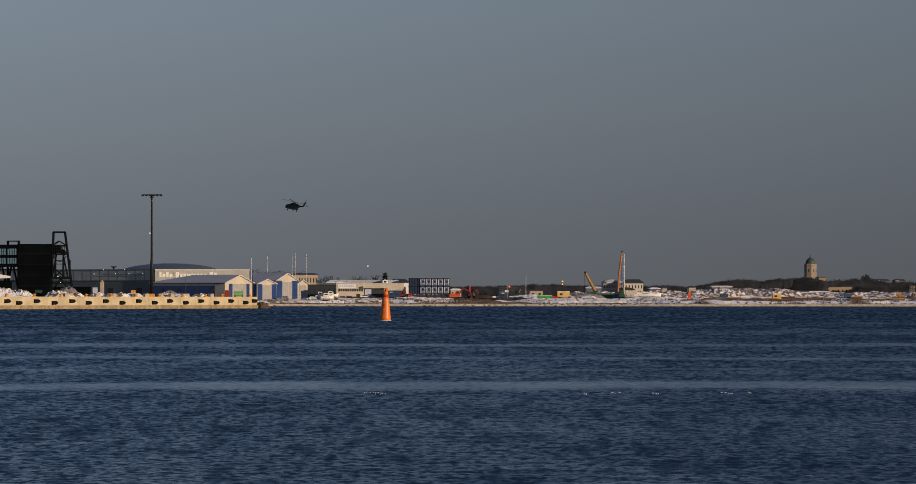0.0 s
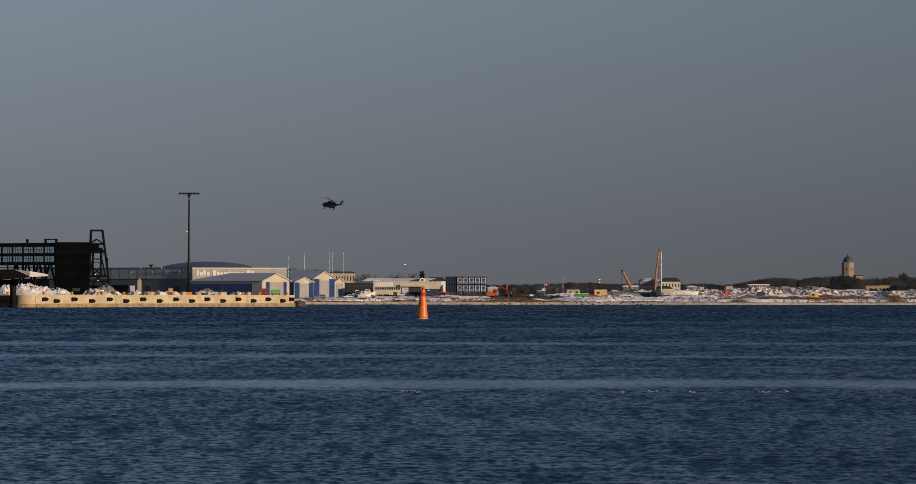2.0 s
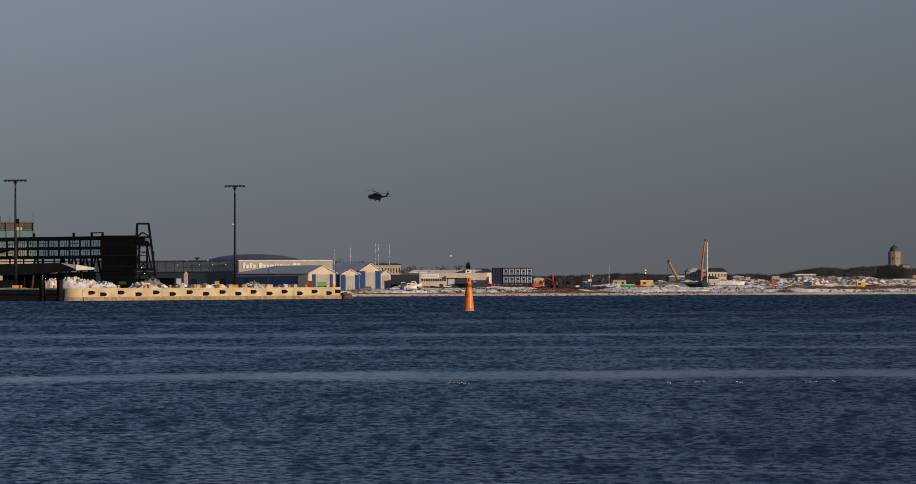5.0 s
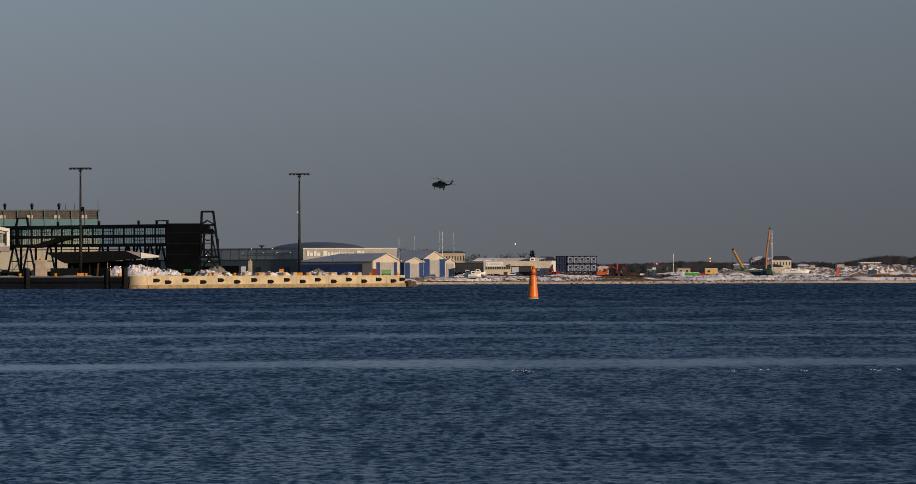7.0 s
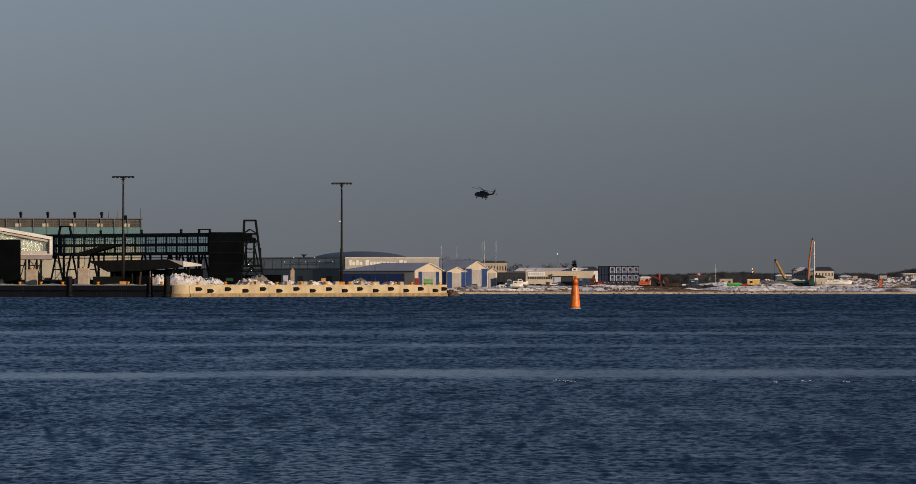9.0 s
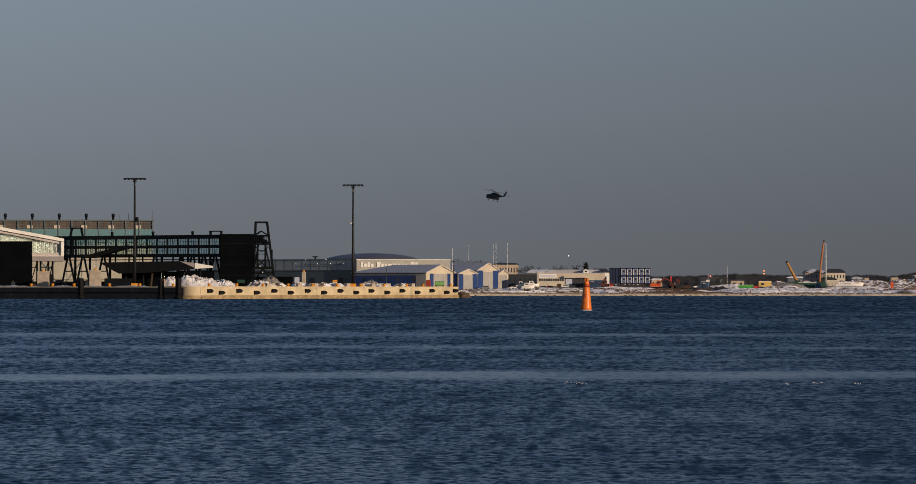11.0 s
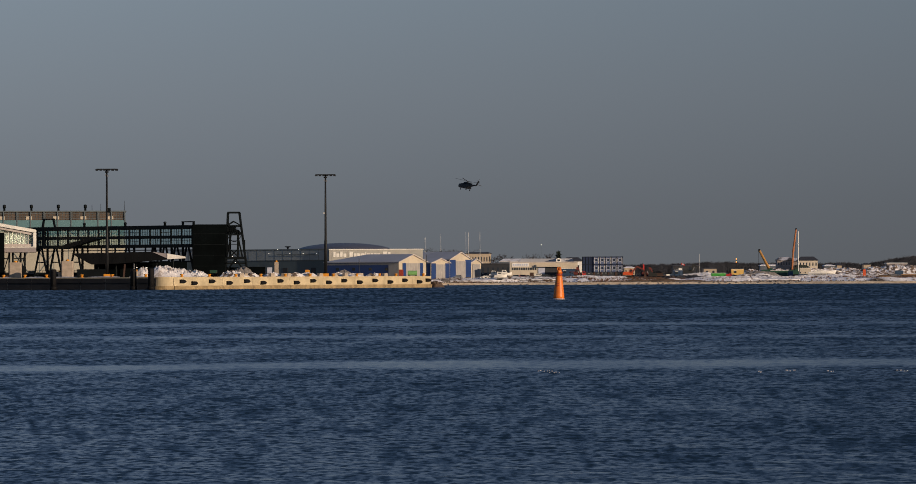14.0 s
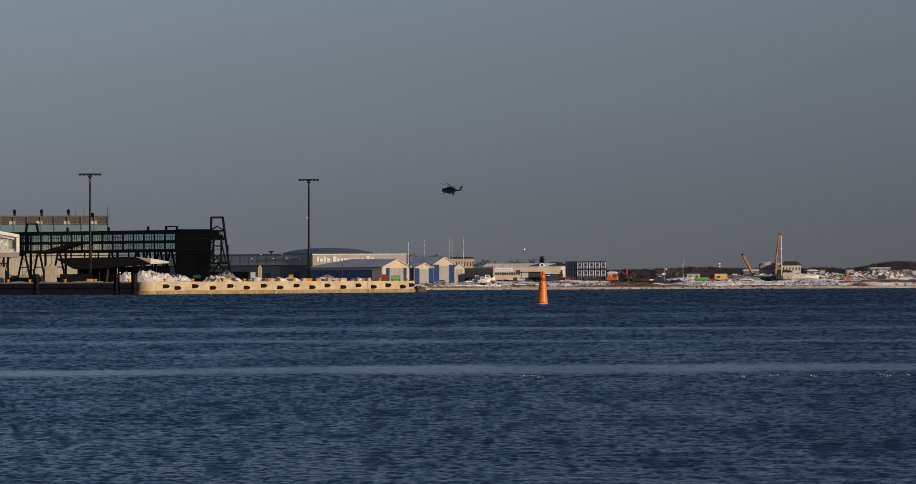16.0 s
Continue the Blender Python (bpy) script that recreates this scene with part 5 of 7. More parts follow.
for i in range(7):
    part("sign_bar", box(1.3 + i * 0.9, 1.3 + i * 0.9 + 0.62, -0.2, -0.15, h * 0.81, h * 0.91), "paleblue", t, "plain blue-grey sign bar")
# no opening: a flat dark panel paints the shade inside the bay
part("bay_shade", box(11.5, 20.8, -0.08, 0.05, 0.1, h * 0.72), "darkwall", t, "flat dark panel for the shade inside an open bay")
part("roller_door", box(11.8, 14.5, -0.14, -0.09, 0.0, h * 0.66), "paleblue", t)
part("canopy_beam", box(11.0, 21.2, -1.5, -0.05, h * 0.72, h * 0.86), "cream", t)
part("end_door", box(24.0, 26.4, -0.1, 0.02, 0, h * 0.55), "darkwall", t)
part("dormer", slab([(19.2, h + 0.3), (21.4, h + 0.3), (21.4, h + 1.4), (20.3, h + 1.9), (19.2, h + 1.4)], 2, 5), "white", t)
part("dormer_window", box(19.8, 20.8, 1.94, 2.02, h + 0.6, h + 1.3), "window", t)
# snowy roof turned from the sun; its shade is set as grey colour
part("rear_roof", slab([(4, h + 0.35), (27, h + 0.35), (26, h + 1.7), (5, h + 1.7)], 6, 14), "roofgrey", t, "snowy rear roof coloured grey for its shade")
house(208, 240, 1560, 6, 27, 34, "white", "darkroof", "white gabled shed with a dark roof", 2, 1)

house(574, 601, 1800, 14, 27, 33, "palewall", "snowroof", "pale grey house with a dark snow-patched roof", 6, 2)
house(611, 643, 1790, 10, 26.5, 33.5, "cream", "darkroof", "cream house with a dark hipped roof", 6, 2)
house(597, 613, 1810, 10, 25, 31, "palewall", "snowroof", "low grey link between two houses", 3, 1)
house(676, 684, 1950, 10, 18, 22.5, "plaster", "darkroof", "small tan cottage lit by the sun", 2, 1, hip=0.4)
house(655, 672, 1900, 10, 17, 20, "greysheet", "darkroof", "low grey shed with a snowy roof", 2, 1, snow=True)
house(545, 575, 1900, 16, 18, 21, "greysheet", "darkroof", "low grey shed with a snowy roof", 0, 1, snow=True)
house(722, 734, 1950, 14, 19, 22, "plaster", "darkroof", "small pale house on the shore", 3, 1)
house(762, 796, 1750, 12, 21, 22.5, "palewall", "white", "low pale building with a flat roof", 5, 1)
house(448, 470, 1900, 12, 13, 15, "plaster", "darkroof", "small pale shed behind the snow bank", 2, 1)
house(395, 440, 2000, 10, 18, 20, "darkwall", "darkroof", "long dark shed in front of the woods", 6, 1)
house(240, 300, 2000, 12, 22, 26, "darkwall", "darkroof", "long dark shed in front of the woods", 8, 1)
house(312, 330, 1950, 12, 15, 18, "plaster", "darkroof", "small pale house by the woods", 3, 1, snow=True)


# ---- stacked site cabins ----
def make_cabins():
    d = 1500.0
    k = d / STEP
    gz = ground_z(X(270, d), d)
    base = Z(8, d)
    unit_h = (Z(35, d) - base) / 2
    w = 2.45
    for s in range(2):
        for i in range(5):
            x = X(259, d) + i * w + 0.0
            t = thing("site_cabin", x, d, base + s * unit_h, "navy site cabin with pale panels and a window", "site cabin", "stacked site cabins")
            part("body", box(0.02, w - 0.02, 0.0, 7.0, 0.02, unit_h - 0.02), "cabinpanel", t)
            for x0 in (0.30, w - 0.48):
                part("trim", box(x0, x0 + 0.16, -0.13, -0.0, 0.3, unit_h - 0.42), "white", t, "white upright trim")
            for x0 in (0.0, w - 0.30):
                part("corner_post", box(x0, x0 + 0.30, -0.1, 0.0, 0.0, unit_h - 0.02), "navy", t)
            part("top_rail", box(0, w, -0.1, 0.0, unit_h - 0.42, unit_h - 0.02), "navy", t)
            part("bottom_rail", box(0, w, -0.1, 0.0, 0.0, 0.3), "navy", t)
            wn_ = part("window", box(w * 0.36, w * 0.66, -0.06, 0.0, unit_h * 0.38, unit_h * 0.74), "window", t)
            part("window_frame", box(w * 0.33, w * 0.69, -0.09, -0.06, unit_h * 0.74, unit_h * 0.79), "paleblue", wn_)
            part("window_sill", box(w * 0.33, w * 0.69, -0.09, -0.06, unit_h * 0.34, unit_h * 0.38), "paleblue", wn_)
        side = thing("site_cabin", X(259, d) - 0.05, d, base + s * unit_h, "dark navy site cabin seen from its long side", "site cabin", "stacked site cabins")
        part("body", box(-4.55, 0, 0.3, 2.9, 0.02, unit_h - 0.02), "navy", side)
        for i in range(4):
            part("rib", box(-4.4 + i * 1.15, -4.2 + i * 1.15, 0.2, 0.3, 0.2, unit_h - 0.3), "black", side)
        part("top_rail", box(-4.6, 0, 0.2, 3.0, unit_h - 0.25, unit_h - 0.02), "black", side)
    f = thing("cabin_footing", X(285, d), d, gz - 0.2, "low timber footing under the stacked cabins", "footing")
    for x in (-9.5, -6, -3, 0, 3, 5.8):
        part("sleeper", box(x - 0.3, x + 0.3, -0.05, 7, 0, base - gz + 0.2), "rustbox", f)


make_cabins()


# ---- containers and site boxes ----
def site_box(b0, b1, d, e1, material, label, name="container", depth=2.5, e0=None):
    x0, x1 = X(b0, d), X(b1, d)
    z0 = ground_z((x0 + x1) / 2, d) - 0.05
    h, w = Z(e1, d) - z0, x1 - x0
    t = thing(name, (x0 + x1) / 2, d, z0, label, "container", "site containers")
    part("body", box(-w / 2 + 0.05, w / 2 - 0.05, 0.06, depth, 0.15, h - 0.1), material, t)
    n = max(3, int(w / 0.6))
    for i in range(n):
        x = -w / 2 + 0.12 + i * (w - 0.36) / (n - 1)
        part("rib", box(x, x + 0.14, 0.03, 0.06, 0.2, h - 0.15), material, t)
    part("top_rail", box(-w / 2, w / 2, 0.0, depth + 0.03, h - 0.1, h), material, t)
    part("base_rail", box(-w / 2, w / 2, 0.0, depth + 0.03, 0.0, 0.15), "black", t)
    if w > 3.4 and material not in ("yellow", "bluebox"):
        part("snow_cap", box(-w / 2 + 0.1, w / 2 - 0.1, 0.1, depth - 0.1, h, h + 0.14), "snow", t, "thin cap of snow")
        for k in range(3):
            part("lug", box(-w * 0.4 + k * w * 0.4 - 0.1, -w * 0.4 + k * w * 0.4 + 0.1, -0.06, 0.03, h * 0.4, h * 0.55), "black", t)
    elif w > 3.4:
        part("door", box(w * 0.16, w * 0.16 + 0.95, -0.02, 0.03, 0.2, min(2.1, h * 0.85)), material, t)
        win = part("window", box(-w * 0.30, -w * 0.30 + 1.1, -0.02, 0.03, h * 0.48, h * 0.78), "window", t)
        part("window_frame", box(-w * 0.30 - 0.08, -w * 0.30 + 1.18, -0.03, 0.02, h * 0.78, h * 0.83), "white", win)
        part("snow_cap", box(-w / 2 + 0.1, w / 2 - 0.1, 0.1, depth - 0.1, h, h + 0.14), "snow", t, "thin cap of snow")
    part("door_rod", box(w / 2 - 0.05, w / 2 + 0.02, depth * 0.5, depth * 0.5 + 0.08, 0.2, h - 0.2), "galv", t)
    return t


site_box(396, 412, 1480, 11, "bluebox", "blue steel container by the shore")
site_box(405, 411, 1484, 14.5, "white", "small white hut with a flat top", depth=1.5)
site_box(461, 486, 1475, 5.5, "green", "bright green skip container on the snow")
site_box(495, 517, 1490, 12, "yellow", "yellow site cabin with a flat roof")
site_box(562, 592, 1485, 9.5, "darkgreen", "dark green container beside the cranes")
site_box(593, 601, 1480, 8.5, "bluebox", "small blue container between the cranes")
site_box(612, 632, 1476, 13.5, "cream", "cream-coloured container beside a boat")
site_box(867, 882, 1458, 8.8, "yellow", "bright yellow cabin on the snow")
site_box(992, 1003, 1460, 9, "bluebox", "blue container in the snow heaps")
site_box(776, 790, 1466, 9, "bluebox", "faded blue container among rubble")
site_box(150, 157, 1470, 8, "rustbox", "brown box on the shore")
site_box(202, 230, 1492, 14, "bluebox", "blue container beside the workshop")


# ---- machines ----
def excavator(b, d, size, flip, paint, label, reach=1.0):
    x, z0 = X(b, d), ground_z(X(b, d), d)
    t = thing("excavator", x, d, z0, label, "excavator", "site machines", turn=0 if not flip else 180)
    s = size
    for y in (-1.2 * s, 0.6 * s):
        part("track", slab([(-1.9 * s, 0.45 * s), (-1.5 * s, 0), (1.5 * s, 0), (1.9 * s, 0.45 * s), (1.5 * s, 0.9 * s), (-1.5 * s, 0.9 * s)], y, y + 0.6 * s), "rubber", t)
    part("body", slab([(-1.9 * s, 1.0 * s), (1.6 * s, 1.0 * s), (1.6 * s, 1.9 * s), (0.4 * s, 2.2 * s), (-1.5 * s, 2.2 * s), (-2.0 * s, 1.8 * s)], -1.2 * s, 1.2 * s), paint, t)
    cab = part("cab", slab([(0.3 * s, 1.9 * s), (1.6 * s, 1.9 * s), (1.3 * s, 3.1 * s), (0.4 * s, 3.1 * s)], -1.2 * s, -0.2 * s), paint, t)
    part("window", slab([(0.5 * s, 2.2 * s), (1.4 * s, 2.2 * s), (1.2 * s, 2.95 * s), (0.55 * s, 2.95 * s)], -1.24 * s, -1.2 * s), "window", cab)
    p1, p2, p3 = (1.2 * s, 0, 1.8 * s), (2.9 * s * reach, 0, 4.0 * s), (5.0 * s * reach, 0, 3.1 * s)
    p4 = (6.0 * s * reach, 0, 0.9 * s)
    part("boom", bar(p1, p2, 0.55 * s, 0.7 * s), "darkred" if paint == "excav" else paint, t)
    part("boom_end", bar(p2, p3, 0.5 * s, 0.6 * s), "darkred" if paint == "excav" else paint, t)
    part("arm", bar(p3, p4, 0.4 * s, 0.5 * s), "rustbox" if paint == "excav" else paint, t)
    q = p4
    part("bucket", slab([(q[0] - 0.5 * s, q[2] + 0.1 * s), (q[0] + 0.3 * s, q[2] + 0.2 * s), (q[0] + 0.2 * s, q[2] - 0.8 * s), (q[0] - 0.7 * s, q[2] - 0.7 * s)], -0.6 * s, 0.6 * s), "rustbox", t)
    part("ram", tube((1.5 * s, 0.2, 1.6 * s), (2.2 * s, 0.2, 3.0 * s), 0.12 * s), "galv", t)
    return t


excavator(319, 1466, 1.15, False, "excav", "orange tracked excavator working on the shore")
excavator(350, 1484, 1.0, False, "darkred", "dark red tracked excavator with a raised boom", 0.42)
excavator(360, 1474, 1.0, True, "army", "dark tracked excavator standing among snow heaps", 0.5)
excavator(226, 1482, 1.0, False, "darkred", "dark red loader parked beside the workshop", 0.4)
excavator(1090, 1480, 0.8, True, "digyellow", "dull yellow tracked excavator on the shore", 0.5)
excavator(1106, 1474, 0.65, False, "rustbox", "rusty brown tracked excavator near the water", 0.5)
excavator(420, 1500, 1.3, False, "army", "dark tracked machine on the snow", 0.6)


def dump_truck(b, d, s, cab_paint, body_paint, label, flip=False):
    t = thing("truck", X(b, d), d, ground_z(X(b, d), d), label, "truck", "site machines", turn=180 if flip else 0)
    part("chassis", box(-3 * s, 3 * s, -0.5 * s, 0.5 * s, 0.7 * s, 1.0 * s), "black", t)
    cab = part("cab", slab([(1.6 * s, 0.9 * s), (3.1 * s, 0.9 * s), (3.1 * s, 2.0 * s), (2.8 * s, 2.9 * s), (1.6 * s, 2.9 * s)], -1.15 * s, 1.15 * s), cab_paint, t)
    part("windscreen", slab([(1.9 * s, 2.0 * s), (2.8 * s, 2.0 * s), (2.65 * s, 2.7 * s), (1.9 * s, 2.7 * s)], -1.19 * s, -1.15 * s), "window", cab)
    part("tipper_body", slab([(-3.2 * s, 1.1 * s), (1.4 * s, 1.1 * s), (1.5 * s, 2.5 * s), (-3.4 * s, 2.3 * s)], -1.2 * s, 1.2 * s), body_paint, t)
    for x in (-2.2, -1.0, 2.3):
        part("wheel", tube((x * s, -1.2 * s, 0.5 * s), (x * s, 1.2 * s, 0.5 * s), 0.5 * s, n=14), "rubber", t)
    return t


dump_truck(234, 1488, 0.9, "red", "black", "red truck with a dark body parked beside the workshop")
dump_truck(366, 1480, 0.85, "darkwall", "rustbox", "rusty brown dump truck on the shore", True)
dump_truck(352, 1486, 0.9, "black", "darkwall", "dark dump truck beside the excavators")
dump_truck(392, 1482, 0.6, "redband", "white", "small red and white truck on the shore")
dump_truck(488, 1485, 0.6, "red", "red", "small red truck behind the green skip")
dump_truck(215, 1480, 0.8, "bluebox", "bluebox", "blue van-bodied truck by the workshop")


def crane(b, d, pts, width, label, paint, lattice):
    """A machine with a long raised boom; the boom's points are given as bearing and elevation."""
    z0 = ground_z(X(b, d), d)
    t = thing("crane", X(b, d), d, z0, label, "crane", "cranes on the shore")

    def at(p):
        return (X(p[0], d) - X(b, d), 0, Z(p[1], d) - z0)
    for y in (-1.8, 1.0):
        part("track", slab([(-2.6, 0.5), (-2.1, 0), (2.1, 0), (2.6, 0.5), (2.1, 1.0), (-2.1, 1.0)], y, y + 0.8), "rubber", t)
    part("body", slab([(-2.6, 1.1), (2.2, 1.1), (2.2, 2.3), (0.6, 2.8), (-2.6, 2.6)], -1.4, 1.4), "darkgreen", t)
    part("cab", slab([(0.6, 1.2), (2.2, 1.2), (1.9, 3.3), (0.7, 3.3)], -1.5, -0.5), "darkgreen", t)
    for p, q in zip(pts, pts[1:]):
        a, c = Vector(at(p)), Vector(at(q))
        part("boom_section", tube(a, c, width * 0.58, width * 0.40, 10), paint, t)
        if lattice:
            a, c = Vector(at(p)), Vector(at(q))
            for i in range(8):
                u, v = a.lerp(c, i / 8), a.lerp(c, (i + 0.5) / 8)
                part("lacing", bar((u.x - width * 0.6, -0.7, u.z), (v.x + width * 0.6, -0.7, v.z), 0.14), paint, t)
    top = at(pts[-1])
    part("sheave", tube((top[0], -0.6, top[2]), (top[0], 0.6, top[2]), width * 0.4, n=12), "steel", t)
    part("hoist_rope", tube((top[0] - 0.3, 0, top[2]), (top[0] - 0.25, 0, top[2] * 0.25), 0.05, n=5), "steel", t)
    part("hook", lathe([(0.1, top[2] * 0.2), (0.35, top[2] * 0.22), (0.2, top[2] * 0.25)], 8, cx=top[0] - 0.25), "black", t)


crane(557, 1495, ((562, 9), (543, 45)), 1.15, "tracked crane with an ochre boom leaning over", "digyellow", False)
crane(601, 1500, ((599, 6), (601, 40), (606.5, 81)), 0.8, "tracked crane with a tall rusty orange boom", "boom", False)

# flag on the shore
t = thing("flag", X(409, 1478), 1478, ground_z(X(409, 1478), 1478), "red and white flag on a slim pole", "flag")
hz = Z(24, 1478) - ground_z(X(409, 1478), 1478)
part("pole", tube((0, 0, 0), (0, 0, hz), 0.08), "galv", t)
part("cloth", slab([(0.05, hz - 0.8), (0.7, hz - 1.0), (1.5, hz - 1.4), (1.5, hz - 0.7), (0.7, hz - 0.4), (0.05, hz - 0.1)], -0.03, 0.03), "red", t)
part("stripe", slab([(0.6, hz - 0.95), (1.0, hz - 1.15), (1.0, hz - 0.5), (0.6, hz - 0.36)], -0.06, 0.06), "white", t, "white stripe")
# mast with lit amber lamps
t = thing("signal_mast", X(504, 1492), 1492, ground_z(X(504, 1492), 1492), "slim mast with two lit amber lamps", "lamp")
hz = Z(31, 1492) - ground_z(X(504, 1492), 1492)
part("pole", tube((0, 0, 0), (0, 0, hz), 0.12, 0.09), "steel", t)
for dz in (-0.3, -1.5):
    part("lamp", lathe([(0.12, hz + dz - 0.2), (0.24, hz + dz - 0.08), (0.24, hz + dz + 0.12), (0.12, hz + dz + 0.24)], 12), "lampamber", t, "lit amber lamp")
# orange board and a red flag post
for b, d, e1, w, m, lab in ((723, 1460, 11.5, 1.2, "excav", "upright orange marker board in the snow"), (345, 1520, 22, 0.6, "red", "small red marker on a post"), (1017, 1480, 5, 1.5, "red", "low red tarpaulin bundle")):
    z0 = ground_z(X(b, d), d)
    t = thing("marker_board", X(b, d), d, z0, lab, "marker")
    hh = Z(e1, d) - z0
    part("panel", slab([(-w / 2, 0.3), (w / 2, 0.3), (w / 2, hh * 0.95), (0, hh), (-w / 2, hh * 0.95)], -0.1, 0.1), m, t)
    part("post", box(-0.06, 0.06, 0.12, 0.24, 0, hh * 0.9), "steel", t)


# ---- parked cars ----
def car(b, d, paint, label, flip=False, s=1.0):
    x = X(b, d)
    t = thing("car", x, d, ground_z(x, d), label, "car", "parked cars", turn=180 if flip else 0)
    part("body", slab([(-2.1 * s, 0.35 * s), (2.1 * s, 0.35 * s), (2.15 * s, 0.75 * s), (1.2 * s, 0.92 * s), (-2.0 * s, 0.95 * s)], -0.85 * s, 0.85 * s), paint, t)
    cab = part("cabin", slab([(-1.9 * s, 0.94 * s), (1.1 * s, 0.92 * s), (0.5 * s, 1.45 * s), (-1.6 * s, 1.48 * s)], -0.75 * s, 0.75 * s), paint, t)
    part("window", slab([(-1.6 * s, 1.0 * s), (0.8 * s, 1.0 * s), (0.4 * s, 1.38 * s), (-1.45 * s, 1.4 * s)], -0.78 * s, 0.78 * s), "window", cab)
    for wx in (-1.35, 1.35):
        for y in (-0.9, 0.7):
            w = part("wheel", tube((wx * s, y * s, 0.33 * s), (wx * s, (y + 0.2) * s, 0.33 * s), 0.33 * s, n=12), "rubber", t)
            part("rim", tube((wx * s, (y - 0.01) * s, 0.33 * s), (wx * s, (y + 0.21) * s, 0.33 * s), 0.18 * s, n=8), "galv", w)
    for y in (-0.65, 0.65):
        part("headlight", box(2.08 * s, 2.17 * s, (y - 0.15) * s, (y + 0.15) * s, 0.6 * s, 0.74 * s), "white", t)


for i, (b, d, paint, lab) in enumerate(((74, 1474, "white", "white car parked by the boats"), (82, 1478, "darkwall", "dark car parked by the boats"), (124, 1476, "galv", "silver car parked by the workshop"), (140, 1474, "red", "red car parked by the workshop"), (163, 1478, "white", "white van-like car parked by the workshop"), (178, 1474, "darkwall", "dark car parked by the workshop"), (26, 1470, "galv", "silver car parked before the boat hall"), (250, 1476, "white", "white car parked beside the cabins"), (528, 1476, "darkwall", "dark car parked near the gravel heap"))):
    car(b, d, paint, lab, i % 2 == 0)


# ---- boats ashore ----
def boat(b, d, length, label, mast=False, wrap=False):
    z0 = ground_z(X(b, d), d)
    t = thing("boat", X(b, d), d, z0, label, "boat", "boats ashore")
    L = length / 2
    bm = bmesh.new()
    rings = []
    for i in range(9):
        u = -1 + 2 * i / 8
        w = 1.3 * (1 - max(0, u) ** 2.2) * (1 - 0.15 * max(0, -u)) + 0.03
        zt = 2.0 + 0.5 * max(0, u) ** 2
        rings.append([bm.verts.new((u * L + (0.3 if k in (0, 4) else 0) * max(0, u), yy, zz)) for k, (yy, zz) in enumerate(((-w, zt), (-w * 0.8, 1.3), (0, 0.7 + 0.4 * max(0, u) ** 2), (w * 0.8, 1.3), (w, zt)))])
    for a, c in zip(rings, rings[1:]):
        for k in range(4):
            bm.faces.new((a[k], a[k + 1], c[k + 1], c[k]))
        bm.faces.new((a[4], a[0], c[0], c[4]))
    bm.faces.new(rings[0])
    bm.faces.new(rings[-1][::-1])
    part("hull", bm, "white", t)
    if wrap:
        part("cover", slab([(-L, 2.05), (L, 2.5), (0.3, 3.1), (-L * 0.8, 2.8)], -0.9, 0.9), "snow", t, "snow-covered winter cover")
    else:
        ch = 0.45 if length > 10 else 1.2
        part("cabin", slab([(-L * 0.6, 2.05), (L * 0.4, 2.1), (L * 0.1, 2.05 + ch), (-L * 0.5, 2.15 + ch)], -0.8, 0.8), "white", t)
        part("window", slab([(-L * 0.4, 2.05 + ch * 0.4), (L * 0.15, 2.05 + ch * 0.4), (0.0, 2.05 + ch * 0.8), (-L * 0.4, 2.05 + ch * 0.85)], -0.84, 0.84), "window", t)
    for x in (-L * 0.55, L * 0.4):
        for s in (-1, 1):
            part("cradle_leg", bar((x, s * 1.4, 0), (x, s * 0.7, 1.4), 0.14), "steel", t)
    part("keel", slab([(-L * 0.5, 0), (L * 0.2, 0), (L * 0.4, 0.9), (-L * 0.6, 0.9)], -0.1, 0.1), "darkwall", t)


boat(100, 1450, 5.0, "white motor boat on a cradle ashore")
boat(108, 1462, 5.0, "white motor boat with a cabin ashore")
boat(90, 1466, 4.5, "small white boat ashore")
boat(650, 1470, 11.0, "long white yacht hull on a cradle ashore")
boat(664, 1488, 9.0, "white yacht hull under a snowy cover", wrap=True)
boat(640, 1500, 9.0, "white boat under a snowy cover", wrap=True)


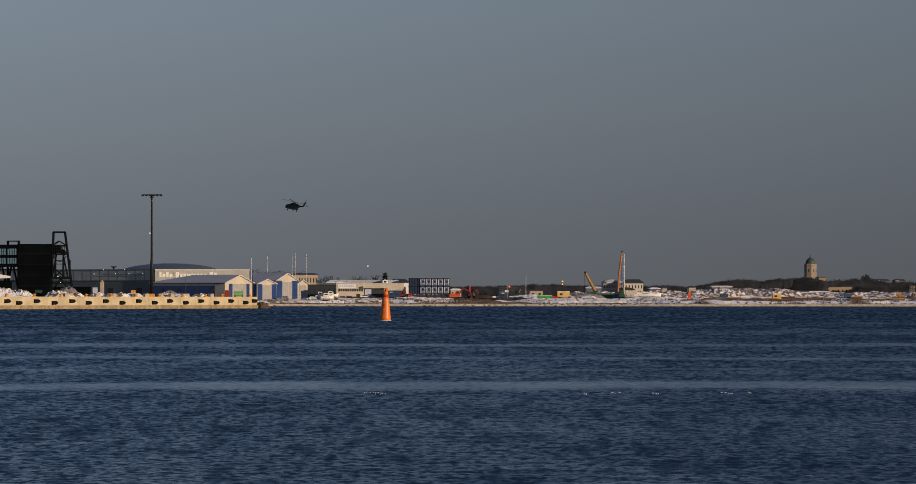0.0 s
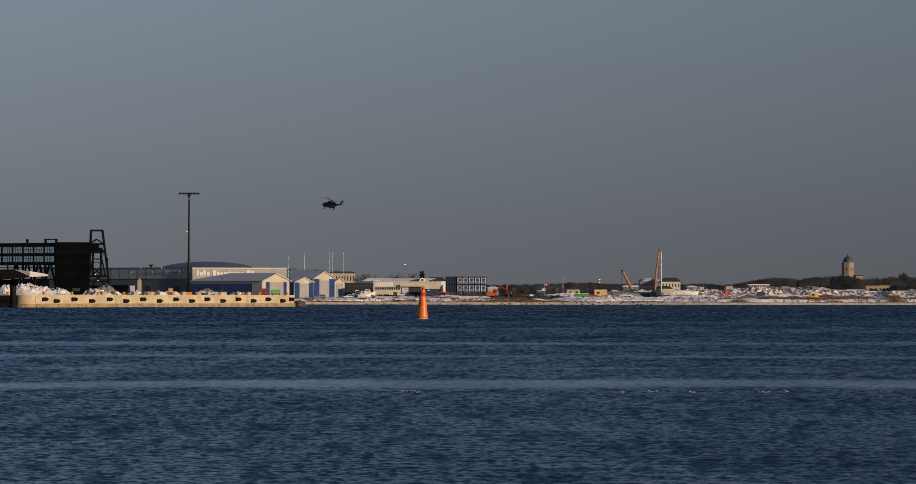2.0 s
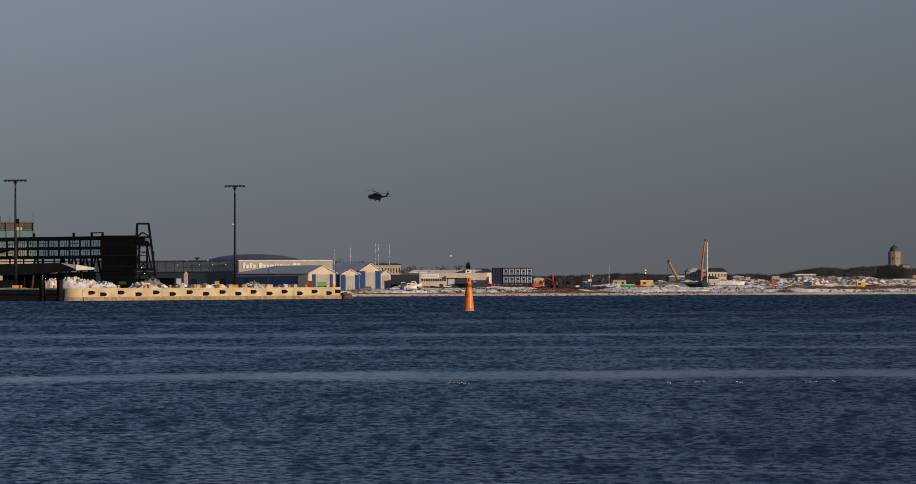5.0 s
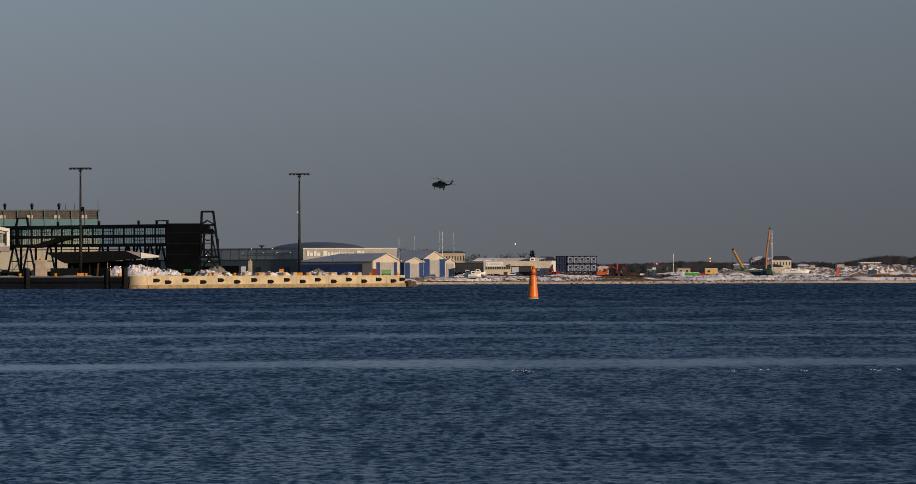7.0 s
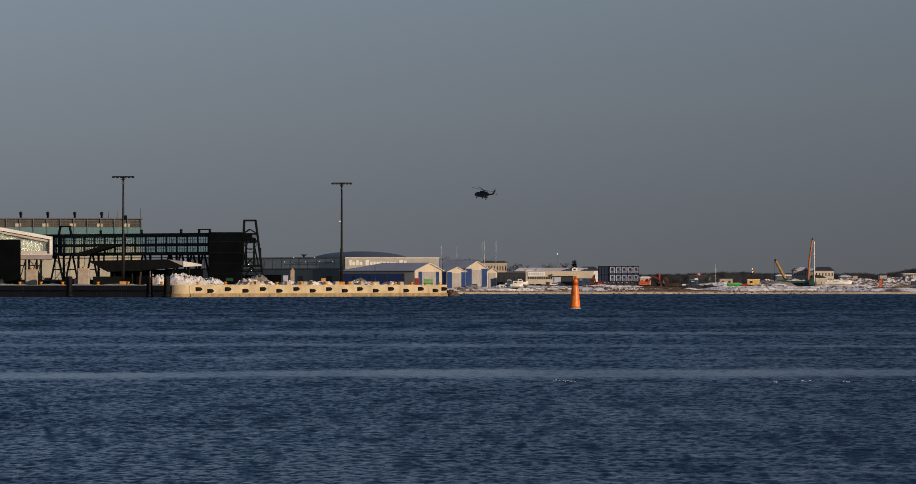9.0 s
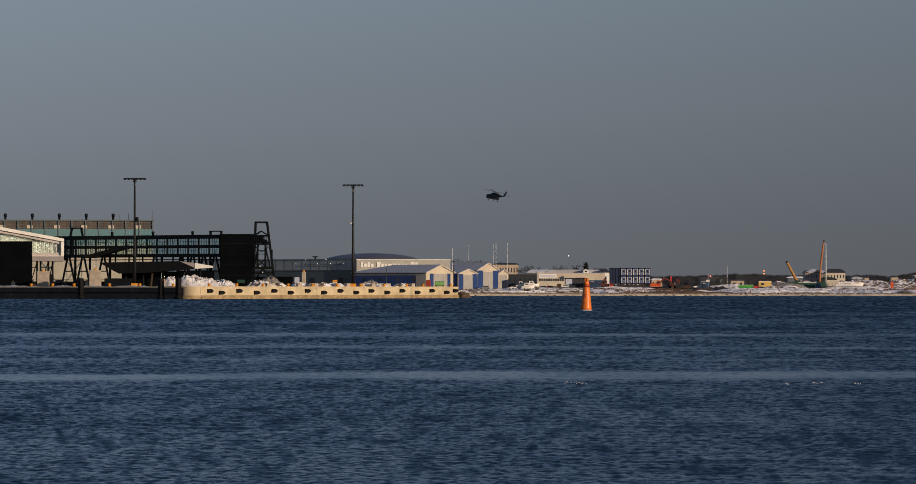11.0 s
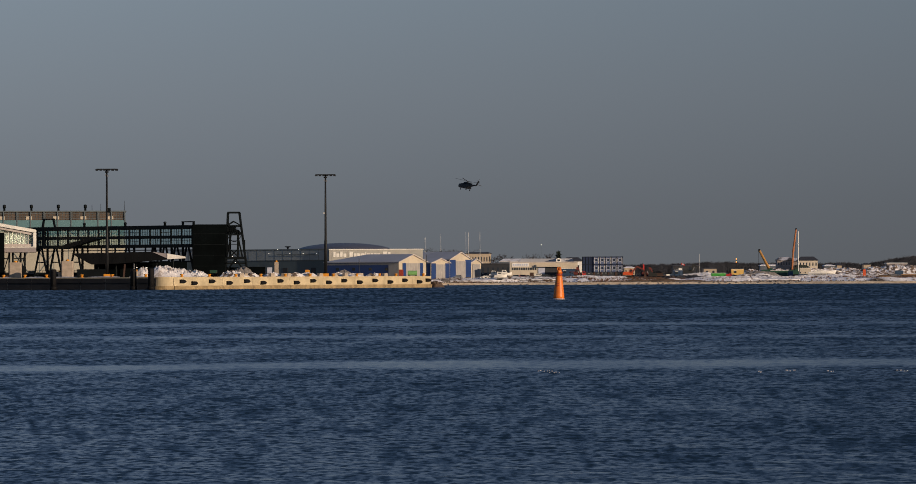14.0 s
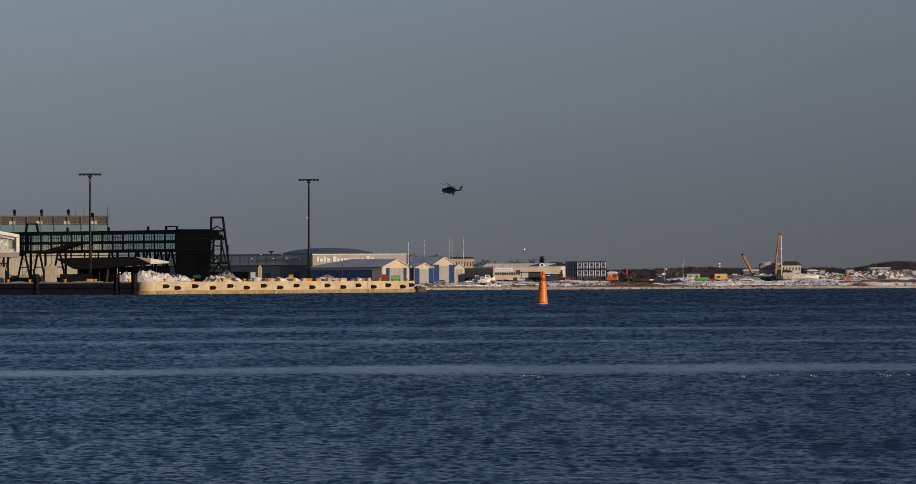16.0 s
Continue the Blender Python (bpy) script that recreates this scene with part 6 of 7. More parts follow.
# ---- snow banks, soil heaps ----
rng = random.Random(5)
for b, d, rx, h, m, lab in (
        (240, 1462, 9, 1.9, "snow", "bank of white snow on the shore"), (262, 1458, 8, 1.8, "snow", "bank of white snow on the shore"), (285, 1460, 9, 2.0, "snow", "bank of white snow on the shore"), (302, 1468, 8, 1.8, "dirtysnow", "bank of dirty snow on the shore"),
        (200, 1460, 9, 1.4, "dirtysnow", "bank of dirty snow on the shore"), (160, 1458, 10, 1.4, "dirtysnow", "bank of dirty snow on the shore"), (120, 1458, 9, 1.5, "dirtysnow", "bank of dirty snow on the shore"), (75, 1456, 10, 1.4, "snow", "bank of white snow on the shore"), (35, 1455, 9, 1.2, "dirtysnow", "bank of dirty snow on the shore"), (5, 1455, 7, 1.2, "greydirt", "heap of grey rubble at the quay's end"),
        (436, 1490, 10, 2.4, "dirtysnow", "dirty snow heap between the machines"), (450, 1498, 10, 2.9, "snow", "pale snow heap behind the green skip"), (375, 1465, 8, 1.3, "dirt", "low brown soil heap"), (340, 1460, 10, 1.4, "dirt", "low brown soil heap"),
        (545, 1478, 7, 4.3, "greydirt", "steep grey gravel heap streaked with snow"), (536, 1474, 6, 2.7, "dirtysnow", "heap of dirty snow and gravel"), (558, 1474, 6, 2.4, "dirtysnow", "heap of dirty snow and gravel"),
        (700, 1478, 12, 3.0, "rubblesnow", "broad heap of dirty snow"), (735, 1485, 13, 3.8, "rubblesnow", "broad heap of dirty snow"), (765, 1500, 15, 5.3, "rubblesnow", "high heap of snow and rubble"), (800, 1512, 18, 5.6, "snowysoil", "high brown mound streaked with snow"), (838, 1518, 19, 5.5, "snowysoil", "high brown mound streaked with snow"), (866, 1510, 14, 5.0, "rubblesnow", "high heap of snow and rubble"), (820, 1470, 10, 2.6, "snow", "bank of white snow on the shore"),
        (745, 1465, 9, 2.2, "dirtysnow", "bank of dirty snow on the shore"), (780, 1462, 9, 1.9, "greydirt", "low grey heap of rubble"), (680, 1462, 9, 1.8, "snow", "bank of white snow on the shore"), (480, 1460, 11, 1.5, "snow", "low bank of white snow on the shore"), (520, 1460, 12, 1.6, "snow", "low bank of white snow on the shore"), (565, 1460, 12, 1.7, "snow", "low bank of white snow on the shore"), (605, 1459, 12, 1.6, "snow", "low bank of white snow on the shore"), (643, 1460, 11, 1.8, "snow", "low bank of white snow on the shore"), (715, 1461, 9, 1.9, "snow", "bank of white snow on the shore"), (890, 1466, 10, 1.9, "dirtysnow", "bank of dirty snow on the shore"), (930, 1468, 10, 1.9, "dirtysnow", "bank of dirty snow on the shore"), (960, 1466, 9, 2.1, "dirtysnow", "bank of dirty snow on the shore"), (1000, 1464, 9, 2.2, "snow", "bank of white snow on the shore"), (1035, 1466, 10, 2.0, "dirtysnow", "bank of dirty snow on the shore"), (1070, 1464, 9, 1.8, "dirtysnow", "bank of dirty snow on the shore"), (1098, 1500, 14, 4.8, "rubblesnow", "broad high heap of ploughed snow"), (1125, 1500, 16, 4.6, "rubblesnow", "broad high heap of ploughed snow"), (985, 1480, 7, 2.3, "snowysoil", "low brown soil heap streaked with snow"), (905, 1490, 11, 2.2, "rubblesnow", "low heap of snow and rubble"), (940, 1492, 11, 2.0, "dirtysnow", "low heap of dirty snow"), (870, 1540, 20, 4.5, "rubblesnow", "broad heap of dirty snow"), (572, 1640, 16, 6.0, "rubblesnow", "broad heap of dirty snow before the houses"), (610, 1650, 15, 5.5, "dirtysnow", "broad heap of dirty snow before the houses"), (655, 1640, 18, 6.0, "rubblesnow", "broad heap of dirty snow before the houses"), (690, 1560, 16, 5.0, "rubblesnow", "broad heap of dirty snow"), (1040, 1530, 18, 5.0, "rubblesnow", "broad heap of dirty snow"), (985, 1540, 16, 4.6, "rubblesnow", "broad heap of dirty snow")):
    x = X(b, d)
    bm = heap(rx * 1.55, rx * 0.8, h * (0.80 if h > 4.9 and 750 < b < 880 else 0.62), b * 0.37 + 2, 0.28, 44, 0.30, 0.26)
    name = "snow_bank" if "snow" in m else "soil_mound"
    solid(name, bm, m, lab, "heap", "heaps on the shore", m=pose(x, d, ground_z(x, d) - 0.25))


bm = heap(24.0, 3.2, 1.5, 88.0, 0.3, 40, 0.3, 0.3)
solid("soil_bank", bm, "dirt", "long low brown soil bank along the water", "heap", "heaps on the shore", m=pose(X(380, 1444), 1444, ground_z(X(380, 1444), 1444) - 0.2))

# dark green arched shelter behind the cream container
d = 1530.0
t = thing("arched_shelter", X(615, d), d, ground_z(X(615, d), d), "dark green arched tarpaulin shelter with snow along it", "shelter")
hw, hh = 17 * d / STEP, Z(19.5, d) - ground_z(X(615, d), d)
rim = [(-hw * math.cos(a), hh * (0.55 + 0.45 * math.sin(a))) for a in [i * math.pi / 12 for i in range(13)]]
part("cover", slab([(-hw, 0)] + rim + [(hw, 0)], 0, 9), "olive", t)
for i in range(1, 6):
    x = -hw + i * hw / 3
    part("rib", box(x - 0.08, x + 0.08, -0.08, 0.0, 0, hh * 0.6), "black", t)
part("door_flap", box(-1.3, 1.3, -0.06, 0.0, 0, 2.6), "darkwall", t)


# ---- timber stacks ----
def timber_stack(b, d, length, rows, seed, label="stack of brown timber logs on the snow"):
    r = random.Random(seed)
    x = X(b, d)
    t = thing("timber_stack", x, d, ground_z(x, d), label, "timber", "timber stacks")
    for k in range(rows):
        for j in range(rows - k):
            y, z = (j + k * 0.5) * 0.5 - rows * 0.25, 0.24 + k * 0.42
            off, cut = r.uniform(-0.4, 0.4), length / 2 * r.uniform(0.85, 1.05)
            part("log", tube((off - cut, y, z), (off + cut, y, z + r.uniform(-0.06, 0.06)), 0.24, 0.2, 7), r.choice(("timber", "timber", "rustbox", "dirt")), t)


for i, (b, d, ln, n) in enumerate(((893, 1459, 6, 3), (915, 1460, 7, 2), (940, 1459, 6, 2), (828, 1460, 5, 2), (705, 1460, 5, 3), (1012, 1459, 5, 3), (1060, 1458, 6, 2), (1085, 1456, 5, 3), (650, 1455, 6, 2), (757, 1458, 5, 3), (966, 1458, 5, 2), (362, 1456, 6, 2), (185, 1452, 5, 2), (60, 1452, 5, 2), (800, 1458, 6, 3), (860, 1456, 4, 2))):
    timber_stack(b, d, ln, n, 70 + i)


# ---- brush, rocks and litter along the shore ----
def scatter(name, count, b0, b1, d0, d1, size, material, label, blade=True, dens=0.0, seed=1):
    r = random.Random(seed)
    bm = bmesh.new()
    done = 0
    while done < count:
        d = r.uniform(d0, d1)
        x = X(r.uniform(b0, b1), d)
        if noise.noise(Vector((x * 0.035, d * 0.03, seed))) < dens:
            if r.random() < 0.85:
                continue
        z = ground_z(x, d)
        s = size * r.uniform(0.5, 1.4)
        done += 1
        if blade:
            for k in range(5):
                a, lean = r.uniform(0, math.tau), r.uniform(0.1, 0.8)
                tip = (x + math.cos(a) * s * lean, d + math.sin(a) * s * lean, z + s * r.uniform(0.6, 1.1))
                w = 0.05 + 0.08 * r.random()
                v = [bm.verts.new(p) for p in ((x - w, d, z - 0.1), (x + w, d, z - 0.1), tip)]
                bm.faces.new(v)
        else:
            h = s * r.uniform(0.4, 0.8)
            ring = [bm.verts.new((x + math.cos(k * math.tau / 6) * s * r.uniform(0.7, 1.2), d + math.sin(k * math.tau / 6) * s * r.uniform(0.7, 1.2), z - 0.15)) for k in range(6)]
            top = [bm.verts.new((v.co.x * 0.55 + x * 0.45, v.co.y * 0.55 + d * 0.45, z + h * r.uniform(0.7, 1.1))) for v in ring]
            for k in range(6):
                bm.faces.new((ring[k], ring[(k + 1) % 6], top[(k + 1) % 6], top[k]))
            bm.faces.new(top)
    return solid(name, bm, material, label, name.replace("_", " "), kind="stuff")


scatter("shore_brush", 3000, -15, 1130, 1443, 1462, 0.7, "brush", "dry reddish-brown brush along the snowy shore", True, 0.16, 3)
scatter("slope_brush", 2600, 630, 1130, 1446, 1474, 0.6, "brush", "dry reddish-brown brush on the snowy slope", True, 0.08, 12)
scatter("shore_rocks", 1100, -18, 1130, 1428.5, 1446, 0.45, "plainrock", "grey-brown rocks along the water's edge", False, -0.1, 4)
scatter("site_rubble", 2000, 640, 1130, 1460, 1505, 0.8, "plainrock", "brown rubble and broken stone among snow", False, 0.1, 6)
scatter("site_scrap", 1700, 60, 560, 1462, 1496, 0.75, "darkwall", "dark scrap, pallets and machine parts on the snow", False, 0.05, 9)
scatter("site_litter", 500, -10, 640, 1455, 1490, 0.5, "plainrock", "scattered rubble and timber on the snow", False, 0.0, 8)


# ---- trees ----
def bare_tree(b, d, e1, seed, spread=0.45, base=None):
    r = random.Random(seed)
    z0 = base if base is not None else (ground_z(X(b, d), d) if d < 2400 else 3.0)
    H = Z(e1, d) - z0
    t = thing("tree", X(b, d), d, z0, "bare dark winter tree with a fine twiggy crown", "tree", "bare trees")
    part("trunk", tube((0, 0, 0), (0.1, 0, H * 0.75), H * 0.025 + 0.08, 0.06, 7), "bark", t)
    bm = bmesh.new()
    for i in range(7):
        a, root = r.uniform(0, math.tau), Vector((0.05, 0, H * r.uniform(0.25, 0.6)))
        tip = Vector((math.cos(a) * H * spread * 0.5, math.sin(a) * H * spread * 0.5, min(H * 0.93, root.z + H * r.uniform(0.25, 0.45))))
        tube(root, tip, 0.06, 0.02, 4, bm)
        for j in range(9):
            p = root.lerp(tip, r.uniform(0.3, 1.0))
            q = p + Vector((r.gauss(0, 0.6), r.gauss(0, 0.6), r.uniform(0.2, 1.0))) * H * 0.14
            q.z = min(q.z, H * 0.96)
            tube(p, q, 0.03, 0.015, 3, bm)
            for k in range(16):
                u = p.lerp(q, r.uniform(0.2, 1.0))
                v = u + Vector((r.gauss(0, 0.7), r.gauss(0, 0.7), r.uniform(0.0, 1.0))) * H * 0.055
                v.z = min(v.z, H)
                w = 0.022 + 0.02 * r.random()
                bm.faces.new([bm.verts.new(c) for c in (u + Vector((-w, 0, 0)), u + Vector((w, 0, 0)), v)])
    part("crown", bm, "twig", t)
    return t


def pine(b, d, e1, seed, wide=0.32):
    r = random.Random(seed)
    z0 = ground_z(X(b, d), d) if d < 2400 else 3.0
    H = Z(e1, d) - z0
    t = thing("conifer", X(b, d), d, z0, "dark evergreen conifer standing above the roofs", "tree", "conifers")
    part("trunk", tube((0, 0, 0), (0, 0, H * 0.9), H * 0.02 + 0.08, 0.05, 7), "bark", t)
    bm = bmesh.new()
    for i in range(420):
        u = r.uniform(0.3, 1.0)
        z = H * u
        rad = H * wide * (1.02 - u) ** 0.75 * r.uniform(0.3, 1.0)
        a = r.uniform(0, math.tau)
        p = Vector((math.cos(a) * rad, math.sin(a) * rad, z))
        s = H * 0.05
        v = [bm.verts.new(p + Vector((r.gauss(0, 1), r.gauss(0, 1), r.gauss(-0.1, 0.6))) * s) for _ in range(3)]
        bm.faces.new(v)
    part("crown", bm, "needle", t)


pine(199, 1800, 43, 11, 0.16)
for i, (b, d, e1) in enumerate(((-67, 1700, 53), (-61, 1710, 54), (-55, 1700, 52), (-26, 1700, 53), (-18, 1690, 52), (-9, 1700, 54), (4, 1850, 47), (14, 1850, 49), (24, 1850, 48), (34, 1850, 49), (44, 1850, 49), (88, 1750, 38), (97, 1760, 36), (106, 1755, 41), (112, 1780, 40), (147, 1760, 39), (152, 1770, 42), (158, 1765, 38), (177, 1760, 38), (182, 1765, 41), (188, 1760, 40), (245, 1700, 30), (300, 1700, 28))):
    bare_tree(b, d, e1, 40 + i)


def woods(name, b0, b1, d, e_lo, profile, step, seed, label, material="farwood", thick=4.0):
    """A far belt of bare woodland: thousands of thin twig clumps over trunks, with an uneven skyline."""
    r = random.Random(seed)
    bm = bmesh.new()
    b = b0
    k = d / STEP
    while b < b1:
        e = profile(b)
        dd = d + r.uniform(0, thick)
        x, z0 = X(b, dd), Z(e_lo, d)
        H = (Z(e, d) - z0) * r.uniform(0.84, 1.03)
        w = H * r.uniform(0.24, 0.38) + 0.5
        bm.faces.new([bm.verts.new(c) for c in ((x - 0.3, dd, z0 - 1), (x + 0.3, dd, z0 - 1), (x, dd, z0 + H * 0.8))])
        # a rounded crown in three ragged layers, one behind the other
        for j in range(3):
            cx, cz, g = x + r.gauss(0, 0.22) * w, z0 + H * r.uniform(0.44, 0.56), r.uniform(0.72, 1.0)
            pts = []
            for i in range(26):
                a = i * math.tau / 26
                q = g * (r.uniform(0.62, 0.86) if i % 2 else r.uniform(0.76, 0.98)) * 0.93
                pts.append(bm.verts.new((cx + w * math.cos(a) * q, dd + 0.4 * j, min(cz + H * 0.46 * math.sin(a) * q, z0 + H))))
            bm.faces.new(pts)
        # fine twigs that ring the crown's upper edge
        for i in range(90):
            a, g = r.uniform(-0.1, math.pi + 0.1), r.uniform(0.55, 0.88)
            p = Vector((x + w * math.cos(a) * g, dd - 0.5, z0 + H * (0.5 + 0.46 * math.sin(a) * g)))
            q = p + Vector((math.cos(a) * r.uniform(0.0, 0.9) + r.gauss(0, 0.25), 0, math.sin(a) * r.uniform(0.4, 1.2))) * k * 2.0
            t = 0.09 * k * r.uniform(0.5, 1.4)
            bm.faces.new([bm.verts.new(c) for c in (p - Vector((t, 0, 0)), p + Vector((t, 0, 0)), q)])
        # twig clumps over the crown's face
        for i in range(70):
            a, g = r.uniform(0, math.tau), math.sqrt(r.random()) * 0.95
            p = Vector((x + w * math.cos(a) * g, dd - r.uniform(0.5, 3.0), z0 + H * (0.48 + 0.47 * math.sin(a) * g)))
            bm.faces.new([bm.verts.new(p + Vector((r.gauss(0, 0.28), r.gauss(0, 0.2), r.gauss(0, 0.7))) * k) for _ in range(3)])
        b += step * r.uniform(0.4, 1.6)
    return solid(name, bm, material, label, "woods", kind="stuff")


def skyline(b, *marks):
    """Height of a tree line over the bearings, from a few marks, with small crowns on it."""
    e = float(np.interp(b, marks[0::2], marks[1::2]))
    return e + 1.2 * noise.noise(Vector((b * 0.11, 3, 0))) + 0.8 * noise.noise(Vector((b * 0.31, 7, 0)))


def belt1(b):
    return skyline(b, 225, 22, 392, 24.5, 443, 27, 474, 29.5, 494, 28.5, 514, 26, 560, 24)


def belt2(b):
    return skyline(b, 540, 24, 652, 25.5, 698, 26, 719, 22.5, 745, 27, 760, 31, 796, 37.6, 817, 39, 842, 35, 873, 38.5, 899, 40, 925, 40, 956, 38, 977, 35, 997, 38.5, 1027, 38.5, 1031, 47, 1035, 38.5, 1054, 35, 1080, 31.6, 1111, 33.5, 1190, 33)


woods("far_woods", 225, 560, 3200, 2, belt1, 1.1, 21, "low dark belt of bare woods on the far shore")
woods("island_woods", 540, 1190, 3600, 2, belt2, 1.0, 22, "dark brown bare woods on the far island")


def belt3(b):
    e = 19 + 3 * noise.noise(Vector((b * 0.04, 9, 0))) + 2 * noise.noise(Vector((b * 0.15, 4, 0)))
    return e - (8 if 950 < b < 1004 else 0) + (12 if 914 < b < 942 else 3 if 900 < b < 945 else 0) + (6 if b > 1012 else 0)


woods("shore_woods", 850, 1190, 3560, 2, belt3, 1.1, 23, "dark brown bare trees along the island shore")
woods("church_trees", 912, 950, 3541, 2, lambda b: (40 if b < 936 else 34) + 3 * noise.noise(Vector((b * 0.2, 2, 0))), 0.3, 24, "dark bare trees at the foot of the church", thick=4.0)
# far islands
for b0, b1, d, e, nm in ((150, 640, 3150, 2.2, "far_shore"), (520, 1300, 3540, 2.2, "island_ground")):
    bm = slab([(X(b0, d), d), (X(b1, d), d), (X(b1, d + 900), d + 900), (X(b0, d + 900), d + 900)], -1, Z(e, d), "z")
    solid(nm, bm, "dirt", "dark far shore under the woods", "ground", kind="structure")


# ---- church with a lighthouse tower ----
def make_church():
    d = 4200.0
    k = d / STEP
    z0 = 4.2
    t = thing("church", X(932.2, d), d, z0, "pale church tower with a green copper dome", "church")

    def h(e):
        return Z(e, d) - z0
    R = 10.7 * k
    part("nave", box(-12 * k, 12 * k, -4, 14, 0, h(35)), "churchwall", t)
    part("nave_roof", slab([(-13 * k, h(35)), (13 * k, h(35)), (10 * k, h(38)), (-10 * k, h(38))], -5, 15), "darkroof", t)
    part("tower", lathe([(R, 0), (R, h(57)), (R * 0.98, h(58)), (R * 0.98, h(60)), (R * 0.86, h(60.4))], 8), "churchwall", t)
    part("cornice", lathe([(R * 1.04, h(57.2)), (R * 1.06, h(58.2)), (R * 1.0, h(58.6))], 8), "churchwall", t)
    part("dome", lathe([(R * 0.82, h(60)), (R * 0.8, h(62.5)), (R * 0.68, h(66)), (R * 0.42, h(69)), (R * 0.2, h(70.2))], 16), "copper", t, "green copper dome")
    part("lantern", lathe([(R * 0.16, h(70)), (R * 0.16, h(71.5)), (R * 0.06, h(73.2)), (0.1, h(76))], 10), "copper", t)
    for i in range(8):
        a = (i + 0.5) * math.tau / 8
        for e0, e1 in ((46, 51),):
            x, y = math.cos(a) * R * 0.925, math.sin(a) * R * 0.925
            w = part("window", box(-0.15, 0.15, -0.55, 0.55, h(e0), h(e1)), "window", t)
            w.matrix_basis = pose(x, y, 0, 0, 0, math.degrees(a))
    part("annex", box(13 * k, 25 * k, -6, 8, 0, h(36.5)), "fort", t, "tan side building")
    part("annex_roof", box(13 * k - 0.5, 25 * k + 0.5, -6.5, 8.5, h(36.5), h(37.8)), "darkroof", t)


make_church()
house(950, 985, 3580, 8, 20, 22, "fort", "darkroof", "long tan fort building with dark roof", 4, 1, "fort", 20)
house(985, 1004, 3585, 8, 20.5, 23, "fort", "darkroof", "tan fort wing with dark roof", 3, 1, "fort", 20)
house(905, 948, 3560, 8, 18, 20, "greysheet", "darkroof", "grey fort shed before the church", 6, 1, "fort", 20)
house(870, 930, 2400, 6, 12.5, 14, "darkwall", "darkroof", "long dark shed with snow on its roof", 9, 1, "shed", 20)
house(925, 965, 2420, 6, 12, 13.5, "greysheet", "darkroof", "long grey shed with a snowy roof", 5, 1, "shed", 20, snow=True)
house(1048, 1070, 3700, 8, 31, 34.5, "greysheet", "snowroof", "grey island house among trees", 5, 1, "fort", 20)
house(1080, 1098, 3700, 8, 31, 34.5, "greysheet", "snowroof", "grey island house with a snow-patched roof", 4, 1, "fort", 20)
house(1104, 1114, 3560, 6, 22, 25, "fort", "darkroof", "tan island house among trees", 3, 2, "fort", 20)
house(880, 945, 1560, 4, 10.5, 12, "darkwall", "darkroof", "long dark open shed behind the timber", 10, 1, "shed", 12, snow=True)
house(950, 990, 1570, 4, 9.5, 11, "greysheet", "darkroof", "low grey shed with a snowy roof", 6, 1, "shed", 12, snow=True)
house(1000, 1050, 1580, 4, 9, 10.5, "darkwall", "darkroof", "low dark shed behind the snow", 7, 1, "shed", 12)
house(1010, 1030, 3570, 8, 16, 18, "greysheet", "darkroof", "low grey island shed", 4, 1, "fort", 20)
for b, d, e1 in ((848, 1600, 30), (856, 1600, 29), (786, 1600, 26), (868, 1610, 31)):
    pole(b, d, 3, e1, 0.1, "steel", "thin dark pole among the heaps", "site_pole")


# ---- spar buoy ----
def make_buoy():
    d = 490.0
    t = thing("spar_buoy", X(199.5, d), d, 0, "tall orange tapered buoy floating on the water", "buoy")
    t.matrix_world = pose(X(199.5, d), d, 0, 0, 1.2, 0)
    part("float", lathe([(0.80, -1.2), (0.84, -0.3), (0.84, 0.06), (0.78, 0.12)], 28), "foam", t, "pale ice-rimmed foot")
    part("body", lathe([(0.76, 0.10), (0.74, 0.4), (0.66, 1.1), (0.56, 2.0), (0.45, 2.9), (0.40, 3.22)], 28), "orange", t)
    part("band", lathe([(0.42, 3.20), (0.44, 3.26), (0.43, 3.42), (0.40, 3.46)], 24), "redband", t, "weathered red band")
    part("neck", lathe([(0.37, 3.45), (0.34, 3.75), (0.33, 3.95)], 20), "orange", t)
    for i in range(4):
        a = i * math.tau / 4 + 0.4
        fin = bar((math.cos(a) * 0.26, math.sin(a) * 0.26, 3.9), (math.cos(a) * 0.2, math.sin(a) * 0.2, 4.35), 0.12)
        part("lantern_guard", fin, "orange", t)
    part("lantern", lathe([(0.16, 3.92), (0.16, 4.15), (0.1, 4.22)], 12), "redband", t, "dark red lantern")
    for k, (zz, ww) in enumerate(((1.75, 0.16), (2.05, 0.12))):
        part("marking", box(-0.12 - ww, -0.12 + ww * 0.4, -0.66 + zz * 0.035, -0.54, zz, zz + 0.16), "redband", t, "small dark marking bar")
    part("eye_plate", box(0.26, 0.5, -0.05, 0.05, 3.5, 3.72), "redband", t)


make_buoy()


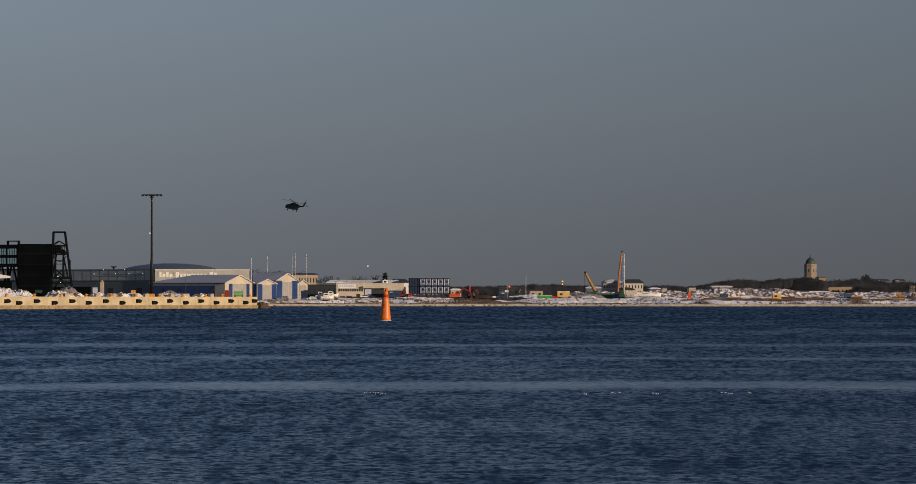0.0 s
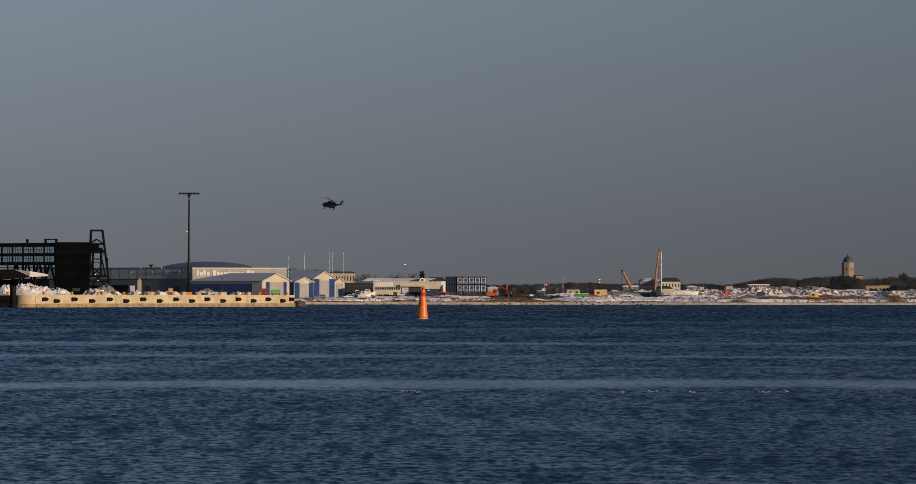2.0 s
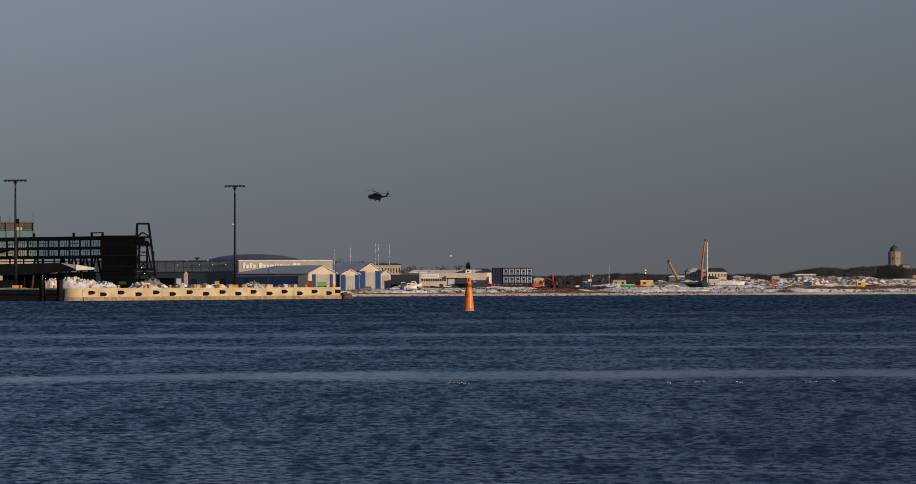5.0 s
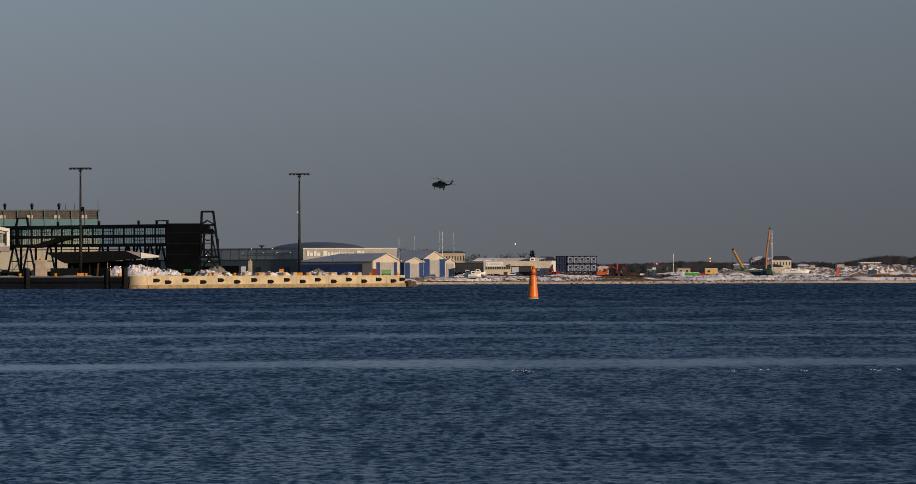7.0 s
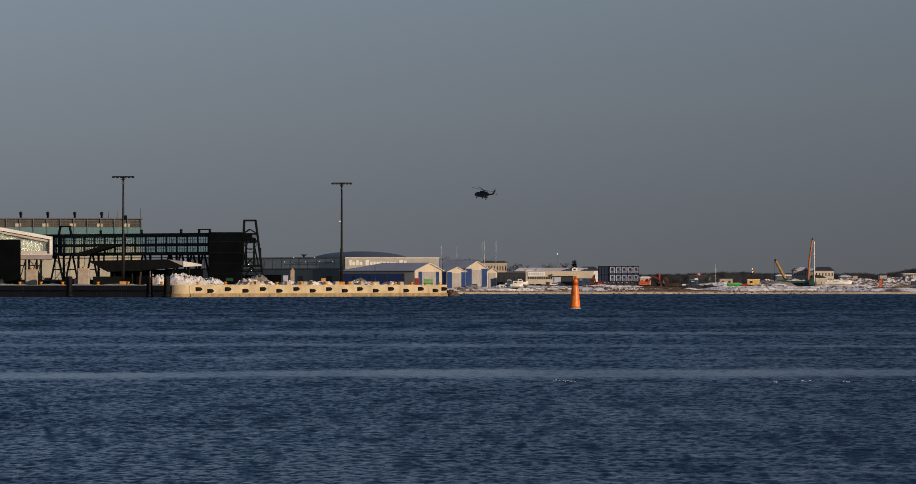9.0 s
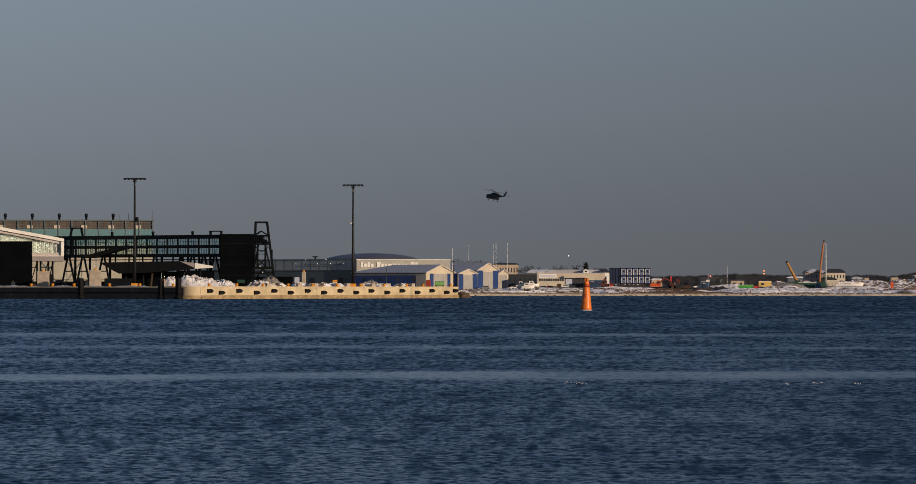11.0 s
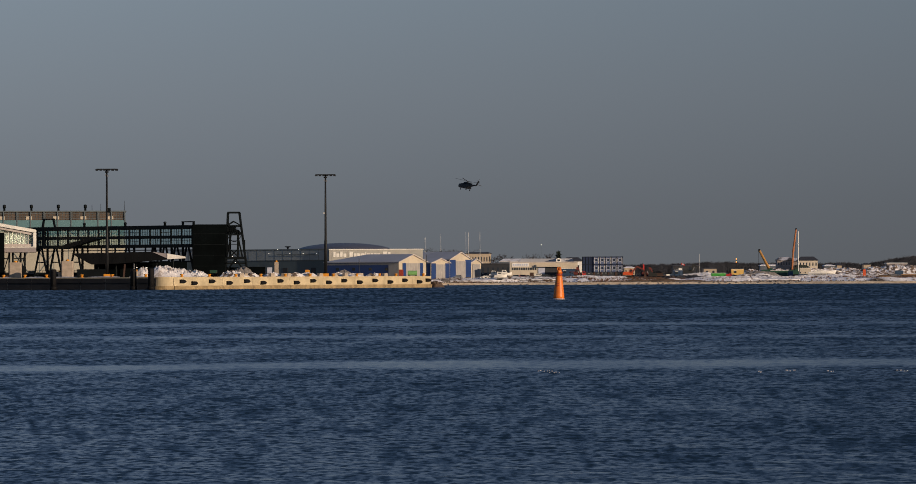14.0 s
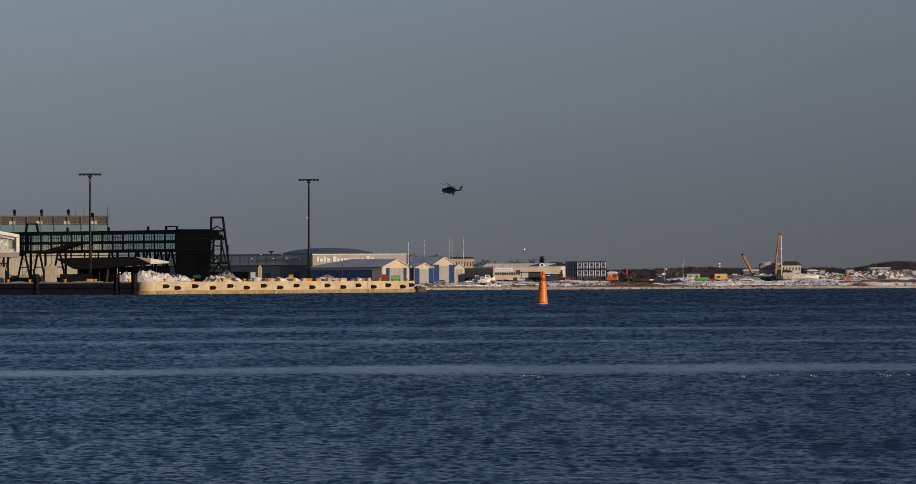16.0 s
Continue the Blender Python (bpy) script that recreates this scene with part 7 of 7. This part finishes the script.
# ---- helicopter ----
def make_helicopter():
    d = 2200.0
    t = thing("helicopter", X(43, d), d, Z(157, d), "dark olive transport helicopter hovering nose-down", "helicopter")
    t.matrix_world = pose(X(43, d), d, Z(157, d), 14, -6, 131)
    bm = bmesh.new()
    rings = []
    for x, w, z0, z1 in ((7.2, 0.25, -0.9, -0.4), (6.8, 0.75, -1.3, 0.1), (5.8, 1.1, -1.6, 0.8), (4.6, 1.3, -1.7, 1.25), (2.0, 1.4, -1.75, 1.35), (-1.0, 1.4, -1.75, 1.35), (-2.6, 1.25, -1.5, 1.35), (-3.8, 0.8, -0.4, 1.3), (-5.5, 0.55, 0.2, 1.2), (-8.0, 0.35, 0.55, 1.15), (-8.9, 0.2, 0.7, 1.2)):
        zc, hz = (z0 + z1) / 2, (z1 - z0) / 2
        rings.append([bm.verts.new((x, w * math.copysign(abs(math.cos(a)) ** 0.6, math.cos(a)), zc + hz * math.copysign(abs(math.sin(a)) ** 0.6, math.sin(a)))) for a in [i * math.tau / 16 for i in range(16)]])
    for a, c in zip(rings, rings[1:]):
        for i in range(16):
            bm.faces.new((a[i], a[(i + 1) % 16], c[(i + 1) % 16], c[i])).smooth = True
    bm.faces.new(rings[0])
    bm.faces.new(rings[-1][::-1])
    part("fuselage", bm, "army", t)
    part("engine_housing", slab([(2.6, 1.3), (2.2, 1.95), (0.6, 2.25), (-2.4, 2.0), (-3.6, 1.3)], -1.05, 1.05), "army", t)
    part("windscreen", slab([(6.75, 0.05), (5.85, 0.75), (5.5, 0.75), (5.6, -0.1)], -1.02, 1.02), "window", t, "dark cockpit glass")
    part("tail_fin", slab([(-7.6, 0.9), (-8.9, 0.7), (-10.2, 3.6), (-9.2, 3.7)], -0.14, 0.14), "army", t)
    part("stabiliser", slab([(-8.4, 0.0), (-9.6, 0.0), (-9.7, -3.4), (-8.9, -3.4)], 1.5, 1.64, "z"), "army", t)
    part("mast", tube((0.4, 0, 2.1), (0.4, 0, 2.75), 0.28), "army", t)
    rotor = part("main_rotor", lathe([(0.5, 2.65), (0.55, 2.85), (0.2, 3.05)], 12, cx=0.4), "blade", t)
    for i in range(4):
        a = radians(25 + 90 * i)
        c, s = math.cos(a), math.sin(a)
        bm = bmesh.new()
        pts = [(0.4, -0.36), (8.0, -0.46), (8.15, 0.36), (0.4, 0.36)]
        lo = [bm.verts.new((0.4 + u * c - v * s, u * s + v * c, 2.80 + u * 0.04)) for u, v in pts]
        hi = [bm.verts.new((p.co.x, p.co.y, p.co.z + 0.07)) for p in lo]
        for k in range(4):
            bm.faces.new((lo[k], lo[(k + 1) % 4], hi[(k + 1) % 4], hi[k]))
        bm.faces.new(lo[::-1])
        bm.faces.new(hi)
        part("blade", bm, "blade", rotor)
    hub = part("tail_rotor", tube((-9.7, 0.15, 3.4), (-9.7, 0.4, 3.4), 0.2), "blade", t)
    for i in range(4):
        a = radians(20 + 90 * i)
        part("blade", bar((-9.7, 0.36, 3.4), (-9.7 + 1.55 * math.cos(a), 0.36, 3.4 + 1.55 * math.sin(a)), 0.07, 0.22), "blade", hub)
    for x, y in ((5.0, 0.0), (-1.8, 1.5), (-1.8, -1.5)):
        leg = part("gear_leg", tube((x, y * 0.85, -1.5), (x, y, -2.3), 0.1, n=6), "army", t)
        part("wheel", tube((x, y - 0.14, -2.4), (x, y + 0.14, -2.4), 0.38, n=12), "rubber", leg)
    for s in (-1, 1):
        part("sponson", lathe([(0.1, -1.6), (0.45, -0.8), (0.5, 0.6), (0.15, 1.2)], 10), "army", t).matrix_basis = pose(-1.6, s * 1.35, -1.25, 0, 90, 0)
        part("side_door", slab([(3.8, -1.1), (1.4, -1.1), (1.4, 0.9), (3.8, 0.9)], s * 1.38, s * 1.43), "army", t)


make_helicopter()


# ---- scraps of thin ice and foam on the water ----
def ice_scraps():
    r = random.Random(60)
    bm = bmesh.new()
    for b, e, n, wide in ((170, -162, 16, 0.4), (190, -163, 10, 0.25), (545, -164, 14, 0.2), (600, -162, 12, 0.2), (661, -163, 10, 0.2), (793, -163, 14, 0.25), (828, -162, 8, 0.15)):
        d = EYE * STEP / -e
        for i in range(n // 3 + 1):
            cx, cy = X(b, d) + r.gauss(0, wide * 0.5), d + r.gauss(0, 0.6)
            s = r.uniform(0.005, 0.013)
            k = r.randint(5, 7)
            lo = [bm.verts.new((cx + math.cos(j * math.tau / k) * s * r.uniform(1.5, 3.5), cy + math.sin(j * math.tau / k) * s, 0.0)) for j in range(k)]
            hi = [bm.verts.new((v.co.x * 0.95 + cx * 0.05, v.co.y, 0.012 + r.uniform(0.004, 0.01))) for v in lo]
            for j in range(k):
                bm.faces.new((lo[j], lo[(j + 1) % k], hi[(j + 1) % k], hi[j]))
            bm.faces.new(hi)
    solid("ice_scraps", bm, "foam", "thin pale scraps of ice drifting on the water", "ice", kind="stuff")


ice_scraps()
